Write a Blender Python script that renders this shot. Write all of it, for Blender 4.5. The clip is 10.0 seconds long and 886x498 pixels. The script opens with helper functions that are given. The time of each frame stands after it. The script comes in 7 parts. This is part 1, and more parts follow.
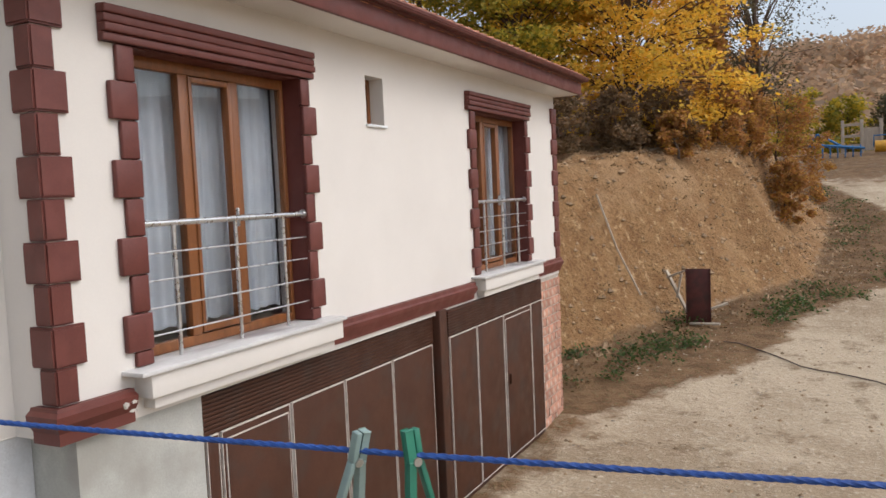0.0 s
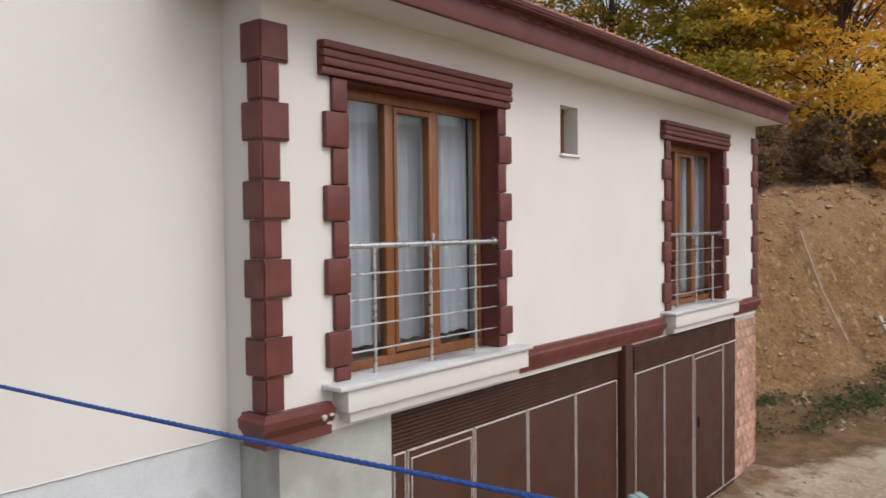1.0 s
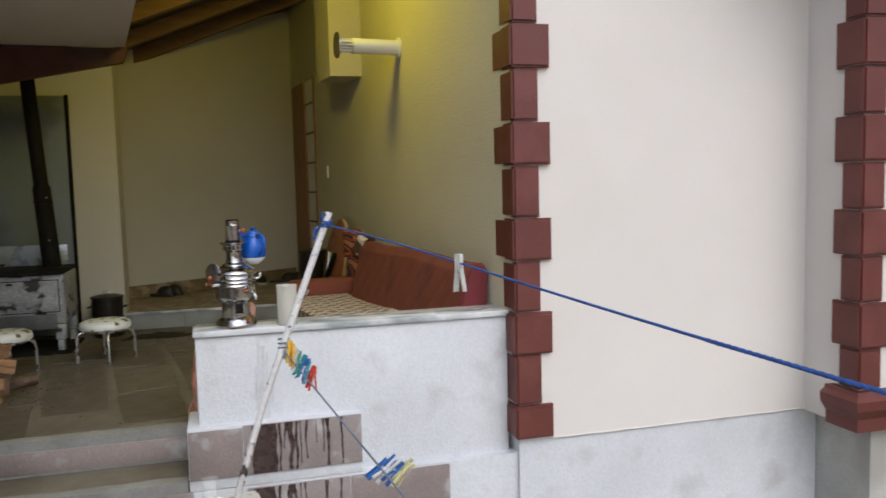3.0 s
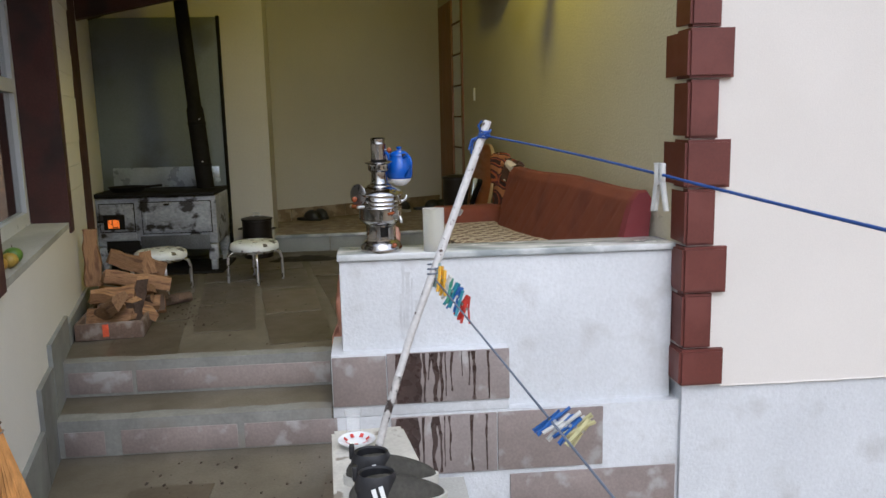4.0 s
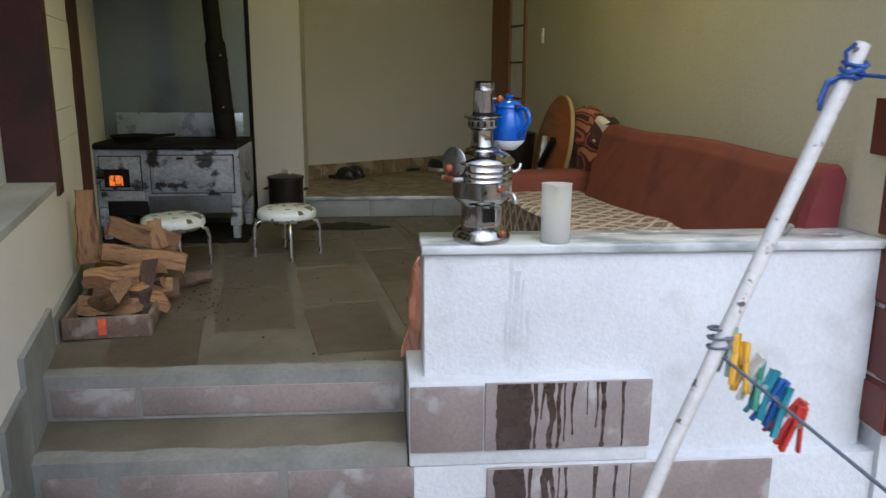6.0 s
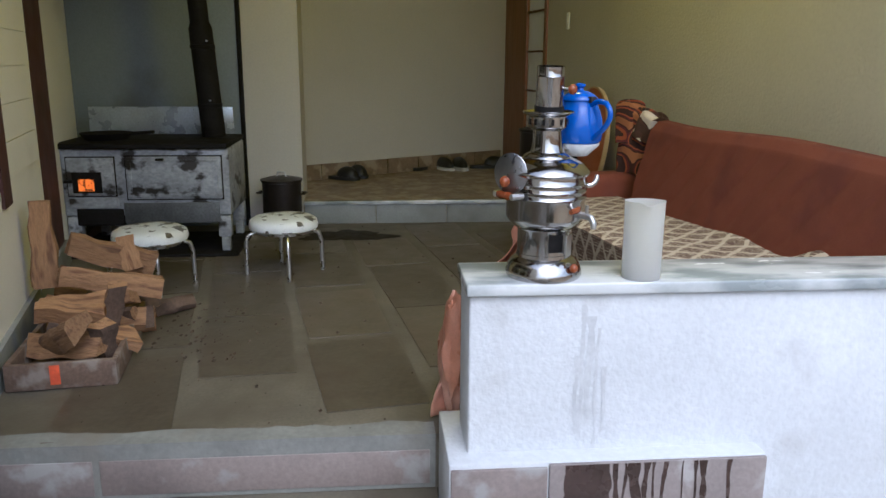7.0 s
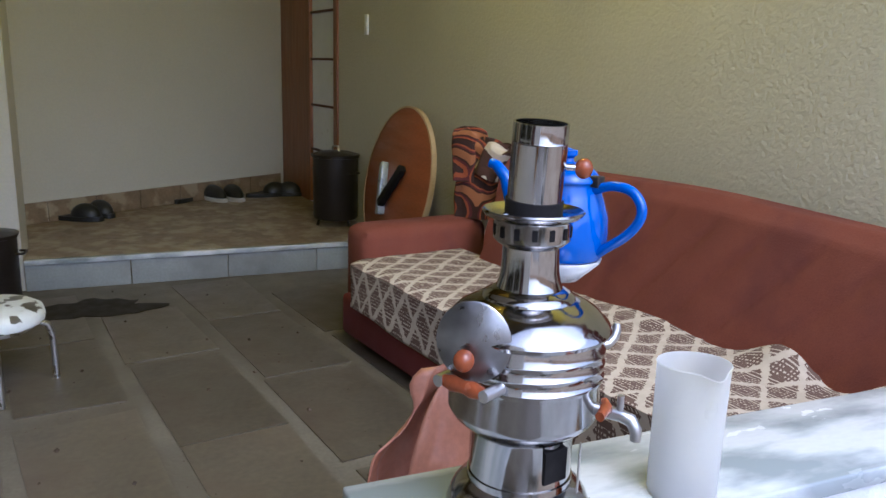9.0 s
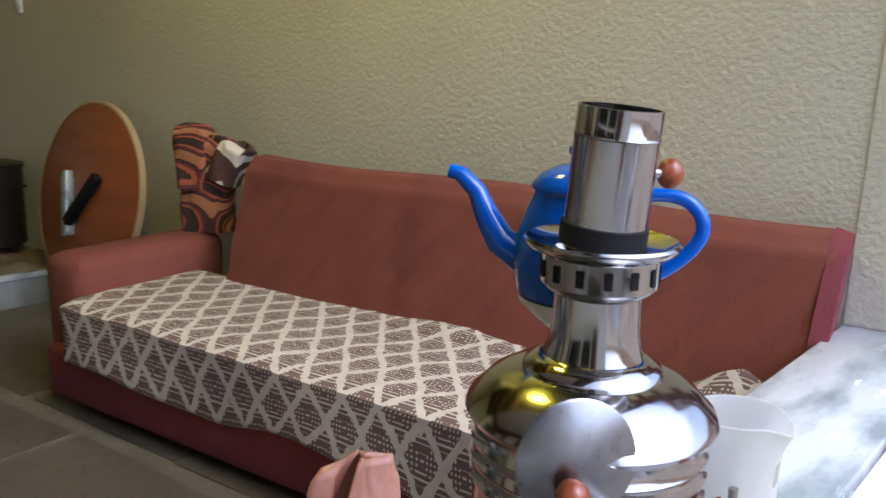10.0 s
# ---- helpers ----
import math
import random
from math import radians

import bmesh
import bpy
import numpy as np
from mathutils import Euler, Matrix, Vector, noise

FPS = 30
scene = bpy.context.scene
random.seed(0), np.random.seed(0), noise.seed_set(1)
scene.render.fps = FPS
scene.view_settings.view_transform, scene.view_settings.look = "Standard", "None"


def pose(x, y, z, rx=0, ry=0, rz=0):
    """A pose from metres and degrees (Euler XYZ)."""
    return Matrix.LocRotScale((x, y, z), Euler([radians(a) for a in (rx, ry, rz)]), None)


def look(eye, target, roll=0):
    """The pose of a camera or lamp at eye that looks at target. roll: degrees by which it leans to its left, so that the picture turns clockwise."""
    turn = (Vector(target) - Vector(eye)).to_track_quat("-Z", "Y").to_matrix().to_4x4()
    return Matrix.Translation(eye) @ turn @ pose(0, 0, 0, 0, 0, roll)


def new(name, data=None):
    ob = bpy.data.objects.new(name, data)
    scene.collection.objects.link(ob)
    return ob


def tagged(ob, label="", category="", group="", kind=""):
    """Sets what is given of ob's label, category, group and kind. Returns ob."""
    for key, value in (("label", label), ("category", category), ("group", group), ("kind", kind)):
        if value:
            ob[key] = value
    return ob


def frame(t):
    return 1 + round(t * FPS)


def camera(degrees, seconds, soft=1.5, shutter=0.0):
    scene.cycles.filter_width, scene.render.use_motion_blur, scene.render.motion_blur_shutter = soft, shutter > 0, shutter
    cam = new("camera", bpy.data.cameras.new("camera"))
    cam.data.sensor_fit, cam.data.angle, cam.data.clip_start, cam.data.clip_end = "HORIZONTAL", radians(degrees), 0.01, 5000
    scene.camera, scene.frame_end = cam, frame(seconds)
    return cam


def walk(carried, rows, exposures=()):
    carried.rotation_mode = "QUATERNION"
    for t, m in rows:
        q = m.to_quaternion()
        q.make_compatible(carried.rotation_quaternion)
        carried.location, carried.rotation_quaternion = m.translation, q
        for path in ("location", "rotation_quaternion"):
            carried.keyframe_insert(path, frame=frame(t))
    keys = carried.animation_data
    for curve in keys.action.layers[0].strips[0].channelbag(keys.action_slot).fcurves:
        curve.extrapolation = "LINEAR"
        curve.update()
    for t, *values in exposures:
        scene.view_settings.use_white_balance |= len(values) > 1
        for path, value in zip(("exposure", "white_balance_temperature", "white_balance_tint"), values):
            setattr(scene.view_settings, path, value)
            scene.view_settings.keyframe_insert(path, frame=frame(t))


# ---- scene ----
cam = camera(59.1, 10.0, shutter=0.15)
PATH = [
    (0, (0.315, 0.433, 1.143), (-0.579, 2.217, 1.007), -2.5),
    (0.5, (0.291, 0.41, 1.157), (-0.755, 2.111, 1.042), -0.7),
    (1, (0.227, 0.394, 1.169), (-1.047, 1.935, 1.112), -0.6),
    (1.5, (0.141, 0.378, 1.165), (-1.359, 1.701, 1.12), -0.4),
    (2, (-0.038, 0.283, 1.189), (-1.746, 1.322, 1.13), -0.6),
    (2.5, (-0.222, 0.22, 1.174), (-2.059, 1.004, 1.074), -0.9),
    (3, (-0.339, 0.218, 1.167), (-2.26, 0.75, 0.999), -1.4),
    (3.2, (-0.38, 0.226, 1.172), (-2.335, 0.603, 0.982), -1.8),
    (4.3, (-0.77, 0.185, 1.087), (-2.734, 0.34, 0.74), -1.0),
    (4.5, (-0.862, 0.112, 1.096), (-2.824, 0.26, 0.736), -0.6),
    (5, (-1.066, -0.018, 1.088), (-3.023, 0.134, 0.705), -0.4),
    (5.5, (-1.392, -0.017, 1.048), (-3.338, 0.146, 0.617), 0.1),
    (6, (-1.66, -0.075, 1.061), (-3.602, 0.08, 0.609), 0.3),
    (6.2, (-1.793, -0.135, 1.06), (-3.732, 0.024, 0.596), 0.4),
    (7.3, (-2.432, -0.165, 1.021), (-4.368, 0.02, 0.555), 0.2),
    (7.5, (-2.519, -0.15, 1.048), (-4.439, 0.177, 0.591), 1.4),
    (8, (-2.785, -0.194, 1.05), (-4.653, 0.353, 0.589), 2.2),
    (8.5, (-3.05, -0.259, 1.099), (-4.882, 0.38, 0.615), 1.8),
    (9, (-3.318, -0.215, 1.077), (-5.108, 0.552, 0.625), 1.7),
    (9.5, (-3.535, -0.203, 1.045), (-5.193, 0.822, 0.593), 2.7),
    (10, (-3.813, -0.292, 1.040), (-5.108, 1.164, 0.600), 1.8),
]
EXPOSURES = [(0.0,-0.35,6300,10),(0.5,-0.45,6250,10),(1.5,-0.5,6200,10),(3.0,-0.45,6000,10),(4.5,-0.35,5650,10),(6.0,-0.3,5500,10),(7.5,-0.05,5200,13),(8.5,0.05,4900,19),(9.0,0.25,4900,18),(9.5,0.42,4850,17),(10.0,0.37,5050,17)]
walk(cam, [(t, look(eye, target, roll)) for t, eye, target, roll in PATH], EXPOSURES)

# ---- world and light ----
world = bpy.data.worlds.new("overcast_sky")
scene.world = world
world.use_nodes = True
wn, wl = world.node_tree.nodes, world.node_tree.links
sky = wn.new("ShaderNodeTexSky")
sky.sky_type, sky.sun_disc = "NISHITA", False
sky.sun_elevation, sky.sun_rotation = radians(48), radians(84)
sky.air_density, sky.dust_density, sky.ozone_density = 1.0, 4.0, 1.0
grey = wn.new("ShaderNodeHueSaturation")
grey.inputs["Saturation"].default_value = 0.5
wl.new(sky.outputs[0], grey.inputs["Color"])
wl.new(grey.outputs[0], wn["Background"].inputs["Color"])
wn["Background"].inputs["Strength"].default_value = 0.27

sun = new("sun", bpy.data.lights.new("sun", "SUN"))
sun.data.energy, sun.data.angle, sun.data.color = 0.62, radians(60), (1.0, 0.97, 0.93)
sun.matrix_world = look((9.2, 6.6, 14), (0, 0, 0))

bulb_light = new("bulb_light", bpy.data.lights.new("bulb_light", "POINT"))
bulb_light.data.energy, bulb_light.data.color, bulb_light.data.shadow_soft_size = 52.0, (1.0, 0.80, 0.03), 0.16
bulb_light.location = (-5.30, 0.50, 2.68)


# ---- materials ----
def mat(name, base, rough=0.7, metal=0.0, var=0.15, scale=8.0, fine=90.0, bump=0.1, bump_scale=60.0, tint=None, tint_scale=1.5,
        tint_lo=0.5, tint_hi=0.65, each=0.0, island=0.0, spec=0.5, stretch=(1, 1, 1), bump_dist=0.004):
    """Base colour varied by coarse and fine noise, patches of a second colour, fine relief."""
    m = bpy.data.materials.new(name)
    m.use_nodes = True
    n, l = m.node_tree.nodes, m.node_tree.links
    b = n["Principled BSDF"]
    b.inputs["Roughness"].default_value, b.inputs["Metallic"].default_value = rough, metal
    b.inputs["Specular IOR Level"].default_value = spec
    tc = n.new("ShaderNodeTexCoord")
    mp = n.new("ShaderNodeMapping")
    mp.inputs["Scale"].default_value = stretch
    l.new(tc.outputs["Object"], mp.inputs["Vector"])

    def noise_tex(s, detail=4.0):
        t = n.new("ShaderNodeTexNoise")
        t.inputs["Scale"].default_value, t.inputs["Detail"].default_value = s, detail
        l.new(mp.outputs[0], t.inputs["Vector"])
        return t.outputs["Fac"]

    def mixer(kind, fac, a, c):
        x = n.new("ShaderNodeMix")
        x.data_type, x.blend_type = "RGBA", kind
        for sock, v in ((x.inputs[0], fac), (x.inputs[6], a), (x.inputs[7], c)):
            if isinstance(v, bpy.types.NodeSocket):
                l.new(v, sock)
            else:
                sock.default_value = v if isinstance(v, float) else (*v, 1.0)
        return x.outputs[2]

    def ramp(src, lo, hi, dark, light):
        r = n.new("ShaderNodeMapRange")
        for i, v in enumerate((lo, hi, dark, light)):
            r.inputs[i + 1].default_value = v
        l.new(src, r.inputs[0])
        return r.outputs[0]

    col = mixer("MULTIPLY", 1.0, base, ramp(noise_tex(scale), 0.3, 0.7, 1 - var, 1 + var))
    col = mixer("MULTIPLY", 1.0, col, ramp(noise_tex(fine, 2.0), 0.3, 0.7, 1 - var * 0.6, 1 + var * 0.6))
    if tint:
        col = mixer("MIX", ramp(noise_tex(tint_scale, 8.0), tint_lo, tint_hi, 0.0, 1.0), col, tint)
    if each:
        oi = n.new("ShaderNodeObjectInfo")
        col = mixer("MULTIPLY", 1.0, col, ramp(oi.outputs["Random"], 0.0, 1.0, 1 - each, 1 + each))
    if island:
        gi = n.new("ShaderNodeNewGeometry")
        col = mixer("MULTIPLY", 1.0, col, ramp(gi.outputs["Random Per Island"], 0.0, 1.0, 1 - island, 1 + island))
    l.new(col, b.inputs["Base Color"])
    if bump:
        bp = n.new("ShaderNodeBump")
        bp.inputs["Strength"].default_value, bp.inputs["Distance"].default_value = bump, bump_dist
        l.new(noise_tex(bump_scale, 3.0), bp.inputs["Height"])
        l.new(bp.outputs[0], b.inputs["Normal"])
    r = ramp(noise_tex(scale * 2.3), 0.3, 0.7, max(rough - 0.08, 0.02), min(rough + 0.08, 1.0))
    l.new(r, b.inputs["Roughness"])
    return m


M = {}
M["cream"] = mat("cream_render", (0.64, 0.605, 0.565), 0.85, var=0.03, scale=1.2, fine=140, bump=0.25, bump_scale=160, tint=(0.59, 0.55, 0.50), tint_scale=0.8, tint_lo=0.6, tint_hi=0.9)
M["yellow"] = mat("porch_render", (0.50, 0.465, 0.355), 0.8, var=0.05, scale=1.5, fine=60, bump=0.5, bump_scale=75, bump_dist=0.008)
M["backwall"] = mat("porch_back_paint", (0.55, 0.52, 0.45), 0.85, var=0.05, scale=1.0, bump=0.15, bump_scale=120)
M["trim"] = mat("oxblood_paint", (0.110, 0.026, 0.019), 0.55, var=0.12, scale=3, bump=0.12, bump_scale=110, tint=(0.13, 0.034, 0.026), tint_scale=5)
M["darktrim"] = mat("weathered_oxblood_paint", (0.075, 0.026, 0.022), 0.7, var=0.2, scale=3, bump=0.2, tint=(0.04, 0.022, 0.02), tint_scale=3)
M["wing"] = mat("pale_wing_render", (0.74, 0.72, 0.68), 0.88, var=0.04, scale=1.4, fine=120, bump=0.35, bump_scale=90, tint=(0.62, 0.59, 0.54), tint_scale=2.0, tint_lo=0.6, tint_hi=0.8)
M["stepcement"] = mat("pale_step_cement", (0.205, 0.205, 0.19), 0.8, var=0.14, scale=6, fine=60, bump=0.3, tint=(0.19, 0.175, 0.15), tint_scale=4.5, tint_lo=0.5, tint_hi=0.68)
M["plinth"] = mat("lime_wash", (0.55, 0.565, 0.585), 0.9, var=0.07, scale=2.5, fine=55, bump=0.5, bump_scale=75, bump_dist=0.006, tint=(0.42, 0.42, 0.42), tint_scale=5, tint_lo=0.56, tint_hi=0.8)
M["concrete"] = mat("grey_cement", (0.40, 0.40, 0.37), 0.9, var=0.14, scale=3, bump=0.3, tint=(0.30, 0.29, 0.26), tint_scale=1.4)
M["marble"] = mat("grey_white_marble", (0.58, 0.595, 0.60), 0.22, var=0.05, scale=4, bump=0.02, tint=(0.26, 0.29, 0.295), tint_scale=6.0, tint_lo=0.46, tint_hi=0.64, stretch=(1.8, 0.6, 1))
M["sill"] = mat("weathered_sill_marble", (0.55, 0.54, 0.53), 0.45, var=0.1, scale=6, tint=(0.27, 0.25, 0.25), tint_scale=4, stretch=(1, 0.25, 1))
M["slab"] = mat("floor_slab_stone", (0.092, 0.076, 0.052), 0.42, var=0.2, scale=3, fine=50, bump=0.15, each=0.16, tint=(0.085, 0.066, 0.045), tint_scale=1.8)
M["joint"] = mat("floor_joint_cement", (0.130, 0.114, 0.085), 0.6, var=0.2, scale=4, bump=0.25, tint=(0.10, 0.085, 0.06), tint_scale=2.2, tint_lo=0.44, tint_hi=0.6)
M["tilebrown"] = mat("mauve_stone_tile", (0.205, 0.168, 0.155), 0.55, var=0.16, scale=4, bump=0.2, each=0.1, tint=(0.30, 0.285, 0.275), tint_scale=7.0, tint_lo=0.57, tint_hi=0.66)
M["tilegrey"] = mat("grey_stone_tile", (0.25, 0.26, 0.25), 0.5, var=0.12, scale=4, bump=0.15, each=0.1, tint=(0.17, 0.17, 0.16), tint_scale=2.5)
M["mosaic"] = mat("brown_mottled_stone", (0.21, 0.15, 0.09), 0.4, var=0.2, scale=10, bump=0.08, tint=(0.33, 0.27, 0.18), tint_scale=9, tint_lo=0.5, tint_hi=0.6)
M["gate"] = mat("brown_sheet_metal", (0.058, 0.023, 0.013), 0.55, spec=0.25, var=0.14, scale=2, bump=0.05, tint=(0.052, 0.028, 0.020), tint_scale=3)
M["gateline"] = mat("pale_sealant", (0.55, 0.50, 0.45), 0.6, var=0.2, scale=12)
M["brick"] = mat("pale_red_brick", (0.40, 0.20, 0.135), 0.9, var=0.15, scale=14, bump=0.5, each=0.28, tint=(0.48, 0.40, 0.33), tint_scale=5, tint_lo=0.55, tint_hi=0.7)
M["mortar"] = mat("mortar", (0.40, 0.36, 0.31), 0.95, var=0.15, scale=12, bump=0.5)
M["wood_frame"] = mat("golden_oak_frame", (0.20, 0.072, 0.022), 0.4, var=0.2, scale=3, fine=40, bump=0.08, stretch=(6, 6, 0.5))
M["white_pvc"] = mat("white_window_plastic", (0.66, 0.68, 0.70), 0.35, var=0.04, bump=0.0)
M["steel"] = mat("brushed_steel_rail", (0.62, 0.62, 0.62), 0.3, 1.0, var=0.08, scale=10, bump=0.03)
M["curtain"] = mat("sheer_white_curtain", (0.36, 0.385, 0.42), 0.9, var=0.06, scale=5, bump=0.1)
# near-black grey that puts the dimness of unlit rooms into the colour
M["painted_dim"] = mat("painted_dim_interior", (0.09, 0.09, 0.09), 0.9, var=0.2, bump=0.0)
M["tile_roof"] = mat("terracotta_roof_tile", (0.36, 0.15, 0.08), 0.8, var=0.2, scale=6, bump=0.3, island=0.15)
M["rafter"] = mat("aged_roof_timber", (0.16, 0.085, 0.035), 0.75, var=0.25, scale=2, fine=30, bump=0.25, stretch=(8, 0.6, 8))
M["roofboard"] = mat("dark_roof_board", (0.055, 0.038, 0.025), 0.85, var=0.3, scale=3, bump=0.3, stretch=(6, 0.6, 6))
M["fireboard"] = mat("sooty_grey_fire_board", (0.19, 0.22, 0.235), 0.6, var=0.1, scale=1.5, bump=0.1, tint=(0.10, 0.10, 0.09), tint_scale=1.1, tint_lo=0.52, tint_hi=0.66)


def glass(name, tint, rough=0.02):
    m = bpy.data.materials.new(name)
    m.use_nodes = True
    b = m.node_tree.nodes["Principled BSDF"]
    b.inputs["Base Color"].default_value = (*tint, 1)
    b.inputs["Roughness"].default_value, b.inputs["Transmission Weight"].default_value, b.inputs["IOR"].default_value = rough, 1.0, 1.45
    return m


M["glass"] = glass("window_glass", (0.92, 0.95, 0.97))


# ---- mesh helpers ----
def box(bm, x0, x1, y0, y1, z0, z1, bevel=0.0):
    r = bmesh.ops.create_cube(bm, size=1.0)
    vs = r["verts"]
    for v in vs:
        v.co = ((x0 + x1) / 2 + v.co.x * (x1 - x0), (y0 + y1) / 2 + v.co.y * (y1 - y0), (z0 + z1) / 2 + v.co.z * (z1 - z0))
    if bevel:
        es = list({e for v in vs for e in v.link_edges})
        bmesh.ops.bevel(bm, geom=es, offset=bevel, segments=2, affect="EDGES", profile=0.5)
    return vs


def bx(*a, bevel=0.0):
    bm = bmesh.new()
    box(bm, *a, bevel=bevel)
    return bm


def prism(bm, pts, z0, z1):
    """An upright prism over a plan outline (counter-clockwise)."""
    lo = [bm.verts.new((x, y, z0)) for x, y in pts]
    hi = [bm.verts.new((x, y, z1)) for x, y in pts]
    k = len(pts)
    for i in range(k):
        bm.faces.new((lo[i], lo[(i + 1) % k], hi[(i + 1) % k], hi[i]))
    bm.faces.new(hi)
    bm.faces.new(lo[::-1])
    return bm


def tube(bm, pts, r, n=10, closed=False):
    """A round bar swept along points; r may be a list."""
    pts = [Vector(p) for p in pts]
    rs = r if isinstance(r, (list, tuple)) else [r] * len(pts)
    rings, up = [], None
    for i, p in enumerate(pts):
        d = (pts[min(i + 1, len(pts) - 1)] - pts[max(i - 1, 0)]).normalized()
        if up is None:
            up = Vector((0, 0, 1)) if abs(d.z) < 0.9 else Vector((1, 0, 0))
        a = d.cross(up).normalized()
        up = a.cross(d).normalized()
        rings.append([bm.verts.new(p + rs[i] * (math.cos(6.2832 * k / n) * a + math.sin(6.2832 * k / n) * up)) for k in range(n)])
    for q, w in zip(rings, rings[1:]):
        for k in range(n):
            bm.faces.new((q[k], w[k], w[(k + 1) % n], q[(k + 1) % n])).smooth = True
    bm.faces.new(rings[0])
    bm.faces.new(rings[-1][::-1])
    return bm


def lathe(bm, profile, n=32, cx=0.0, cy=0.0, cap=True):
    """A turned shape round the z axis from (radius, height) pairs."""
    rings = [[bm.verts.new((cx + r * math.cos(6.2832 * k / n), cy + r * math.sin(6.2832 * k / n), z)) for k in range(n)] for r, z in profile]
    for q, w in zip(rings, rings[1:]):
        for k in range(n):
            bm.faces.new((q[k], q[(k + 1) % n], w[(k + 1) % n], w[k])).smooth = True
    if cap:
        bm.faces.new(rings[0][::-1])
        bm.faces.new(rings[-1])
    return bm


def mesh_of(name, bm, material):
    bmesh.ops.recalc_face_normals(bm, faces=bm.faces)
    me = bpy.data.meshes.new(name)
    bm.to_mesh(me)
    bm.free()
    me.set_sharp_from_angle(angle=radians(46))
    me.materials.append(material)
    return me


def part(name, bm, material, parent, label=""):
    ob = new(name, mesh_of(name, bm, material))
    ob.parent = parent
    return tagged(ob, label)


def thing(name, label, category, loc=(0, 0, 0), rz=0.0, group="", kind=""):
    ob = new(name)
    ob.matrix_basis = pose(*loc, 0, 0, rz)
    return tagged(ob, label, category, group, kind)


def solid(name, bm, material, label, category="", kind="structure", group=""):
    return tagged(new(name, mesh_of(name, bm, material)), label, category, group, kind)


def wall_holes(x0, x1, y0, y1, z0, z1, holes):
    """A wall slab along y with rectangular holes (ya, yb, za, zb) right through it."""
    bm = bmesh.new()
    ys = sorted({y0, y1, *[h[0] for h in holes], *[h[1] for h in holes]})
    for a, b in zip(ys, ys[1:]):
        cuts = sorted((h[2], h[3]) for h in holes if h[0] <= a and h[1] >= b)
        z = z0
        for lo, hi in cuts:
            box(bm, x0, x1, a, b, z, lo)
            z = hi
        box(bm, x0, x1, a, b, z, z1)
    return bm


# ---- the main house ----
FRONT, RECESS, HOUSE_END = -3.56, -3.955, 12.2
EAVE = 2.60
DY2 = 5.15  # from the first tall window to the second
w1 = (3.96, 5.68, 0.15, 2.15)
w2 = (3.96 + DY2, 5.68 + DY2, 0.15, 2.15)
small = (6.70, 7.02, 1.84, 2.29)
solid("wall_front", wall_holes(FRONT - 0.30, FRONT, 3.302, HOUSE_END, -0.15, EAVE, [w1, small, w2]), M["cream"], "cream rendered upper wall of the house with tall windows", "wall")


def yellow_y(x):
    return 1.598 + 0.1155 * (x + 3.95)


def left_y(x):
    return -1.205 + 0.236 * (x + 4.0)


wr = bmesh.new()
prism(wr, [(RECESS - 0.30, yellow_y(RECESS - 0.3)), (RECESS, yellow_y(RECESS)), (RECESS, 3.302), (RECESS - 0.30, 3.302)], -0.14, 3.1)
solid("wall_recess", wr, M["cream"], "plain cream rendered wall between two quoined corners", "wall")
solid("wall_return", bx(RECESS - 0.30, FRONT - 0.30, 3.302, 3.66, -0.15, EAVE), M["cream"], "narrow cream return of the projecting house front", "wall")
solid("wall_recess_base", bx(RECESS - 0.33, RECESS - 0.012, 1.60, 3.40, -2.45, -0.14), M["plinth"], "whitewashed cement base below the cream render", "wall")
solid("wall_front_base", bx(RECESS - 0.30, FRONT - 0.02, 3.405, 4.40, -2.45, -0.15), M["concrete"], "bare grey cement wall beside the garage gate", "wall")
solid("wall_house_end", bx(-12.0, FRONT - 0.30, HOUSE_END - 0.3, HOUSE_END, -2.45, EAVE), M["cream"], "cream end wall of the house", "wall")
solid("wall_house_back", bx(-12.3, -12.0, 1.0, HOUSE_END, -2.45, EAVE), M["cream"], "cream rear wall of the house", "wall")
solid("garage_lintel", bx(FRONT - 0.30, FRONT - 0.05, 4.40, 11.24, -0.22, -0.15), M["cream"], "beam over the garage gates", "beam")
solid("house_floor", bx(-12.0, FRONT - 0.31, 3.6, HOUSE_END - 0.3, -0.14, 0.02), M["concrete"], "floor slab between garage and living rooms", "floor")
# unseen backing walls, their dimness painted on
solid("room_back", bx(-6.2, -6.1, 3.6, HOUSE_END - 0.3, 0.02, EAVE), M["painted_dim"], "added wall painted dark for the unlit rooms behind the curtains", "wall")
solid("garage_back", bx(-6.2, -6.1, 3.6, HOUSE_END - 0.3, -2.45, -0.14), M["painted_dim"], "added wall painted dark for the unlit garage", "wall")

# eaves
solid("soffit", bx(-12.4, -3.16, 3.0, HOUSE_END + 0.12, EAVE, EAVE + 0.03), M["cream"], "white boarded underside of the eaves", "soffit")
fascia = bmesh.new()
box(fascia, -3.18, -3.14, 2.9, HOUSE_END + 0.12, EAVE - 0.005, EAVE + 0.17, 0.004)
box(fascia, -3.20, -3.105, 2.9, HOUSE_END + 0.13, EAVE + 0.172, EAVE + 0.20, 0.006)
box(fascia, -12.0, -3.19, HOUSE_END + 0.121, HOUSE_END + 0.15, EAVE - 0.005, EAVE + 0.17, 0.004)
solid("fascia", fascia, M["trim"], "oxblood painted fascia board along the eaves", "fascia")
gutter = bmesh.new()
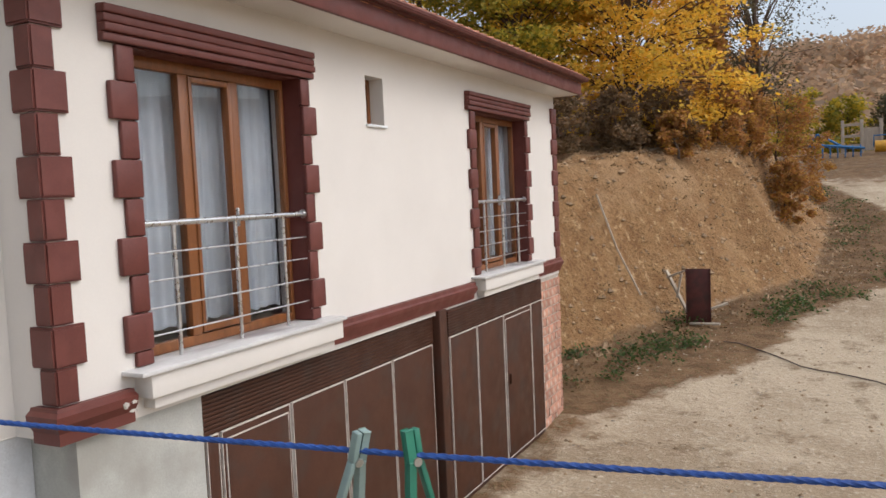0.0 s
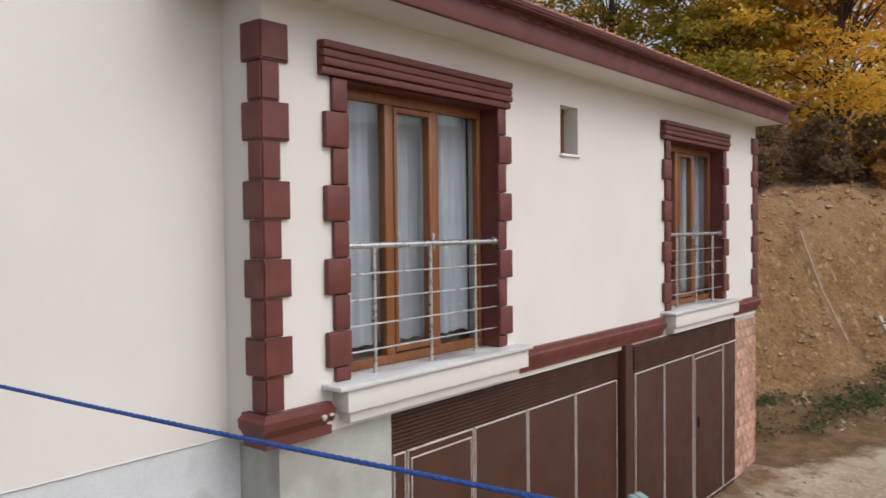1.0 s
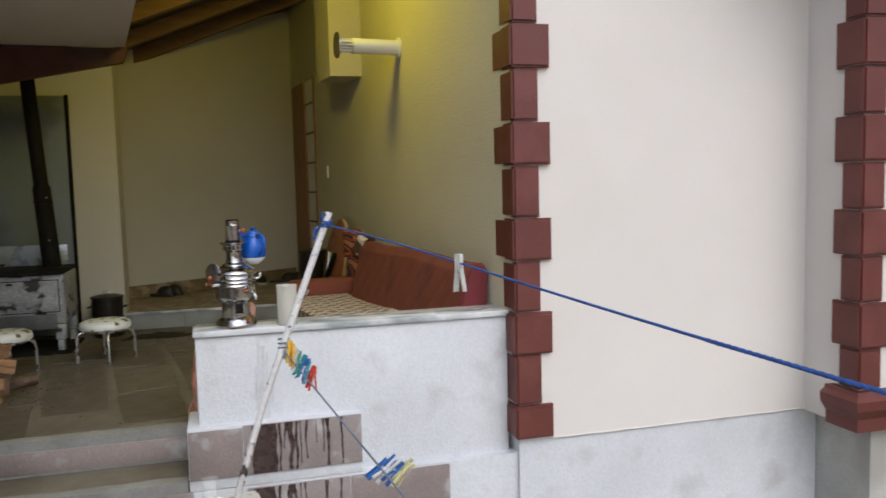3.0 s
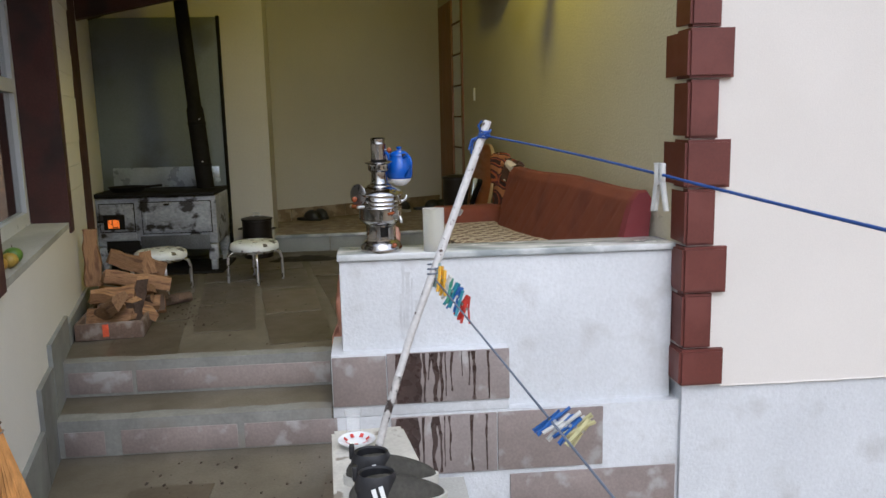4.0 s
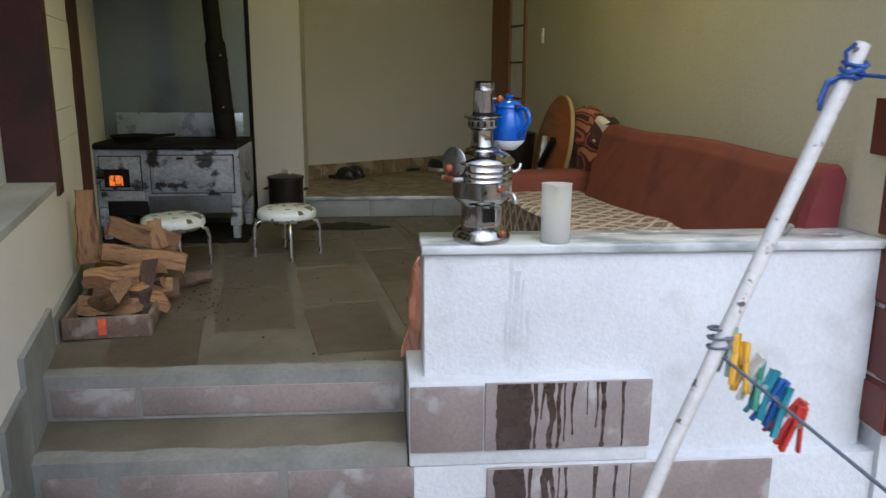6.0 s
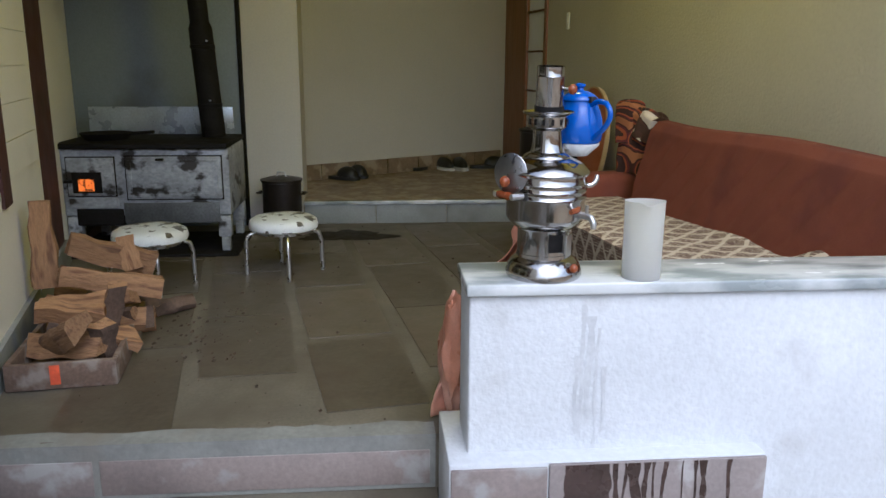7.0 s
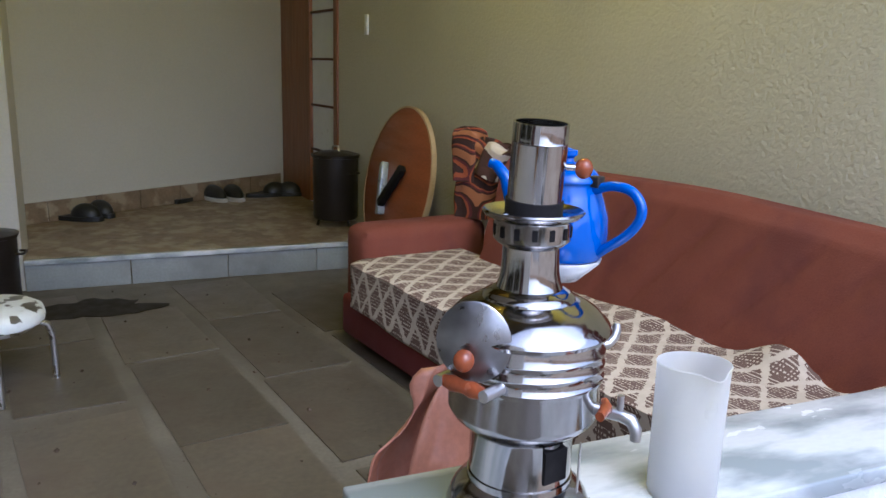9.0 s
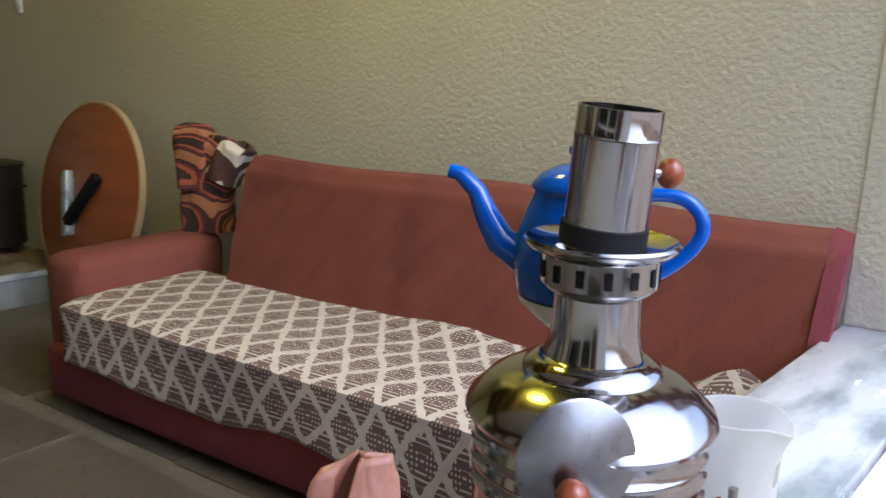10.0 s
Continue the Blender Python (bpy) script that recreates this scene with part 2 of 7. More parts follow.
for a, b in zip(range(0, 8), range(1, 9)):
    t0, t1 = math.pi + math.pi * a / 8, math.pi + math.pi * b / 8
    c = [(-3.07 + 0.055 * math.cos(t), EAVE + 0.24 + 0.055 * math.sin(t)) for t in (t0, t1)]
    q = [gutter.verts.new((x, y, z)) for (x, z), y in ((c[0], 2.9), (c[1], 2.9), (c[1], HOUSE_END + 0.15), (c[0], HOUSE_END + 0.15))]
    gutter.faces.new(q).smooth = True
gutter_ob = solid("gutter", gutter, M["trim"], "oxblood half-round metal gutter along the eaves", "gutter")
gutter_ob.modifiers.new("thick", "SOLIDIFY").thickness = 0.004
roof = bmesh.new()
rise = 0.36
for k in range(46):  # barrel tile rows running up the slope
    y = 3.0 + k * 0.205
    tube(roof, [(-3.12, y, EAVE + 0.22), (-8.0, y, EAVE + 0.22 + rise * 4.88)], 0.085, 8)
v = [roof.verts.new(p) for p in ((-3.13, 2.9, EAVE + 0.2), (-3.13, HOUSE_END + 0.15, EAVE + 0.2), (-8.0, HOUSE_END + 0.15, EAVE + 0.2 + rise * 4.87), (-8.0, 2.9, EAVE + 0.2 + rise * 4.87))]
roof.faces.new(v)
v2 = [roof.verts.new(p) for p in ((-12.4, 2.9, EAVE + 0.2), (-12.4, HOUSE_END + 0.15, EAVE + 0.2), (-8.0, HOUSE_END + 0.15, EAVE + 0.2 + rise * 4.87), (-8.0, 2.9, EAVE + 0.2 + rise * 4.87))]
roof.faces.new(v2)
for y in (2.9, HOUSE_END + 0.15):
    roof.faces.new([roof.verts.new(p) for p in ((-3.13, y, EAVE + 0.2), (-8.0, y, EAVE + 0.2 + rise * 4.87), (-12.4, y, EAVE + 0.2))])
solid("roof_main", roof, M["tile_roof"], "terracotta barrel tile roof of the house", "roof")


# quoins: each block a stone of its own under its corner
def quoin_stack(name, label, cx, cy, leg_front, leg_side, side, tops, heights, proud=0.035):
    """Alternating wide and narrow corner blocks. The corner stands at (cx, cy); the front leg runs to +y, the side leg to -x."""
    q = thing(name, label, "quoins", kind="structure")
    for i, (zt, h) in enumerate(zip(tops, heights)):
        wide = i % 2 == 0
        f = leg_front if wide else leg_front * 0.66
        s = leg_side if wide else leg_side * 0.72
        pr = proud if wide else proud * 0.72
        bm = bmesh.new()
        y_out = cy - pr
        pts = [(cx + pr, y_out), (cx + pr, cy + f), (cx - 0.02, cy + f), (cx - 0.02, cy + 0.02), (cx - s, cy + 0.02), (cx - s, y_out)]
        prism(bm, pts, zt - h + 0.003, zt - 0.003)
        es = [e for e in bm.edges if max(abs(e.verts[0].co.x - cx - pr), abs(e.verts[1].co.x - cx - pr)) < 1e-4 or max(abs(e.verts[0].co.y - y_out), abs(e.verts[1].co.y - y_out)) < 1e-4]
        bmesh.ops.bevel(bm, geom=es, offset=0.012, segments=2, affect="EDGES")
        part("quoin_block", bm, M["trim"], q)
    return q


def stack(top_first, n, wide_h, period):
    tops, hs = [], []
    for i in range(n):
        tops += [top_first - i * period, top_first - i * period - wide_h]
        hs += [wide_h, period - wide_h]
    return tops, hs


t1, h1 = stack(1.928 + 0.471 * 2, 7, 0.214, 0.471)
t1, h1 = t1[:13], h1[:13]
h1[-1] = t1[-1] + 0.13
quoin_stack("quoin_porch", "oxblood painted quoin blocks on the porch corner", RECESS, yellow_y(RECESS) + 0.005, 0.171, 0.235, 1, t1, h1)
t2, h2 = stack(1.932 + 0.474, 5, 0.236, 0.474)
h2[-1] = t2[-1] - 0.06
quoin_stack("quoin_front", "oxblood painted quoin blocks on the projecting house corner", FRONT, 3.302, 0.185, 0.165, 1, t2, h2)
t3, h3 = stack(1.932 + 0.474, 5, 0.236, 0.474)
qe = thing("quoin_end", "oxblood painted quoin blocks on the far house corner", "quoins", kind="structure")
for i, (zt, h) in enumerate(zip(t3, h3)):
    part("quoin_block", bx(FRONT - 0.02, FRONT + (0.035 if i % 2 == 0 else 0.025), HOUSE_END - (0.2 if i % 2 == 0 else 0.13), HOUSE_END + 0.03, zt - h + 0.003, zt - 0.003, bevel=0.01), M["trim"], qe)


# moulded belt course at floor level
def belt(name, y0, y1, label="oxblood moulded belt course below the windows"):
    bm = bmesh.new()
    prof = [(0.0, -0.10), (0.03, -0.10), (0.035, -0.05), (0.075, 0.0), (0.08, 0.045), (0.06, 0.06), (0.055, 0.10), (0.0, 0.10)]
    ends = [[bm.verts.new((FRONT + a, y, z)) for a, z in prof] for y in (y0, y1)]
    k = len(prof)
    for i in range(k):
        bm.faces.new((ends[0][i], ends[1][i], ends[1][(i + 1) % k], ends[0][(i + 1) % k]))
    bm.faces.new(ends[0])
    bm.faces.new(ends[1][::-1])
    return solid(name, bm, M["trim"], label, "moulding")


belt("belt_course_1", 5.94, 8.885)
belt("belt_course_2", 11.09, HOUSE_END + 0.02)
corner = bmesh.new()
prof = [(0.02, -0.155), (0.04, -0.15), (0.045, -0.09), (0.085, -0.03), (0.09, 0.02), (0.06, 0.04), (0.055, 0.06)]
for (a, za), (b, zb) in zip(prof, prof[1:]):
    for p, q in (((FRONT - 0.17, 3.302), (FRONT, 3.302)), ):
        corner.faces.new([corner.verts.new(c) for c in ((FRONT - 0.17, 3.302 - a, za), (FRONT + a, 3.302 - a, za), (FRONT + b, 3.302 - b, zb), (FRONT - 0.17, 3.302 - b, zb))])
        corner.faces.new([corner.verts.new(c) for c in ((FRONT + a, 3.302 - a, za), (FRONT + a, 3.775, za), (FRONT + b, 3.775, zb), (FRONT + b, 3.302 - b, zb))])
box(corner, FRONT - 0.17, FRONT + 0.05, 3.252, 3.775, -0.15, 0.055)
solid("quoin_base", corner, M["trim"], "chipped oxblood moulding at the foot of the corner quoins", "moulding")


# tall windows with surround, sill, rail and curtain
def tall_window(name, dy):
    o, h = 3.96 + dy, 5.68 + dy
    g = thing(name, "tall oak-framed window with sheer curtains and oxblood surround", "window", kind="structure")
    hd = bmesh.new()
    for i in range(4):
        box(hd, FRONT, FRONT + 0.075 - 0.008 * (i % 2) - 0.012 * (i == 3), o - 0.225, h + 0.145, 2.310 - 0.055 * i, 2.361 - 0.055 * i, 0.009)
    box(hd, FRONT, FRONT + 0.035, o - 0.22, h + 0.14, 2.145, 2.363)
    part("header", hd, M["trim"], g, "grooved oxblood header")
    rv = bmesh.new()
    box(rv, FRONT - 0.24, FRONT + 0.004, o, o + 0.012, 0.165, 2.148)
    box(rv, FRONT - 0.24, FRONT + 0.004, h - 0.012, h, 0.165, 2.148)
    box(rv, FRONT - 0.24, FRONT + 0.004, o, h, 2.138, 2.149)
    part("reveal", rv, M["trim"], g)
    for s, yy in ((-1, o), (1, h)):
        z = 2.125
        for i, zt in enumerate((2.143, 1.92, 1.686, 1.446, 1.21, 0.972, 0.736, 0.498, 0.262)):
            zb = (1.92, 1.686, 1.446, 1.21, 0.972, 0.736, 0.498, 0.262, 0.163)[i]
            wd, pr = (0.19 if s < 0 else 0.165, 0.045) if i % 2 == 1 else (0.12 if s < 0 else 0.10, 0.033)
            ya, yb = (yy - wd, yy + 0.013) if s < 0 else (yy - 0.013, yy + wd)
            part("surround_block", bx(FRONT, FRONT + pr, ya, yb, zb + 0.003, zt - 0.003, bevel=0.01), M["trim"], g)
    sl = bmesh.new()
    box(sl, FRONT - 0.22, FRONT + 0.185, o - 0.225, h + 0.255, 0.132, 0.162, 0.005)
    part("sill", sl, M["sill"], g, "weathered grey marble sill")
    bl = bmesh.new()
    box(bl, FRONT, FRONT + 0.15, o - 0.13, h + 0.235, -0.02, 0.131, 0.004)
    box(bl, FRONT, FRONT + 0.10, o - 0.07, h + 0.17, -0.10, -0.02, 0.004)
    part("sill_block", bl, M["cream"], g, "white rendered block under the sill")
    x0, x1 = FRONT - 0.22, FRONT - 0.155
    wf = bmesh.new()
    box(wf, x0, x1, o + 0.013, o + 0.05, 0.165, 2.137, 0.004)
    box(wf, x0, x1, h - 0.05, h - 0.013, 0.165, 2.137, 0.004)
    box(wf, x0, x1, o + 0.05, h - 0.05, 2.06, 2.137, 0.004)
    box(wf, x0, x1, o + 0.05, h - 0.05, 0.165, 0.235, 0.004)
    for yy in (o + 0.585, o + 1.10):
        box(wf, x0 + 0.003, x1 + 0.012, yy - 0.045, yy + 0.045, 0.236, 2.059, 0.006)
    part("window_frame", wf, M["wood_frame"], g, "golden oak window frame")
    sash = bmesh.new()
    a, b = o + 0.632, o + 1.053
    for q in ((a, a + 0.03, 0.25, 2.05), (b - 0.03, b, 0.25, 2.05), (a + 0.03, b - 0.03, 2.01, 2.05), (a + 0.03, b - 0.03, 0.25, 0.30)):
        box(sash, x0 + 0.01, x1 + 0.02, *q, 0.004)
    sash_ob = part("sash", sash, M["wood_frame"], g)
    part("handle", bx(x1 + 0.021, x1 + 0.05, b - 0.022, b - 0.008, 0.98, 1.12, bevel=0.004), M["steel"], sash_ob, "dark window handle")
    for a, b in ((o + 0.05, o + 0.54), (o + 0.66, o + 1.025), (o + 1.145, h - 0.05)):
        p = part("pane", bx(x0 + 0.03, x0 + 0.036, a, b, 0.236, 2.059), M["glass"], g)
        p.visible_shadow = False
    cu = bmesh.new()
    ny, nz = 150, 10
    rows_ = []
    for j in range(nz):
        z = 0.30 + 1.80 * j / (nz - 1)
        rows_.append([cu.verts.new((x0 - 0.10 + 0.032 * math.sin(0.36 * i + 1.3 * math.sin(0.11 * i)) * (1.15 - 0.4 * j / nz) + 0.01 * math.sin(0.9 * i), o + 0.02 + (h - o - 0.04) * i / ny, z + 0.01 * math.sin(0.5 * i) * (j == 0))) for i in range(ny + 1)])
    for p, q in zip(rows_, rows_[1:]):
        for i in range(ny):
            cu.faces.new((p[i], p[i + 1], q[i + 1], q[i])).smooth = True
    part("curtain", cu, M["curtain"], g, "sheer white pleated curtain")
    rail_x = FRONT - 0.02
    r = thing("window_railing", "stainless steel guard rail in the window opening", "railing", group="window guard rails")
    part("handrail", tube(bmesh.new(), [(rail_x, o + 0.012, 1.045), (rail_x, h + 0.02, 1.045)], 0.022, 14), M["steel"], r)
    part("end_flange", lathe(bmesh.new(), [(0.0, -0.03), (0.03, -0.025), (0.038, 0.0), (0.03, 0.025), (0.0, 0.03)], 16, cap=False), M["steel"], r).matrix_basis = pose(rail_x, h - 0.012, 1.045, 90)
    for yy in (o + 0.29, o + 0.89, o + 1.44):
        part("post", tube(bmesh.new(), [(rail_x, yy, 0.163), (rail_x, yy, 1.03)], 0.015, 10), M["steel"], r)
    for k in range(4):
        z = 0.33 + 0.175 * k
        part("bar", tube(bmesh.new(), [(rail_x + 0.02, o + 0.014, z), (rail_x + 0.02, h - 0.014, z)], 0.0065, 8), M["steel"], r)


tall_window("window_1", 0.0)
tall_window("window_2", DY2)

# the small square window
sw = thing("window_3", "small square window with a white sill and dark frame", "window", kind="structure")
fr = bmesh.new()
for q in ((6.70, 6.74, 1.84, 2.29), (6.98, 7.02, 1.84, 2.29), (6.74, 6.98, 1.84, 1.88), (6.74, 6.98, 2.25, 2.29)):
    box(fr, FRONT - 0.2, FRONT - 0.15, *q, 0.003)
part("window_frame", fr, M["wood_frame"], sw)
part("pane", bx(FRONT - 0.18, FRONT - 0.174, 6.74, 6.98, 1.88, 2.25), M["glass"], sw)
part("sill", bx(FRONT - 0.15, FRONT + 0.025, 6.68, 7.04, 1.815, 1.839, bevel=0.003), M["white_pvc"], sw, "thin white sill")


# ---- garage gates and brick pier ----
def gate(name, y0, y1, x, z_top, panels, doors, label):
    g = thing(name, label, "gate")
    part("frame", bx(x - 0.05, x - 0.012, y0, y1, -2.40, z_top), M["gate"], g)
    for k in range(9):  # ribbed strip along the top
        z = z_top - 0.012 - 0.031 * k
        part("rib", bx(x - 0.012, x + 0.004, y0 + 0.01, y1 - 0.01, z - 0.024, z, bevel=0.004), M["gate"], g)
    zt = z_top - 0.30
    for a, b in panels:
        p = part("panel", bx(x - 0.012, x + 0.006, a + 0.016, b - 0.016, -2.33, zt - 0.012, bevel=0.004), M["gate"], g)
        ln = bmesh.new()
        for q in ((a + 0.010, a + 0.0155, -2.34, zt), (b - 0.0155, b - 0.010, -2.34, zt), (a + 0.0155, b - 0.0155, zt - 0.008, zt), (a + 0.0155, b - 0.0155, -2.34, -2.334)):
            box(ln, x - 0.012, x + 0.009, *q)
        part("sealant_line", ln, M["gateline"], p, "pale sealant along the panel edge")
    for a, b in doors:
        d = part("wicket_door", bx(x + 0.007, x + 0.018, a + 0.05, b - 0.05, -2.25, zt - 0.07, bevel=0.004), M["gate"], g)
        ln = bmesh.new()
        for q in ((a + 0.042, a + 0.049, -2.25, zt - 0.06), (b - 0.049, b - 0.042, -2.25, zt - 0.06), (a + 0.05, b - 0.05, zt - 0.069, zt - 0.06)):
            box(ln, x + 0.006, x + 0.014, *q)
        part("sealant_line", ln, M["gateline"], d)
        part("handle", bx(x + 0.019, x + 0.05, a + 0.10, a + 0.125, -1.35, -1.22, bevel=0.005), M["gate"], d, "small dark handle")
    return g


gate("garage_gate", 4.40, 7.90, FRONT - 0.03, -0.16, [(4.42, 4.56), (4.57, 5.37), (5.38, 6.15), (6.16, 6.99), (7.0, 7.86)], [(4.57, 5.37)], "brown ribbed sheet metal garage gate with pale outlines")
gate("garage_gate", 8.10, 11.22, FRONT + 0.05, -0.13, [(8.12, 8.86), (8.87, 9.70), (9.71, 10.72), (10.73, 11.2)], [(9.71, 10.72)], "brown sheet metal gate with a wicket door")
tagged(solid("gate_post", bx(FRONT - 0.14, FRONT + 0.05, 7.915, 8.085, -2.42, -0.10, bevel=0.012), M["gate"], "brown square metal gate post between the gates", "post", kind=""), group="")

pier = thing("wall_brick_pier", "rough pale red brick pier smeared with cement", "brick pier", kind="structure")
part("core", bx(FRONT - 0.28, FRONT - 0.012, 11.24, HOUSE_END - 0.012, -2.45, -0.11), M["mortar"], pier)

# ---- porch: floors, steps, walls ----
solid("floor", prism(bmesh.new(), [(-4.315, left_y(-4.315)), (-4.315, 0.03), (-4.25, 0.06), (-4.25, yellow_y(-4.25)), (-7.32, yellow_y(-7.32)), (-7.32, left_y(-7.32))], -0.40, 0.0), M["joint"], "porch floor of worn stone slabs in pale cement joints", "floor")
solid("floor_raised", prism(bmesh.new(), [(-7.32, -0.62), (-7.32, yellow_y(-7.32)), (-9.50, yellow_y(-9.5)), (-8.10, -0.86), (-7.6, -0.9)][::-1], -0.10, 0.143), M["mosaic"], "raised brown mottled stone floor before the house door", "floor")
st = thing("step_edge_raised", "low grey tiled step with a white nosing", "step", kind="structure")
part("nosing", bx(-7.325, -7.285, -0.62, yellow_y(-7.3) - 0.002, 0.125, 0.149, bevel=0.003), M["marble"], st, "thin white nosing")
for k in range(4):
    part("tile", bx(-7.318, -7.30, -0.618 + 0.46 * k, min(-0.162 + 0.46 * k, yellow_y(-7.3) - 0.002), 0.0, 0.124, bevel=0.002), M["tilegrey"], st)

steps = thing("porch_steps", "two worn cement steps faced with mauve stone tiles", "steps", kind="structure")
part("upper_step", prism(bmesh.new(), [(-4.00, left_y(-4.0)), (-4.00, 0.0), (-4.314, 0.0), (-4.314, left_y(-4.314))][::1], -0.40, -0.167), M["joint"], steps)
for y0, y1 in ((-1.24, -0.95), (-0.93, -0.02)):
    part("riser_tile", bx(-4.318, -4.306, y0, y1, -0.150, -0.045, bevel=0.002), M["tilebrown"], steps)
for y0, y1 in ((-1.16, -0.99), (-0.92, -0.42), (-0.39, 0.02)):
    part("riser_tile", bx(-4.003, -3.992, y0, y1, -0.325, -0.215, bevel=0.002), M["tilebrown"], steps)
def cement_strip(x_front, y0, y1, z, depth, seed):
    """Trowelled cement along a step's front edge, with a wandering rear edge."""
    bm = bmesh.new()
    prev = None
    for k in range(49):
        y = y0 + (y1 - y0) * k / 48
        d = depth * (1 + 0.35 * noise.noise((seed, y * 5, 0)) + 0.2 * noise.noise((seed, y * 19, 4)))
        cur = [bm.verts.new(p) for p in ((x_front, y, z - 0.045), (x_front, y, z + 0.0035), (x_front - d, y, z + 0.005), (x_front - d - 0.004, y, z - 0.002))]
        if prev:
            for i in range(3):
                bm.faces.new((prev[i], cur[i], cur[i + 1], prev[i + 1]))
        prev = cur
    return bm


for x_, z_, y1_ in ((-4.315, 0.0, -0.004), (-4.0, -0.167, -0.004)):
    part("riser_cement", bx(x_ + 0.0002, x_ + 0.005, left_y(x_) + 0.005, y1_, z_ - 0.164, z_ - 0.03), M["stepcement"], steps, "pale cement round the riser tiles")
    part("edge_cement", cement_strip(x_ + 0.006, left_y(x_) + 0.005, y1_, z_, 0.075, 3.0 + z_), M["stepcement"], steps, "pale cement step edge")
solid("landing", prism(bmesh.new(), [(-4.0, -1.6), (1.6, -1.6), (1.6, 0.62), (-2.75, 0.62), (-2.75, 0.30), (-4.0, 0.30)], -0.50, -0.335), M["joint"], "cement landing in front of the porch steps", "landing")
solid("landing_base", prism(bmesh.new(), [(-2.75, -1.6), (1.6, -1.6), (1.6, 0.60), (-2.75, 0.60)], -2.45, -0.50), M["concrete"], "cement base under the landing", "wall")
for k in range(11):
    solid("stair_tread", bx(-3.955, -2.76, 0.30 + 0.28 * k, 0.58 + 0.28 * k, -2.45, -0.335 - 0.176 * (k + 1)), M["concrete"], "cement stair step going down beside the wall", "stair")

# parapet
par = thing("wall_parapet", "whitewashed rough parapet wall with a marble top", "parapet", kind="structure")
part("body", bx(-4.235, -4.05, 0.055, yellow_y(-4.15) + 0.0, -0.40, 0.486, bevel=0.006), M["plinth"], par)
part("cap", bx(-4.255, -4.034, 0.047, 1.583, 0.488, 0.517, bevel=0.004), M["marble"], par, "grey-veined white marble cap")
part("footing", bx(-4.30, -3.992, 0.02, 1.60, -1.6, -0.215), M["plinth"], par)
part("footing_upper", bx(-4.30, -3.992, 0.004, 0.80, -0.214, 0.078, bevel=0.004), M["plinth"], par)

solid("wall_porch_right", prism(bmesh.new(), [(-4.255, yellow_y(-4.255)), (-4.255, 3.27), (-8.14, 3.27), (-8.14, yellow_y(-8.14))][::-1], -0.10, 3.3), M["yellow"], "yellowish rough rendered wall behind the sofa", "wall")
bw = bmesh.new()
d = Vector((-9.55 + 8.05, 1.05 + 0.94)).normalized()
nrm = Vector((-d.y, d.x)) * (-1 if (-d.y) > 0 else 1)
p0, p1 = Vector((-7.825, -1.34)), Vector((-9.27, 1.01))
prism(bw, [tuple(p0), tuple(p1), tuple(p1 + Vector((-0.3, -0.2))), tuple(p0 + Vector((-0.3, -0.2)))], -0.1, 3.4)
solid("wall_porch_back", bw, M["backwall"], "pale painted wall at the back of the porch", "wall")
solid("wall_stove", bx(-7.62, -7.32, -2.35, -0.625, -0.1, 3.4), M["backwall"], "pale wall behind the stove", "wall")
sk = thing("skirting", "mottled brown stone skirting along the back wall", "skirting", kind="structure")
dd = (p1 - p0)
L = dd.length
for k in range(int(L / 0.3)):
    a, b = p0 + dd * (k * 0.3 / L), p0 + dd * ((k * 0.3 + 0.292) / L)
    off = Vector((dd.y, -dd.x)).normalized() * 0.012
    if off.x < 0:
        off = -off
    part("tile", prism(bmesh.new(), [tuple(a), tuple(b), tuple(b + off), tuple(a + off)], 0.143, 0.262), M["mosaic"], sk)

# the door at the far end of the yellow wall
dr = thing("door_1", "brown wooden house door with white barred glazing", "door", kind="structure")


def along(x0, x1, z0, z1, out, depth=0.06):
    """A slab lying in the line of the yellow wall."""
    return prism(bmesh.new(), [(x0, yellow_y(x0) - out), (x1, yellow_y(x1) - out), (x1, yellow_y(x1) - out + depth), (x0, yellow_y(x0) - out + depth)], z0, z1)


part("door_frame", along(-8.20, -8.145, 0.143, 2.25, 0.012, 0.1), M["wood_frame"], dr)
part("leaf", along(-9.30, -8.66, 0.143, 2.25, 0.0), M["wood_frame"], dr)
part("glazing", along(-8.655, -8.205, 0.143, 2.25, -0.02, 0.02), M["white_pvc"], dr, "white frosted glazing")
for k in range(6):
    part("glazing_bar", along(-8.655, -8.205, 0.5 + 0.30 * k, 0.515 + 0.30 * k, -0.005, 0.014), M["darktrim"], dr)
# unseen wall behind the door, darkened by its colour
solid("wall_porch_far", prism(bmesh.new(), [(-8.14, 2.4), (-8.14, 2.6), (-10.0, 2.6), (-10.0, 2.4)][::-1], -0.1, 3.4), M["painted_dim"], "added wall painted dark for the unlit space behind the house door", "wall")
solid("wall_porch_end", along(-4.254, -3.975, 0.52, 3.1, 0.004, 0.004), M["yellow"], "yellowish render running up to the corner quoins", "wall")
solid("wall_over_door", along(-9.6, -8.145, 2.252, 3.3, 0.0, 0.3), M["yellow"], "yellowish wall over the house door", "wall")

# left wing, standing askew
lw = thing("wall_left_wing", "cream rendered wall of the wing with grooved courses", "wall", kind="structure")


def along_left(x0, x1, z0, z1, out, depth):
    """A slab in the line of the wing's wall; out is how far its face stands proud."""
    return prism(bmesh.new(), [(x0, left_y(x0) + out), (x0, left_y(x0) + out - depth), (x1, left_y(x1) + out - depth), (x1, left_y(x1) + out)], z0, z1)


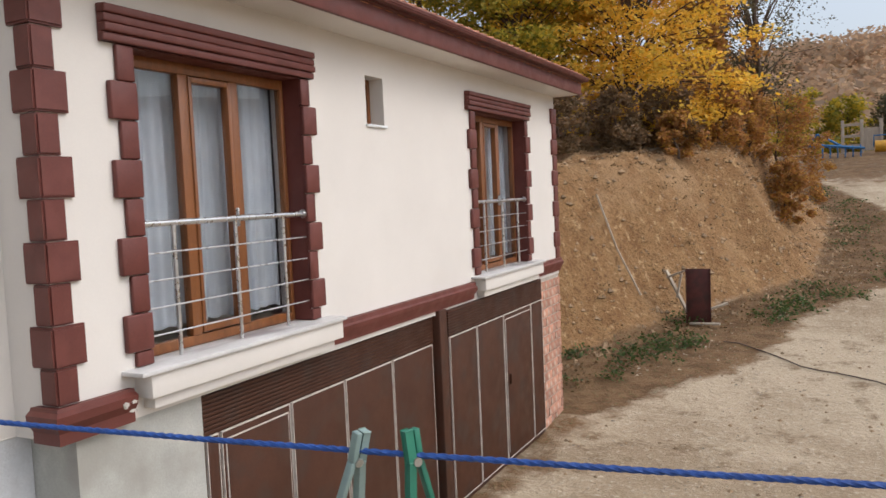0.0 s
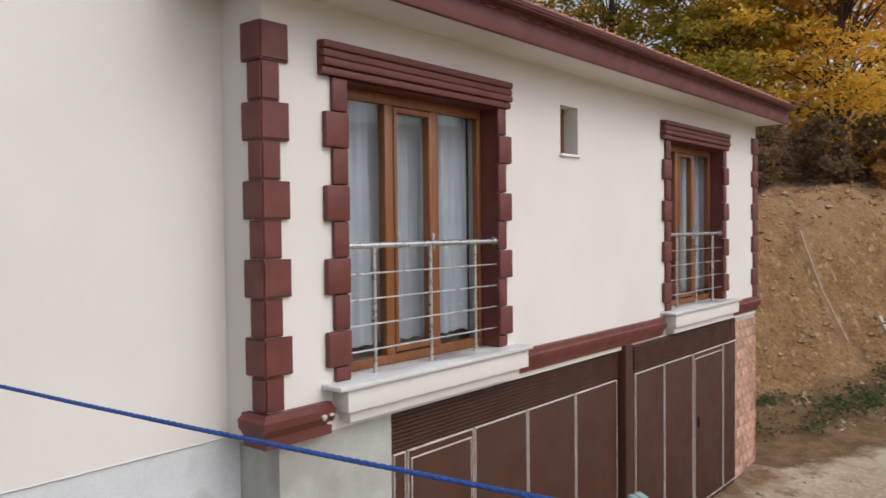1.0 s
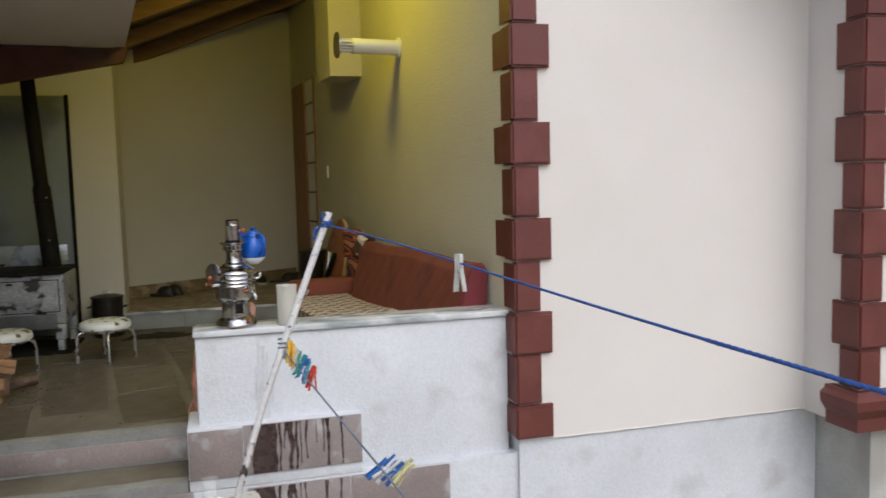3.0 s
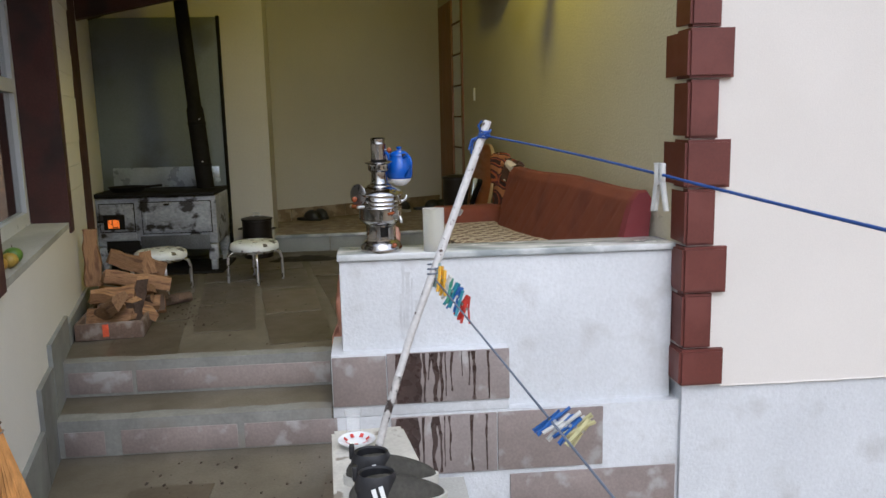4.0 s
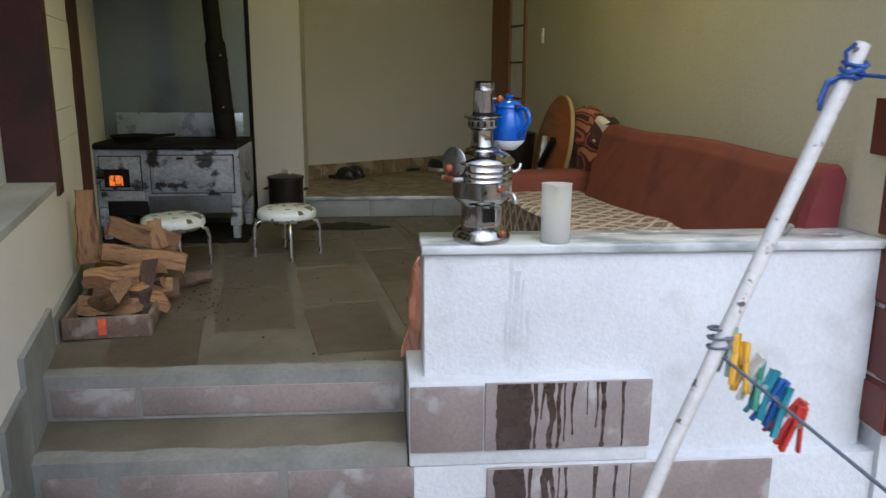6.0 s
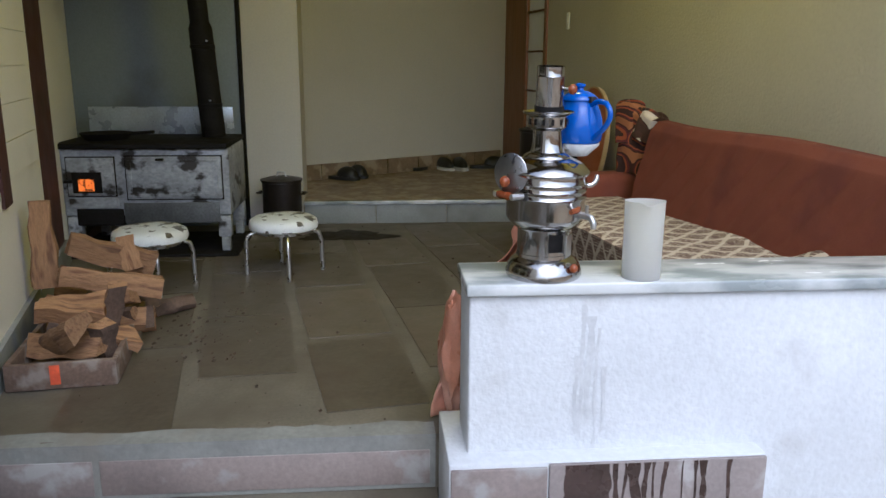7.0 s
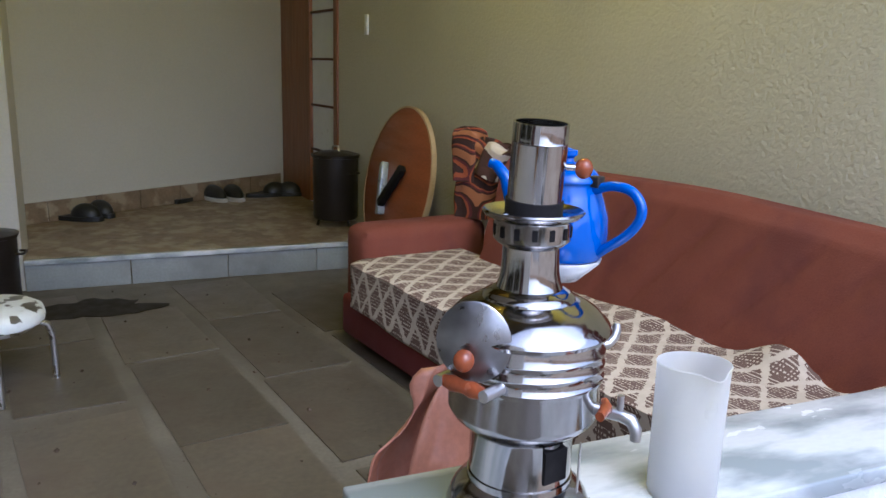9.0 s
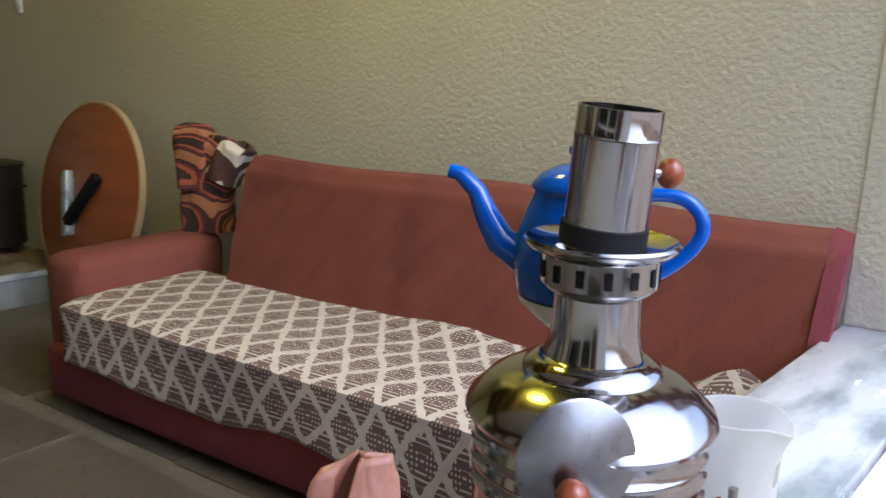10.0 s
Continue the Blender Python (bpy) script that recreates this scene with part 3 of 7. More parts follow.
WX0, WX1, WZ0, WZ1 = -5.10, -3.39, 0.575, 1.95
for q in ((-7.4, WX0, -0.40, 2.3), (WX1, -2.35, -0.40, 2.3), (WX0, WX1, -0.40, WZ0 - 0.03), (WX0, WX1, WZ1, 2.3)):
    part("body", along_left(*q, 0.0, 0.32), M["wing"], lw)
part("end_wall", bx(-2.60, -2.30, -3.4, left_y(-2.35) - 0.32, -0.40, 2.3), M["wing"], lw)
for k in range(11):  # grooved courses between window and corner
    w = 0.03 * math.sin(k * 2.3) + 0.02 * math.sin(k * 5.1)
    part("course", along_left(-5.86 - w, -5.24, 0.60 + 0.135 * k, 0.60 + 0.135 * k + 0.131, 0.009, 0.009), M["wing"], lw)
part("painted_corner", along_left(-6.35, -5.93, 0.12, 2.3, 0.004, 0.004), M["darktrim"], lw, "sooty oxblood painted strip")
wj = thing("window_4", "white framed window in a deep oxblood reveal", "window", kind="structure")
part("jamb", along_left(WX0 - 0.13, WX0 + 0.003, WZ0 - 0.06, 2.2, 0.012, 0.33), M["darktrim"], wj)
part("jamb", along_left(WX1 - 0.003, WX1 + 0.24, WZ0 - 0.03, 2.2, 0.012, 0.33), M["darktrim"], wj)
part("sill", along_left(WX0 + 0.005, WX1 - 0.005, WZ0 - 0.029, WZ0, 0.002, 0.32), M["concrete"], wj, "rough cement sill")
for q in ((WX0 + 0.005, WX0 + 0.075, WZ0 + 0.001, WZ1), (WX1 - 0.075, WX1 - 0.005, WZ0 + 0.001, WZ1), (WX0 + 0.075, WX1 - 0.075, WZ0 + 0.001, WZ0 + 0.07), (WX0 + 0.075, WX1 - 0.075, 1.28, 1.35), (-4.14, -4.06, WZ0 + 0.07, 1.28), (-4.14, -4.06, 1.35, WZ1)):
    part("window_frame", along_left(*q, -0.20, 0.06), M["white_pvc"], wj)
part("pane", along_left(WX0 + 0.06, WX1 - 0.06, WZ0 + 0.05, WZ1, -0.225, 0.006), M["glass"], wj)
# unseen wall in the wing, room shade painted into its colour
solid("room_left", prism(bmesh.new(), [(-7.4, left_y(-7.4) - 1.2), (-2.6, left_y(-2.6) - 1.2), (-2.6, left_y(-2.6) - 1.3), (-7.4, left_y(-7.4) - 1.3)][::-1], -0.4, 2.3), M["painted_dim"], "added wall painted dark for the unlit wing", "wall")
skl = thing("stepped_skirting", "stepped grey stone skirting beside the porch steps", "skirting", kind="structure")
for x0, x1, z0, z1 in ((-6.4, -5.52, 0.001, 0.118), (-5.5, -4.62, 0.001, 0.12), (-4.60, -4.06, -0.166, 0.165), (-4.05, -3.74, -0.334, 0.07), (-3.73, -3.30, -0.334, -0.10), (-3.29, -2.4, -0.334, -0.2)):
    part("tile", along_left(x0, x1, z0, z1, 0.02, 0.02), M["tilegrey"], skl)

# roofs over wing and porch
solid("wing_soffit", prism(bmesh.new(), [(-6.42, -2.6), (-6.42, -0.42), (-4.30, -0.10), (-4.30, -2.6)][::-1], 2.19, 2.24), M["cream"], "white soffit of the wing's overhanging eaves", "soffit")
ws = bmesh.new()
vs = [ws.verts.new(p) for p in ((-6.40, -2.3, 1.72), (-6.40, -0.44, 2.08), (-6.40, -0.40, 2.18), (-6.40, -2.3, 2.19), (-6.47, -2.3, 1.72), (-6.47, -0.44, 2.08), (-6.47, -0.40, 2.18), (-6.47, -2.3, 2.19))]
for f in ((0, 1, 2, 3), (7, 6, 5, 4), (0, 4, 5, 1), (1, 5, 6, 2), (2, 6, 7, 3), (3, 7, 4, 0)):
    ws.faces.new([vs[i] for i in f])
solid("wing_verge_board", ws, M["darktrim"], "dark oxblood verge board under the wing's eaves", "fascia")


def porch_z(y):
    return 2.40 + 0.40 * (y + 0.45)


pc = bmesh.new()
# front edge carried out to x=-3.80, unseen, to keep daylight off the porch
c8 = [pc.verts.new((x, y, porch_z(y) + 0.13 + dz)) for dz in (0, 0.04) for x, y in ((-10.2, -2.6), (-3.80, -2.6), (-3.80, 3.3), (-10.2, 3.3))]
for f in ((0, 1, 2, 3), (7, 6, 5, 4), (0, 4, 5, 1), (1, 5, 6, 2), (2, 6, 7, 3), (3, 7, 4, 0)):
    pc.faces.new([c8[i] for i in f])
solid("ceiling", pc, M["roofboard"], "dark boarded porch roof, its front edge extended to shade the porch", "ceiling")
for k, x in enumerate((-5.15, -5.95, -6.75, -7.55, -8.35)):
    bm = bmesh.new()
    y0, y1 = -0.55, 1.7
    c = [bm.verts.new((x + dx, y, porch_z(y) + dz)) for dx in (-0.045, 0.045) for y, dz in ((y0, 0), (y1, 0), (y1, 0.128), (y0, 0.128))]
    for f in ((0, 1, 2, 3), (7, 6, 5, 4), (0, 4, 5, 1), (1, 5, 6, 2), (2, 6, 7, 3), (3, 7, 4, 0)):
        bm.faces.new([c[i] for i in f])
    tagged(new("rafter", mesh_of("rafter", bm, M["rafter"])), "aged brown timber rafter under the porch roof", "rafter", "porch rafters", "structure")
# unseen slab added so that no sky light leaks into the wing
solid("wing_roof", prism(bmesh.new(), [(-7.6, -3.6), (-2.3, -3.6), (-2.3, left_y(-2.3) - 0.02), (-7.6, left_y(-7.6) - 0.02)], 2.301, 2.36), M["concrete"], "added flat slab closing the wing against light leaks", "roof")

# ---- ground and the land beyond ----


def ground_material():
    """Dry track, clay bank, litter and grass, distant woods: zones held in a point attribute, broken up by noise."""
    m = bpy.data.materials.new("yard_ground")
    m.use_nodes = True
    n, l = m.node_tree.nodes, m.node_tree.links
    b = n["Principled BSDF"]
    b.inputs["Roughness"].default_value = 0.95
    b.inputs["Specular IOR Level"].default_value = 0.2
    tc = n.new("ShaderNodeTexCoord")

    def tex(s, detail=6.0):
        t = n.new("ShaderNodeTexNoise")
        t.inputs["Scale"].default_value, t.inputs["Detail"].default_value, t.inputs["Roughness"].default_value = s, detail, 0.62
        l.new(tc.outputs["Object"], t.inputs["Vector"])
        return t.outputs["Fac"]

    def mth(op, a, c):
        k = n.new("ShaderNodeMath")
        k.operation = op
        for s_, v in zip(k.inputs, (a, c)):
            if isinstance(v, bpy.types.NodeSocket):
                l.new(v, s_)
            else:
                s_.default_value = v
        return k.outputs[0]

    def step(v, lo, hi):
        r = n.new("ShaderNodeMapRange")
        r.inputs[1].default_value, r.inputs[2].default_value = lo, hi
        l.new(v, r.inputs[0])
        return r.outputs[0]

    def mixc(f, a, c):
        x = n.new("ShaderNodeMix")
        x.data_type = "RGBA"
        for s_, v in ((x.inputs[0], f), (x.inputs[6], a), (x.inputs[7], c)):
            if isinstance(v, bpy.types.NodeSocket):
                l.new(v, s_)
            else:
                s_.default_value = (*v, 1)
        return x.outputs[2]

    at = n.new("ShaderNodeAttribute")
    at.attribute_name = "zone"
    sep = n.new("ShaderNodeSeparateColor")
    l.new(at.outputs["Color"], sep.inputs[0])
    big, mid, fine = tex(0.35), tex(2.2), tex(14.0, 8.0)
    road = mixc(step(big, 0.42, 0.6), (0.47, 0.38, 0.27), (0.33, 0.25, 0.165))
    road = mixc(step(mid, 0.55, 0.68), road, (0.24, 0.175, 0.11))
    road = mixc(step(fine, 0.52, 0.75), road, (0.56, 0.48, 0.37))
    clay = mixc(step(mid, 0.35, 0.65), (0.215, 0.115, 0.05), (0.30, 0.18, 0.085))
    clay = mixc(step(fine, 0.50, 0.66), clay, (0.14, 0.078, 0.036))
    clay = mixc(step(tex(5.5, 8.0), 0.58, 0.66), clay, (0.40, 0.27, 0.145))
    clay = mixc(step(big, 0.55, 0.7), clay, (0.34, 0.22, 0.12))
    soil = mixc(step(mid, 0.4, 0.6), (0.125, 0.072, 0.036), (0.205, 0.125, 0.066))
    soil = mixc(step(fine, 0.56, 0.7), soil, (0.10, 0.105, 0.042))
    # hillside tones lifted to paint in the brightness of distance
    wood = mixc(step(tex(0.09, 8.0), 0.4, 0.62), (0.34, 0.19, 0.09), (0.20, 0.14, 0.08))
    wood = mixc(step(tex(0.35, 8.0), 0.5, 0.7), wood, (0.40, 0.26, 0.12))
    edge = mth("MULTIPLY", mth("SUBTRACT", mid, 0.5), 1.2)
    col = mixc(step(mth("ADD", sep.outputs[1], edge), 0.35, 0.65), road, soil)
    col = mixc(step(mth("ADD", sep.outputs[0], edge), 0.3, 0.6), col, clay)
    col = mixc(sep.outputs[2], col, wood)
    l.new(col, b.inputs["Base Color"])
    bp = n.new("ShaderNodeBump")
    bp.inputs["Strength"].default_value, bp.inputs["Distance"].default_value = 1.0, 0.10
    l.new(mth("ADD", mid, mth("MULTIPLY", fine, 0.5)), bp.inputs["Height"])
    l.new(bp.outputs[0], b.inputs["Normal"])
    return m


M["dirt"] = ground_material()



def smooth(a, b, v):
    t = min(max((v - a) / (b - a), 0.0), 1.0)
    return t * t * (3 - 2 * t)


def ground_z(x, y):
    base = -2.42 + 0.105 * max(0.0, min(y, 45.0) - 11.5) + 0.06 * max(0.0, min(y, 50.0) - 25.0)
    return base


def bank_foot(y):
    """The x of the foot of the cut bank."""
    if y < 17.5:
        return -5.2 + (y - 13.3) * 0.60
    if y < 22:
        return -2.68 + (y - 17.5) * 0.60
    if y < 30:
        return 0.02 + (y - 22) * 0.05
    return 0.42 - (y - 30) * 0.35


def land_z(x, y):
    z = ground_z(x, y)
    foot = bank_foot(y)
    k = noise.noise((x * 0.5, y * 0.5, 0.0)) * 0.5
    inside = (foot - x + k)
    back = y - 12.6
    d = min(inside, back + 0.0) if y < 40 else inside
    top = 3.5 - 0.05 * max(0, y - 20)
    z += smooth(0.0, 2.6, d) * top + max(0.0, d - 2.6) * 0.16
    z += 0.10 * noise.noise((x * 1.3, y * 1.3, 3.0)) * (0.25 + smooth(0, 1, d))
    lane = x - foot - 3.3  # two wheel ruts along the track
    for off in (-0.75, 0.75):
        z -= 0.05 * math.exp(-((lane - off) / 0.22) ** 2) * smooth(14, 18, y) * (0.7 + 0.6 * noise.noise((x, y * 0.7, 9.0)))
    z += (0.03 + 0.10 * smooth(0, 0.6, d) * (1 - smooth(2.6, 3.6, d))) * noise.noise((x * 2.6, y * 2.6, 7.0))
    return z


def far_z(x, y):
    """The land with the wooded hill that closes the view."""
    z = land_z(x, y)
    r = math.hypot(x, y)
    return z + smooth(70, 230, r) * (29 + 6 * noise.noise((x * 0.012, y * 0.012, 1.0)) + 3 * noise.noise((x * 0.04, y * 0.04, 5.0))) * smooth(-60, 60, y) - 2.0 * smooth(50, 70, r)


def axis(fine0, fine1, step, ends):
    a = [fine0 + step * i for i in range(int((fine1 - fine0) / step) + 1)]
    lo, hi, s = [], [], step
    v = fine0
    while v > -ends:
        s *= 1.25
        v -= s
        lo.append(v)
    s, v = step, a[-1]
    while v < ends:
        s *= 1.25
        v += s
        hi.append(v)
    return lo[::-1] + a + hi


gx, gy = axis(-16.0, 8.0, 0.2, 900), axis(8.0, 42.0, 0.2, 900)
verts = [(x, y, far_z(x, y)) for y in gy for x in gx]
nx = len(gx)
faces = [(j * nx + i, j * nx + i + 1, (j + 1) * nx + i + 1, (j + 1) * nx + i) for j in range(len(gy) - 1) for i in range(nx - 1)]
me = bpy.data.meshes.new("ground")
me.from_pydata(verts, [], faces)
me.polygons.foreach_set("use_smooth", [True] * len(faces))
me.materials.append(M["dirt"])
zone = me.color_attributes.new("zone", "FLOAT_COLOR", "POINT")
for i_, (x, y, z) in enumerate(verts):
    dd_ = min(bank_foot(y) - x, y - 12.6) if 12.0 < y < 60 else -9.0
    far = smooth(48, 75, math.hypot(x, y))
    clay_ = smooth(-0.1, 0.5, dd_) * (1 - smooth(2.7, 3.6, dd_))
    reach = -1.9 - 1.1 * (1 - smooth(15.0, 19.0, y))
    soil_ = max(smooth(reach - 0.8, reach + 0.7, dd_) * (1 - smooth(0.0, 0.5, dd_)), 0.62 * (1 - smooth(FRONT + 0.1, FRONT + 1.3, x)) * (y < 16.5), smooth(2.8, 3.4, dd_), 0.75 * smooth(33, 40, y))
    zone.data[i_].color = (clay_, soil_, far, 1.0)
tagged(new("ground", me), "dry dirt yard, track and cut clay bank with the hills beyond", "ground", "", "structure")

# ---- porch things: materials ----
M["chrome"] = mat("polished_samovar_steel", (0.43, 0.42, 0.415), 0.13, 1.0, var=0.06, scale=6, bump=0.012, bump_scale=25, tint=(0.55, 0.50, 0.46), tint_scale=5, tint_lo=0.55, tint_hi=0.8)
M["dull_steel"] = mat("dull_steel", (0.55, 0.55, 0.55), 0.35, 1.0, var=0.1, scale=10, bump=0.05)
M["knob_wood"] = mat("varnished_knob_wood", (0.22, 0.055, 0.018), 0.2, var=0.25, scale=20, bump=0.0)
M["enamel"] = mat("blue_enamel", (0.008, 0.085, 0.42), 0.16, var=0.08, scale=10, bump=0.02)
M["white_enamel"] = mat("white_enamel", (0.72, 0.74, 0.76), 0.25, var=0.05, bump=0.0)
M["sofa"] = mat("brick_red_upholstery", (0.168, 0.044, 0.023), 0.9, var=0.12, scale=4, fine=220, bump=0.35, bump_scale=240, tint=(0.125, 0.032, 0.020), tint_scale=4)
M["sofa_side"] = mat("wine_red_upholstery", (0.155, 0.024, 0.028), 0.85, var=0.1, scale=4, fine=220, bump=0.3, bump_scale=240)
M["soot"] = mat("soot_black_iron", (0.010, 0.009, 0.009), 0.75, 0.0, spec=0.15, var=0.3, scale=8, bump=0.2)
M["stove"] = mat("burnt_white_enamel", (0.29, 0.305, 0.33), 0.45, var=0.32, scale=5, fine=45, bump=0.25, tint=(0.022, 0.019, 0.018), tint_scale=6.5, tint_lo=0.54, tint_hi=0.60, stretch=(1, 1.0, 1.5))
M["galv"] = mat("galvanised_sheet", (0.36, 0.40, 0.44), 0.3, 0.35, var=0.2, scale=6, bump=0.12, bump_scale=9, tint=(0.34, 0.36, 0.38), tint_scale=4, tint_lo=0.58, tint_hi=0.8)
M["pot"] = mat("dark_brown_pot_metal", (0.024, 0.019, 0.017), 0.4, 0.4, var=0.2, scale=8, bump=0.05)
M["tabletop"] = mat("reddish_wood_veneer", (0.27, 0.075, 0.022), 0.4, var=0.18, scale=2, fine=30, bump=0.04, stretch=(1, 6, 6))
M["edgewood"] = mat("pale_edge_wood", (0.50, 0.36, 0.20), 0.6, var=0.1)
M["log_cut"] = mat("split_firewood", (0.28, 0.155, 0.075), 0.85, var=0.2, scale=5, fine=40, bump=0.6, bump_scale=12, bump_dist=0.012, stretch=(1.5, 9, 9), each=0.3, tint=(0.13, 0.065, 0.035), tint_scale=5)
M["bark"] = mat("log_bark", (0.10, 0.065, 0.045), 0.95, var=0.3, scale=12, bump=0.8, bump_scale=30, bump_dist=0.01)
M["crate"] = mat("worn_crate_wood", (0.13, 0.085, 0.06), 0.85, var=0.25, scale=6, bump=0.4, tint=(0.24, 0.20, 0.17), tint_scale=14)
M["red_paint"] = mat("red_orange_paint", (0.62, 0.09, 0.03), 0.7, var=0.2, scale=20)
M["shoe"] = mat("black_rubber", (0.012, 0.012, 0.014), 0.5, var=0.2, scale=20)
M["sole"] = mat("pale_sole", (0.45, 0.44, 0.40), 0.7, var=0.1)
M["shoe_grey"] = mat("olive_grey_knit", (0.045, 0.042, 0.034), 0.9, var=0.2, scale=30, bump=0.5, bump_scale=120)
M["white_plain"] = mat("white_plastic", (0.74, 0.75, 0.74), 0.4, var=0.03, bump=0.0)
M["cloth"] = mat("peach_satin_cloth", (0.46, 0.20, 0.125), 0.33, var=0.12, scale=5, bump=0.7, bump_scale=13, bump_dist=0.012, tint=(0.56, 0.32, 0.24), tint_scale=4)
M["rope"] = mat("blue_nylon_rope", (0.016, 0.065, 0.26), 0.6, var=0.2, scale=60, bump=0.4, bump_scale=200)
M["cord"] = mat("grey_blue_cord", (0.12, 0.14, 0.18), 0.8, var=0.2)
M["polepaint"] = mat("chipped_white_pole_paint", (0.56, 0.55, 0.54), 0.5, var=0.14, scale=9, bump=0.15, tint=(0.09, 0.06, 0.05), tint_scale=38, tint_lo=0.62, tint_hi=0.66)
M["poleworn"] = mat("worn_pole_paint", (0.48, 0.46, 0.44), 0.6, var=0.2, scale=15, bump=0.2, tint=(0.035, 0.024, 0.02), tint_scale=26, tint_lo=0.48, tint_hi=0.53)
M["straw"] = mat("broom_straw", (0.50, 0.24, 0.07), 0.8, var=0.25, scale=8, fine=120, bump=0.5, bump_scale=90, stretch=(8, 8, 0.5))
M["streaked"] = mat("water_streaked_mauve_tile", (0.24, 0.205, 0.195), 0.5, var=0.14, scale=4, bump=0.2, tint=(0.33, 0.31, 0.30), tint_scale=8.0, tint_lo=0.58, tint_hi=0.66)
M["wet_run"] = mat("wet_brown_stone", (0.05, 0.032, 0.028), 0.28, var=0.25, scale=9, bump=0.08)
M["stain"] = mat("damp_grey_stain", (0.485, 0.495, 0.51), 0.85, var=0.1, scale=9, bump=0.5, bump_scale=26, bump_dist=0.006)
M["wet"] = mat("wet_stone", (0.02, 0.016, 0.012), 0.6, spec=0.2, var=0.2, scale=8, bump=0.05)
M["stone_block"] = mat("pitted_pale_stone", (0.52, 0.50, 0.45), 0.9, var=0.12, scale=10, bump=0.6, bump_scale=40, tint=(0.25, 0.22, 0.18), tint_scale=14, tint_lo=0.62, tint_hi=0.68)
for nm, c in (("peg_green", (0.02, 0.16, 0.10)), ("peg_grey", (0.22, 0.30, 0.28)), ("peg_blue", (0.02, 0.09, 0.30)), ("peg_red", (0.42, 0.03, 0.02)), ("peg_yellow", (0.65, 0.36, 0.03)), ("peg_teal", (0.02, 0.17, 0.22)), ("peg_white", (0.50, 0.50, 0.47)), ("peg_cream", (0.45, 0.42, 0.22))):
    M[nm] = mat(nm + "_plastic", c, 0.5, var=0.1, scale=30, bump=0.05)

jm = bpy.data.materials.new("translucent_jug_plastic")
jm.use_nodes = True
jn, jl = jm.node_tree.nodes, jm.node_tree.links
jb = jn["Principled BSDF"]
jb.inputs["Base Color"].default_value, jb.inputs["Roughness"].default_value = (0.83, 0.835, 0.82, 1), 0.3
jb.inputs["Transmission Weight"].default_value, jb.inputs["IOR"].default_value = 0.6, 1.1
jt = jn.new("ShaderNodeBsdfTranslucent")
jt.inputs["Color"].default_value = (0.89, 0.89, 0.87, 1)
jx = jn.new("ShaderNodeMixShader")
jx.inputs[0].default_value = 0.36
jl.new(jb.outputs[0], jx.inputs[1])
jl.new(jt.outputs[0], jx.inputs[2])
jl.new(jx.outputs[0], jn["Material Output"].inputs["Surface"])
M["jug"] = jm

fm = bpy.data.materials.new("glowing_embers")
fm.use_nodes = True
fb = fm.node_tree.nodes["Principled BSDF"]
ft = fm.node_tree.nodes.new("ShaderNodeTexNoise")
ft.inputs["Scale"].default_value = 3.4
fr_ = fm.node_tree.nodes.new("ShaderNodeValToRGB")
fr_.color_ramp.elements[0].position, fr_.color_ramp.elements[0].color = 0.44, (0.012, 0.001, 0.0, 1)
fr_.color_ramp.elements[1].position, fr_.color_ramp.elements[1].color = 0.60, (1.0, 0.20, 0.025, 1)
fm.node_tree.links.new(ft.outputs["Fac"], fr_.inputs["Fac"])
fm.node_tree.links.new(fr_.outputs["Color"], fb.inputs["Emission Color"])
fb.inputs["Emission Strength"].default_value = 1.2
fb.inputs["Base Color"].default_value = (0.05, 0.01, 0.0, 1)
M["ember"] = fm
M["thin_glass"] = bpy.data.materials.new("thin_tea_glass")
M["thin_glass"].use_nodes = True
tgb = M["thin_glass"].node_tree.nodes["Principled BSDF"]
tgb.inputs["Base Color"].default_value, tgb.inputs["Roughness"].default_value, tgb.inputs["Alpha"].default_value = (0.8, 0.82, 0.82, 1), 0.05, 0.1


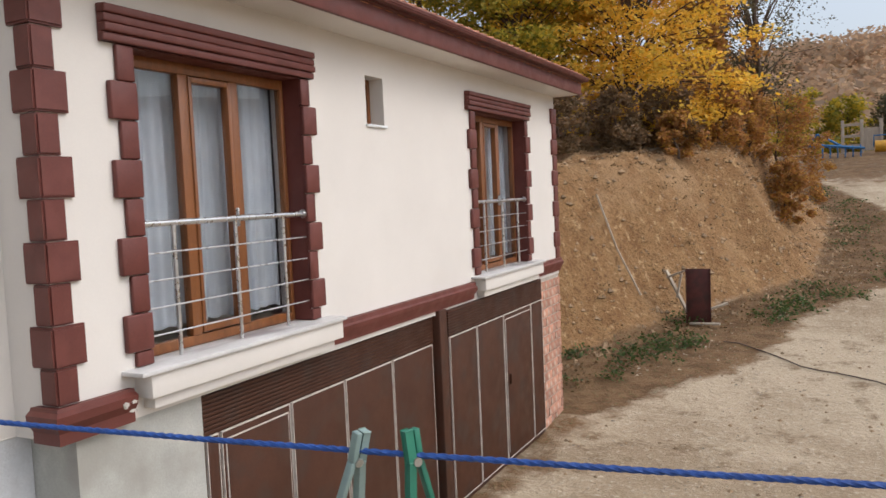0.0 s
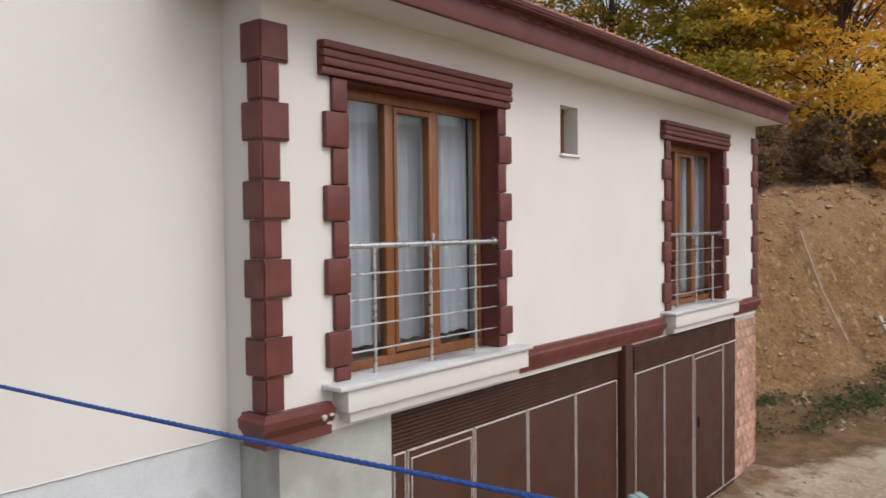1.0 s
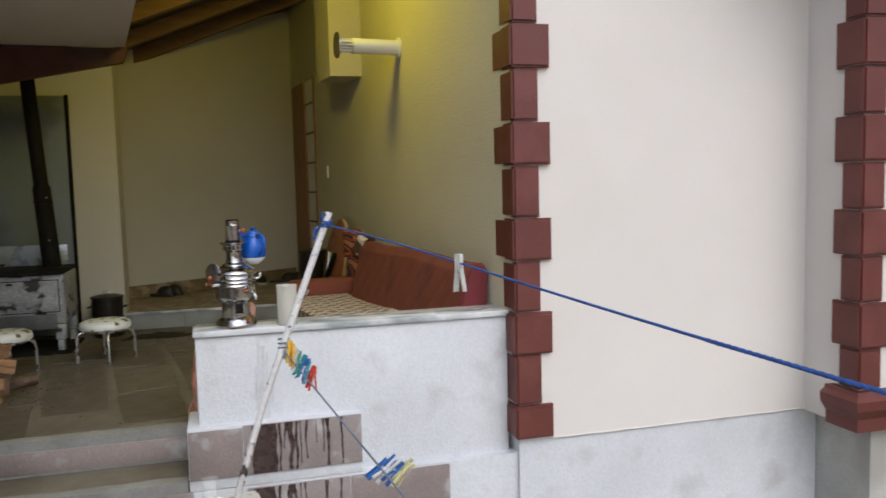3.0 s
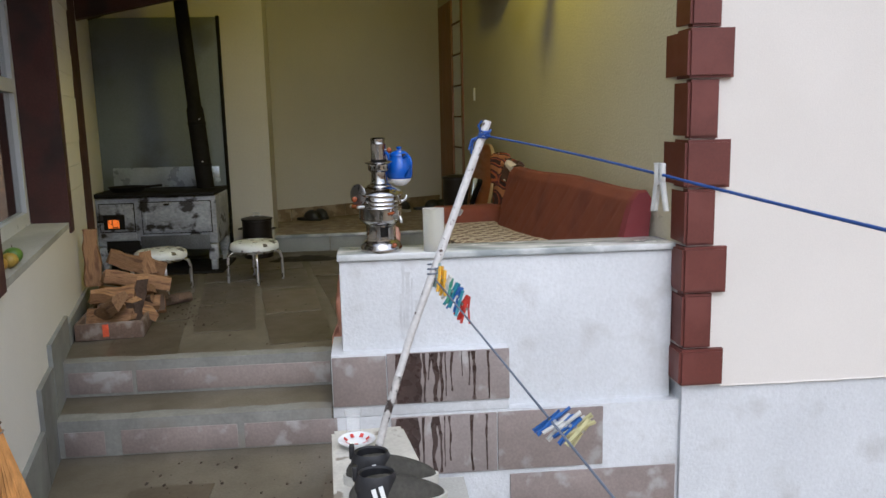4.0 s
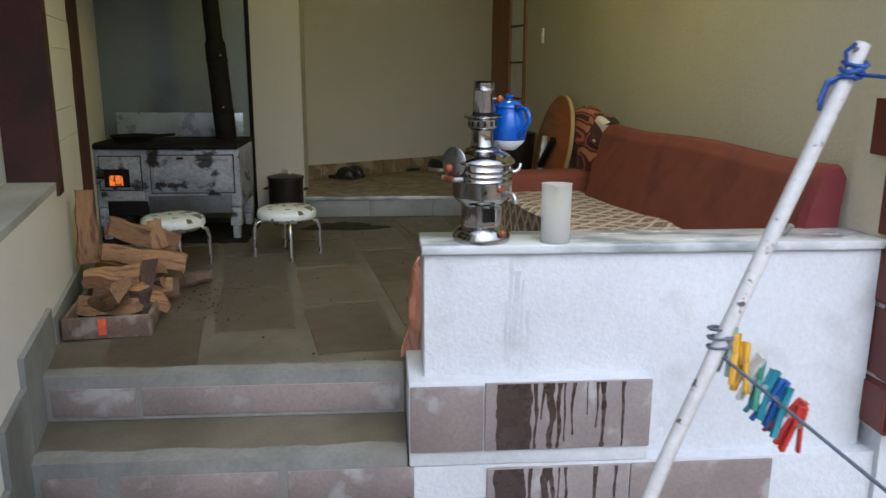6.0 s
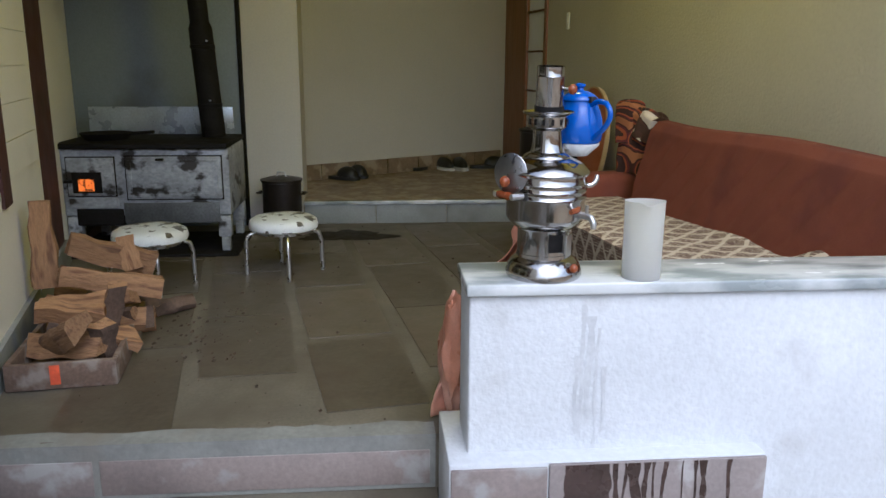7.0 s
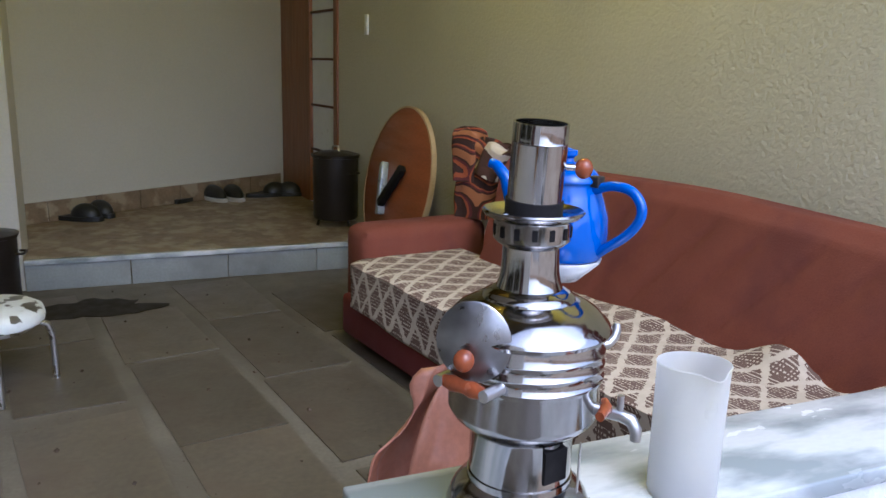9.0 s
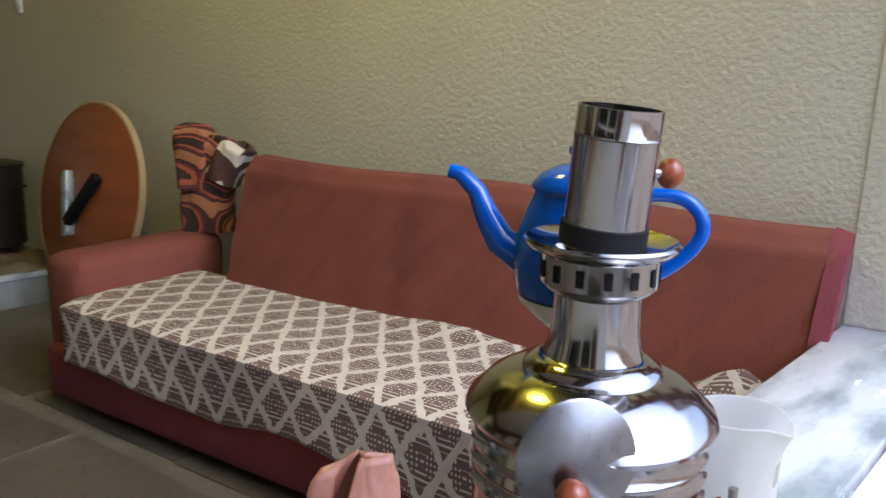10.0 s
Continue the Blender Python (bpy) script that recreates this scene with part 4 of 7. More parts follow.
def patterned(name, cream, dark, sx, sy):
    """A woven lozenge pattern: pale crossing lines, dark stepped medallions between them."""
    m = bpy.data.materials.new(name)
    m.use_nodes = True
    n, l = m.node_tree.nodes, m.node_tree.links
    b = n["Principled BSDF"]
    b.inputs["Roughness"].default_value = 0.95
    tc = n.new("ShaderNodeTexCoord")
    sep = n.new("ShaderNodeSeparateXYZ")
    l.new(tc.outputs["UV"], sep.inputs[0])

    def mth(op, a, c=None):
        k = n.new("ShaderNodeMath")
        k.operation = op
        for s_, v in zip(k.inputs, (a, c)):
            if v is None:
                continue
            if isinstance(v, bpy.types.NodeSocket):
                l.new(v, s_)
            else:
                s_.default_value = v
        return k.outputs[0]

    wv = n.new("ShaderNodeTexNoise")
    wv.inputs["Scale"].default_value = 9
    l.new(tc.outputs["UV"], wv.inputs["Vector"])
    shift = mth("MULTIPLY", mth("SUBTRACT", wv.outputs["Fac"], 0.5), 0.35)
    u, v = mth("ADD", mth("MULTIPLY", sep.outputs[0], sx), shift), mth("MULTIPLY", sep.outputs[1], sy)
    p = mth("ABSOLUTE", mth("SUBTRACT", mth("FRACT", mth("ADD", u, v)), 0.5))
    q = mth("ABSOLUTE", mth("SUBTRACT", mth("FRACT", mth("SUBTRACT", u, v)), 0.5))
    rag = n.new("ShaderNodeTexNoise")
    rag.inputs["Scale"].default_value = 70
    l.new(tc.outputs["UV"], rag.inputs["Vector"])
    line = mth("GREATER_THAN", mth("ADD", mth("MAXIMUM", p, q), mth("MULTIPLY", mth("SUBTRACT", rag.outputs["Fac"], 0.5), 0.22)), 0.395)
    core = mth("ADD", p, q)
    rings = mth("GREATER_THAN", mth("SINE", mth("MULTIPLY", core, 34.0)), 0.15)
    weave = mth("GREATER_THAN", mth("SINE", mth("MULTIPLY", sep.outputs[1], 620.0)), 0.2)
    pale = mth("MAXIMUM", line, mth("MULTIPLY", rings, weave))
    ns = n.new("ShaderNodeTexNoise")
    ns.inputs["Scale"].default_value = 30
    l.new(tc.outputs["UV"], ns.inputs["Vector"])
    fac = mth("MULTIPLY", pale, mth("ADD", mth("MULTIPLY", ns.outputs["Fac"], 0.5), 0.65))
    mx = n.new("ShaderNodeMix")
    mx.data_type = "RGBA"
    mx.inputs[6].default_value, mx.inputs[7].default_value = (*dark, 1), (*cream, 1)
    l.new(fac, mx.inputs[0])
    l.new(mx.outputs[2], b.inputs["Base Color"])
    bp = n.new("ShaderNodeBump")
    bp.inputs["Strength"].default_value, bp.inputs["Distance"].default_value = 0.4, 0.003
    l.new(fac, bp.inputs["Height"])
    l.new(bp.outputs[0], b.inputs["Normal"])
    return m


M["throw"] = patterned("woven_lozenge_throw", (0.52, 0.45, 0.36), (0.125, 0.078, 0.06), 9.5, 7.0)


def motley(name, colours, scale, warp):
    """Bold woven motifs: noise bands cut into flat colours, with a fuzzy nap."""
    m = mat(name, colours[0], 0.95, var=0.15, bump=0.5, bump_scale=150)
    n, l = m.node_tree.nodes, m.node_tree.links
    b = n["Principled BSDF"]
    tc = n.new("ShaderNodeTexCoord")
    w = n.new("ShaderNodeTexWave")
    w.wave_type = "RINGS"
    w.inputs["Scale"].default_value, w.inputs["Distortion"].default_value, w.inputs["Detail"].default_value = scale, warp, 1.0
    l.new(tc.outputs["Object"], w.inputs["Vector"])
    r = n.new("ShaderNodeValToRGB")
    r.color_ramp.interpolation = "CONSTANT"
    e = r.color_ramp.elements
    e[0].color = (*colours[0], 1)
    e[1].position, e[1].color = (len(colours) - 1) / len(colours), (*colours[-1], 1)
    for i, c in enumerate(colours[1:-1]):
        e.new((i + 1) / len(colours)).color = (*c, 1)
    l.new(w.outputs["Fac"], r.inputs["Fac"])
    l.new(r.outputs[0], b.inputs["Base Color"])
    return m


M["blanket"] = motley("orange_brown_blanket", ((0.035, 0.014, 0.012), (0.30, 0.075, 0.025), (0.10, 0.02, 0.022), (0.05, 0.018, 0.014), (0.33, 0.13, 0.05)), 4.2, 9.0)
M["blanket_light"] = motley("cream_brown_blanket", ((0.055, 0.025, 0.016), (0.07, 0.03, 0.02), (0.58, 0.50, 0.40)), 4.0, 9.0)
M["floral"] = mat("floral_oilcloth", (0.66, 0.68, 0.66), 0.35, var=0.04, bump=0.05, tint=(0.085, 0.075, 0.06), tint_scale=13, tint_lo=0.545, tint_hi=0.555)
M["dishpaint"] = mat("red_glaze", (0.5, 0.03, 0.02), 0.3, var=0.1)


def ball(r, sx=1.0, sy=1.0, sz=1.0, n=16):
    bm = bmesh.new()
    bmesh.ops.create_uvsphere(bm, u_segments=n, v_segments=n // 2 + 2, radius=r)
    for v in bm.verts:
        v.co = (v.co.x * sx, v.co.y * sy, v.co.z * sz)
    for f in bm.faces:
        f.smooth = True
    return bm


def grid_sheet(fn, nu, nv, thick_uv=True):
    """A sheet of quads from fn(u, v) -> (x, y, z), with metre UVs."""
    bm = bmesh.new()
    uv = bm.loops.layers.uv.new("UVMap")
    vs = [[bm.verts.new(fn(i / nu, j / nv)) for i in range(nu + 1)] for j in range(nv + 1)]
    lens_u = [0.0]
    for i in range(nu):
        lens_u.append(lens_u[-1] + (vs[nv // 2][i + 1].co - vs[nv // 2][i].co).length)
    lens_v = [0.0]
    for j in range(nv):
        lens_v.append(lens_v[-1] + (vs[j + 1][nu // 2].co - vs[j][nu // 2].co).length)
    for j in range(nv):
        for i in range(nu):
            f = bm.faces.new((vs[j][i], vs[j][i + 1], vs[j + 1][i + 1], vs[j + 1][i]))
            f.smooth = True
            for lp, (a, b) in zip(f.loops, ((i, j), (i + 1, j), (i + 1, j + 1), (i, j + 1))):
                lp[uv].uv = (lens_u[a], lens_v[b])
    return bm


# ---- sofa ----
sofa = thing("sofa", "old brick-red sofa bed with a channelled backrest and one arm", "sofa", (-6.062, 0.615, 0.0), 9.5)
part("base", bx(-0.15, 1.885, 0.0, 0.60, 0.035, 0.20, bevel=0.02), M["sofa_side"], sofa)
part("seat", bx(0.0, 1.895, 0.0, 0.50, 0.20, 0.345, bevel=0.035), M["sofa"], sofa)
arm = bmesh.new()
box(arm, -0.19, 0.0, 0.03, 0.60, 0.10, 0.475, 0.045)
part("arm", arm, M["sofa"], sofa)


def back_fn(u, v):
    # round the padded section: front face, top roll, rear face
    prof = [(0.42, 0.30), (0.45, 0.45), (0.49, 0.62), (0.515, 0.715), (0.55, 0.755), (0.60, 0.76), (0.63, 0.72), (0.62, 0.50), (0.60, 0.20)]
    s = v * (len(prof) - 1)
    i = min(int(s), len(prof) - 2)
    y = prof[i][0] + (prof[i + 1][0] - prof[i][0]) * (s - i)
    z = prof[i][1] + (prof[i + 1][1] - prof[i][1]) * (s - i)
    x = 0.17 + 1.725 * u
    ch = ((x - 0.8 * z) * 6.4) % 1.0
    dip = 0.010 * math.exp(-((min(ch, 1 - ch)) / 0.08) ** 2) * (smooth(0.32, 0.42, z) * (1 - smooth(0.62, 0.73, z)) if v < 0.5 else 0.0)
    return (x + 0.05 * (z - 0.3), y + dip + 0.004 * noise.noise((x * 3, z * 4, 0)), z - 0.02 * u - 0.008 * math.sin(9 * u))


bk = grid_sheet(back_fn, 260, 48)
part("backrest", bk, M["sofa"], sofa)
part("backrest_end", prism(bmesh.new(), [(1.88, 0.43), (1.92, 0.43), (1.92, 0.62), (1.88, 0.62)], 0.20, 0.40), M["sofa_side"], sofa)
en = bmesh.new()
prof = [(0.42, 0.28), (0.45, 0.45), (0.49, 0.62), (0.515, 0.695), (0.55, 0.735), (0.60, 0.74), (0.63, 0.70), (0.62, 0.50), (0.60, 0.20)]
a = [en.verts.new((1.88 + 0.05 * (z - 0.3), y, z)) for y, z in prof]
b = [en.verts.new((1.917 + 0.05 * (z - 0.3), y + 0.012 * (0.53 - y) / 0.1, z - 0.008)) for y, z in prof]
for i in range(len(prof)):
    en.faces.new((a[i], b[i], b[(i + 1) % len(prof)], a[(i + 1) % len(prof)])).smooth = True
en.faces.new(b)
part("side_panel", en, M["sofa_side"], sofa, "wine-red end of the backrest")
for x, y in ((0.0, 0.08), (1.80, 0.08), (0.0, 0.52), (1.80, 0.52)):
    part("foot", bx(x - 0.03, x + 0.03, y - 0.03, y + 0.03, 0.0, 0.036), M["soot"], sofa)


def throw_fn(u, v):
    x = -0.005 + 1.855 * u
    wob = 0.012 * math.sin(6 * u * 2.1 + 1) + 0.010 * noise.noise((x * 4, v * 3, 2.0))
    if v < 0.36:  # hanging in front
        k = v / 0.36
        return (x + 0.02 * noise.noise((x * 3, k, 4)), -0.03 - 0.012 * math.sin(14 * u) * (1 - k), 0.165 + 0.185 * k + wob * (1 - k) * 1.8 + 0.02 * math.sin(5 * u) * (1 - k))
    k = (v - 0.36) / 0.64
    edge = 0.014 * math.sin(min(k * 12, 1.57))
    ruck = 0.032 * smooth(0.75, 1.0, k) * (1 + math.sin(20 * u + 3 * math.sin(7 * u))) * smooth(0.3, 0.8, u)
    return (x, -0.03 + 0.49 * k, 0.35 + edge + 0.006 * noise.noise((x * 5, k * 4, 9.0)) + ruck)


th = part("woven_throw", grid_sheet(throw_fn, 120, 50), M["throw"], None)
th.matrix_basis = sofa.matrix_basis.copy()
th.modifiers.new("thick", "SOLIDIFY").thickness = 0.006
tagged(th, "cream and brown lozenge-patterned woven throw covering the sofa seat", "throw")

# folded blanket heaped on the arm
fb_ = thing("folded_blanket", "folded orange, brown and cream patterned blanket heaped on the sofa arm", "blanket", (-6.215, 1.175, 0.476), 34)


def bundle(hx, hy, hz, flop, seed):
    """A soft folded bundle: a rounded block with creases, its top flopping to one side."""
    def fn(u, v):
        a = u * 6.2832
        c, q = math.cos(a), math.sin(a)
        e = 0.55
        cx_, cy_ = math.copysign(abs(c) ** e, c), math.copysign(abs(q) ** e, q)
        t = v * 1.5708 if v < 1 else 1.5708
        top = max(0.02, math.cos(max(0.0, (v - 0.72) / 0.28) * 1.5))
        crease = 1 + 0.10 * noise.noise((2.2 * c + seed, 2.2 * q, 3 * v)) + 0.05 * math.sin(5 * a + 9 * v + seed)
        return (hx * cx_ * top * crease + flop * v * v, hy * cy_ * top * crease, hz * math.sin(t) + 0.012 * math.sin(3 * a + seed) * v)
    return grid_sheet(fn, 48, 26)


part("fold", bundle(0.085, 0.06, 0.32, 0.02, 1.0), M["blanket"], fb_)
part("fold", bundle(0.06, 0.062, 0.21, -0.02, 5.0), M["blanket"], fb_).matrix_basis = pose(-0.035, -0.012, 0.15)
part("turned_flap", bundle(0.055, 0.06, 0.14, 0.04, 9.0), M["blanket_light"], fb_, "cream and brown lining turned outwards").matrix_basis = pose(0.062, -0.02, 0.18, 0, 20, 0)

# folded round table leaning on the wall
tb = thing("round_table", "folded low round wooden table leaning against the wall", "table", (-7.10, 1.10, 0.44))
tb.matrix_basis = pose(-7.00, 1.10, 0.50, 79, 0, 4)
td = bmesh.new()
lathe(td, [(0.0, -0.012), (0.375, -0.012), (0.385, -0.006), (0.385, 0.006), (0.375, 0.012), (0.0, 0.012)], 64, cap=False)
part("tabletop", td, M["tabletop"], tb)
rim = bmesh.new()
lathe(rim, [(0.382, -0.0135), (0.392, -0.012), (0.392, 0.012), (0.382, 0.0135)], 64, cap=False)
part("edge_band", rim, M["edgewood"], tb, "pale wooden edge")
part("leg", bx(-0.13, -0.09, -0.15, 0.12, 0.012, 0.05, bevel=0.004), M["galv"], tb, "grey folded leg").matrix_basis = pose(0, 0, 0, 0, 0, 14)
part("leg", bx(-0.02, 0.02, -0.16, 0.12, 0.02, 0.055, bevel=0.004), M["soot"], tb, "dark folded leg").matrix_basis = pose(0.03, 0.0, 0, 0, 0, -42)

def bend(pts, k=5):
    """A smooth curve through the points."""
    P = [Vector(p) for p in pts]
    P = [2 * P[0] - P[1]] + P + [2 * P[-1] - P[-2]]
    out = []
    for i in range(1, len(P) - 2):
        for j in range(k):
            t = j / k
            a, b, c, d = P[i - 1:i + 3]
            out.append(0.5 * (2 * b + (c - a) * t + (2 * a - 5 * b + 4 * c - d) * t * t + (3 * b - a - 3 * c + d) * t ** 3))
    return out + [P[-2]]


# ---- samovar ----
SX, SY, SZ = -4.123, 0.246, 0.517
sam = thing("samovar", "polished steel samovar with wooden knobs on the marble parapet", "samovar", (SX, SY, SZ))
part("base", lathe(bmesh.new(), [(0.0, 0.0), (0.097, 0.0), (0.101, 0.006), (0.101, 0.014), (0.099, 0.020), (0.095, 0.030), (0.087, 0.041), (0.078, 0.048), (0.073, 0.051), (0.073, 0.06), (0.0, 0.06)], 48, cap=False), M["chrome"], sam)
fire = part("firebox", lathe(bmesh.new(), [(0.071, 0.0605), (0.071, 0.118), (0.074, 0.122), (0.0, 0.123)], 48, cap=False), M["chrome"], sam)
part("body", lathe(bmesh.new(), [(0.0, 0.1235), (0.078, 0.1235), (0.083, 0.128), (0.097, 0.140), (0.1025, 0.150), (0.1025, 0.190), (0.105, 0.193), (0.106, 0.198), (0.1025, 0.203), (0.1025, 0.210), (0.106, 0.215), (0.1025, 0.221), (0.1025, 0.227), (0.106, 0.232), (0.1025, 0.238), (0.1025, 0.250), (0.0, 0.250)], 56, cap=False), M["chrome"], sam)
part("lid", lathe(bmesh.new(), [(0.0, 0.2505), (0.109, 0.2505), (0.112, 0.256), (0.109, 0.262), (0.101, 0.269), (0.093, 0.277), (0.078, 0.285), (0.062, 0.290), (0.060, 0.295), (0.050, 0.300), (0.044, 0.303), (0.0, 0.303)], 56, cap=False), M["chrome"], sam)
part("neck", lathe(bmesh.new(), [(0.044, 0.3035), (0.041, 0.312), (0.0385, 0.325), (0.0378, 0.346), (0.038, 0.354), (0.046, 0.359), (0.051, 0.364), (0.051, 0.385), (0.053, 0.388), (0.064, 0.392), (0.067, 0.397), (0.065, 0.399), (0.054, 0.392), (0.039, 0.391)], 48, cap=False), M["chrome"], sam)
for k in range(14):
    t = 6.2832 * k / 14
    part("vent_hole", bx(0.0508, 0.0517, -0.0035, 0.0035, 0.368, 0.381, bevel=0.0), M["soot"], sam).matrix_basis = pose(0, 0, 0, 0, 0, math.degrees(t))
ch = bmesh.new()
lathe(ch, [(0.0355, 0.3915), (0.0355, 0.404), (0.0378, 0.405), (0.0378, 0.478), (0.0388, 0.480), (0.0378, 0.482), (0.0378, 0.502), (0.0350, 0.502), (0.035, 0.396)], 40, cap=False)
chim = part("chimney", ch, M["chrome"], sam)
part("chimney_collar", lathe(bmesh.new(), [(0.0379, 0.394), (0.0400, 0.395), (0.0400, 0.411), (0.0379, 0.412)], 40, cap=False), M["soot"], chim, "sooty band")
chim.matrix_basis = pose(0, 0, 0.392, 0, 4.5, 0) @ pose(0, 0, -0.392) @ Matrix.Diagonal((0.94, 0.94, 1.0, 1.0))
dk = Vector((0.45, 0.85, 0)).normalized()
part("chimney_knob", ball(0.0125), M["knob_wood"], chim, "varnished wooden knob").matrix_basis = pose(dk.x * 0.062, dk.y * 0.062, 0.452)
part("knob_stem", tube(bmesh.new(), [tuple(dk * 0.038 + Vector((0, 0, 0.452))), tuple(dk * 0.054 + Vector((0, 0, 0.452)))], 0.004, 8), M["chrome"], chim)
for s in (-1, 1):  # side handles
    part("side_handle", tube(bmesh.new(), [(0.03, s * 0.100, 0.225), (0.03, s * 0.112, 0.226), (0.028, s * 0.121, 0.232), (0.026, s * 0.126, 0.242), (0.025, s * 0.127, 0.250)], [0.006, 0.006, 0.0065, 0.007, 0.005], 10), M["dull_steel"], sam)
dv = Vector((0.45, -0.89, 0)).normalized()
side = Vector((0.89, 0.45, 0))
dmp = bmesh.new()
lathe(dmp, [(0.0, -0.002), (0.046, -0.002), (0.048, 0.0), (0.046, 0.002), (0.0, 0.004)], 36, cap=False)
damper = part("damper_lid", dmp, mat("brushed_damper_steel", (0.30, 0.30, 0.31), 0.32, 1.0, var=0.1, scale=20, bump=0.04), sam, "round steel damper plate")
damper.matrix_basis = look(tuple(dv * 0.116 + Vector((0, 0, 0.258))), tuple(dv * 1.0 + Vector((0.55, 0, 0.30)))) @ pose(0, 0, 0, 180)
part("damper_knob", ball(0.0135), M["knob_wood"], sam, "varnished wooden knob").matrix_basis = pose(dv.x * 0.134 + 0.0, dv.y * 0.134, 0.240)
part("grip", tube(bmesh.new(), [tuple(dv * 0.132 - side * 0.032 + Vector((0, 0, 0.208))), tuple(dv * 0.132 - side * 0.015 + Vector((0, 0, 0.208))), tuple(dv * 0.132 + Vector((0, 0, 0.208))), tuple(dv * 0.132 + side * 0.015 + Vector((0, 0, 0.208))), tuple(dv * 0.132 + side * 0.032 + Vector((0, 0, 0.208)))], [0.007, 0.0105, 0.008, 0.0105, 0.007], 12), M["knob_wood"], sam, "turned wooden grip")
for s in (-1, 1):
    part("grip_bracket", tube(bmesh.new(), [tuple(dv * 0.104 + side * 0.036 * s + Vector((0, 0, 0.208))), tuple(dv * 0.140 + side * 0.036 * s + Vector((0, 0, 0.208)))], 0.0075, 10), M["dull_steel"], sam)
tv = Vector((0.80, 0.60, 0)).normalized()
tap = part("tap", tube(bmesh.new(), [tuple(tv * 0.10 + Vector((0, 0, 0.165))), tuple(tv * 0.135 + Vector((0, 0, 0.165))), tuple(tv * 0.150 + Vector((0, 0, 0.162))), tuple(tv * 0.158 + Vector((0, 0, 0.150))), tuple(tv * 0.158 + Vector((0, 0, 0.138)))], [0.008, 0.008, 0.0085, 0.008, 0.007], 12), M["dull_steel"], sam)
part("tap_stem", tube(bmesh.new(), [tuple(tv * 0.135 + Vector((0, 0, 0.168))), tuple(tv * 0.135 + Vector((0, 0, 0.190)))], 0.0045, 8), M["dull_steel"], tap)
sd = Vector((-0.6, 0.8, 0)) * -1
part("tap_grip", tube(bmesh.new(), [tuple(tv * 0.118 + sd * 0.012 + Vector((0, 0, 0.182))), tuple(tv * 0.125 + sd * 0.026 + Vector((0, 0, 0.180))), tuple(tv * 0.125 + sd * 0.05 + Vector((0, 0, 0.178)))], [0.006, 0.008, 0.006], 10), M["knob_wood"], tap, "turned wooden tap grip")
fv = Vector((0.95, 0.31, 0)).normalized()
part("fire_opening", bx(0.066, 0.0722, -0.019, 0.019, 0.070, 0.112), M["soot"], fire, "dark firebox opening").matrix_basis = pose(0, 0, 0, 0, 0, 12)
part("fire_door", bx(0.0, 0.003, -0.019, 0.019, -0.026, 0.026, bevel=0.002), M["dull_steel"], fire, "open steel firebox door").matrix_basis = pose(0.076, 0.045, 0.088, 0, 0, 55)
part("drawer_knob", ball(0.0115), M["knob_wood"], sam, "varnished wooden knob").matrix_basis = pose(fv.x * 0.108 - 0.02, fv.y * 0.108 + 0.028, 0.034)
TX, TY = -0.088, 0.102
part("teapot_tray", lathe(bmesh.new(), [(0.0, 0.284), (0.026, 0.284), (0.040, 0.296), (0.056, 0.310), (0.058, 0.316), (0.054, 0.315), (0.03, 0.301), (0.0, 0.300)], 36, TX, TY, cap=False), M["white_enamel"], sam, "small white bowl-shaped tray")
part("tray_bracket", tube(bmesh.new(), [(-0.026, 0.026, 0.312), (TX * 0.75, TY * 0.75, 0.302)], 0.006, 8), M["dull_steel"], sam)

sam.scale = (0.925, 0.925, 1.0)

# teapot
TZ = SZ + 0.3165
pot = thing("teapot", "small blue enamel teapot on the samovar's tray", "teapot", (SX + TX * 0.925, SY + TY * 0.925, TZ), 25)
pot.scale = (1.07, 1.07, 1.05)
part("body", lathe(bmesh.new(), [(0.0, 0.0), (0.048, 0.0), (0.053, 0.006), (0.056, 0.03), (0.054, 0.055), (0.046, 0.08), (0.040, 0.094), (0.0405, 0.098), (0.0, 0.098)], 40, cap=False), M["enamel"], pot)
part("lid", lathe(bmesh.new(), [(0.043, 0.0985), (0.043, 0.102), (0.034, 0.112), (0.018, 0.120), (0.008, 0.122), (0.007, 0.126), (0.012, 0.130), (0.012, 0.136), (0.0, 0.139)], 32, cap=False), M["enamel"], pot)
part("spout", tube(bmesh.new(), [(-0.045, 0, 0.030), (-0.070, 0, 0.045), (-0.084, 0, 0.068), (-0.094, 0, 0.090), (-0.110, 0, 0.105), (-0.120, 0, 0.107)], [0.017, 0.0145, 0.0115, 0.009, 0.0075, 0.007], 14), M["enamel"], pot)
part("handle", tube(bmesh.new(), bend([(0.040, 0, 0.090), (0.065, 0, 0.098), (0.090, 0, 0.095), (0.104, 0, 0.080), (0.104, 0, 0.062), (0.088, 0, 0.040), (0.062, 0, 0.020), (0.052, 0, 0.012)]), 0.0062, 14), M["enamel"], pot)
part("hinge", bx(0.036, 0.05, -0.008, 0.008, 0.094, 0.108, bevel=0.002), M["pot"], pot, "dark lid hinge")

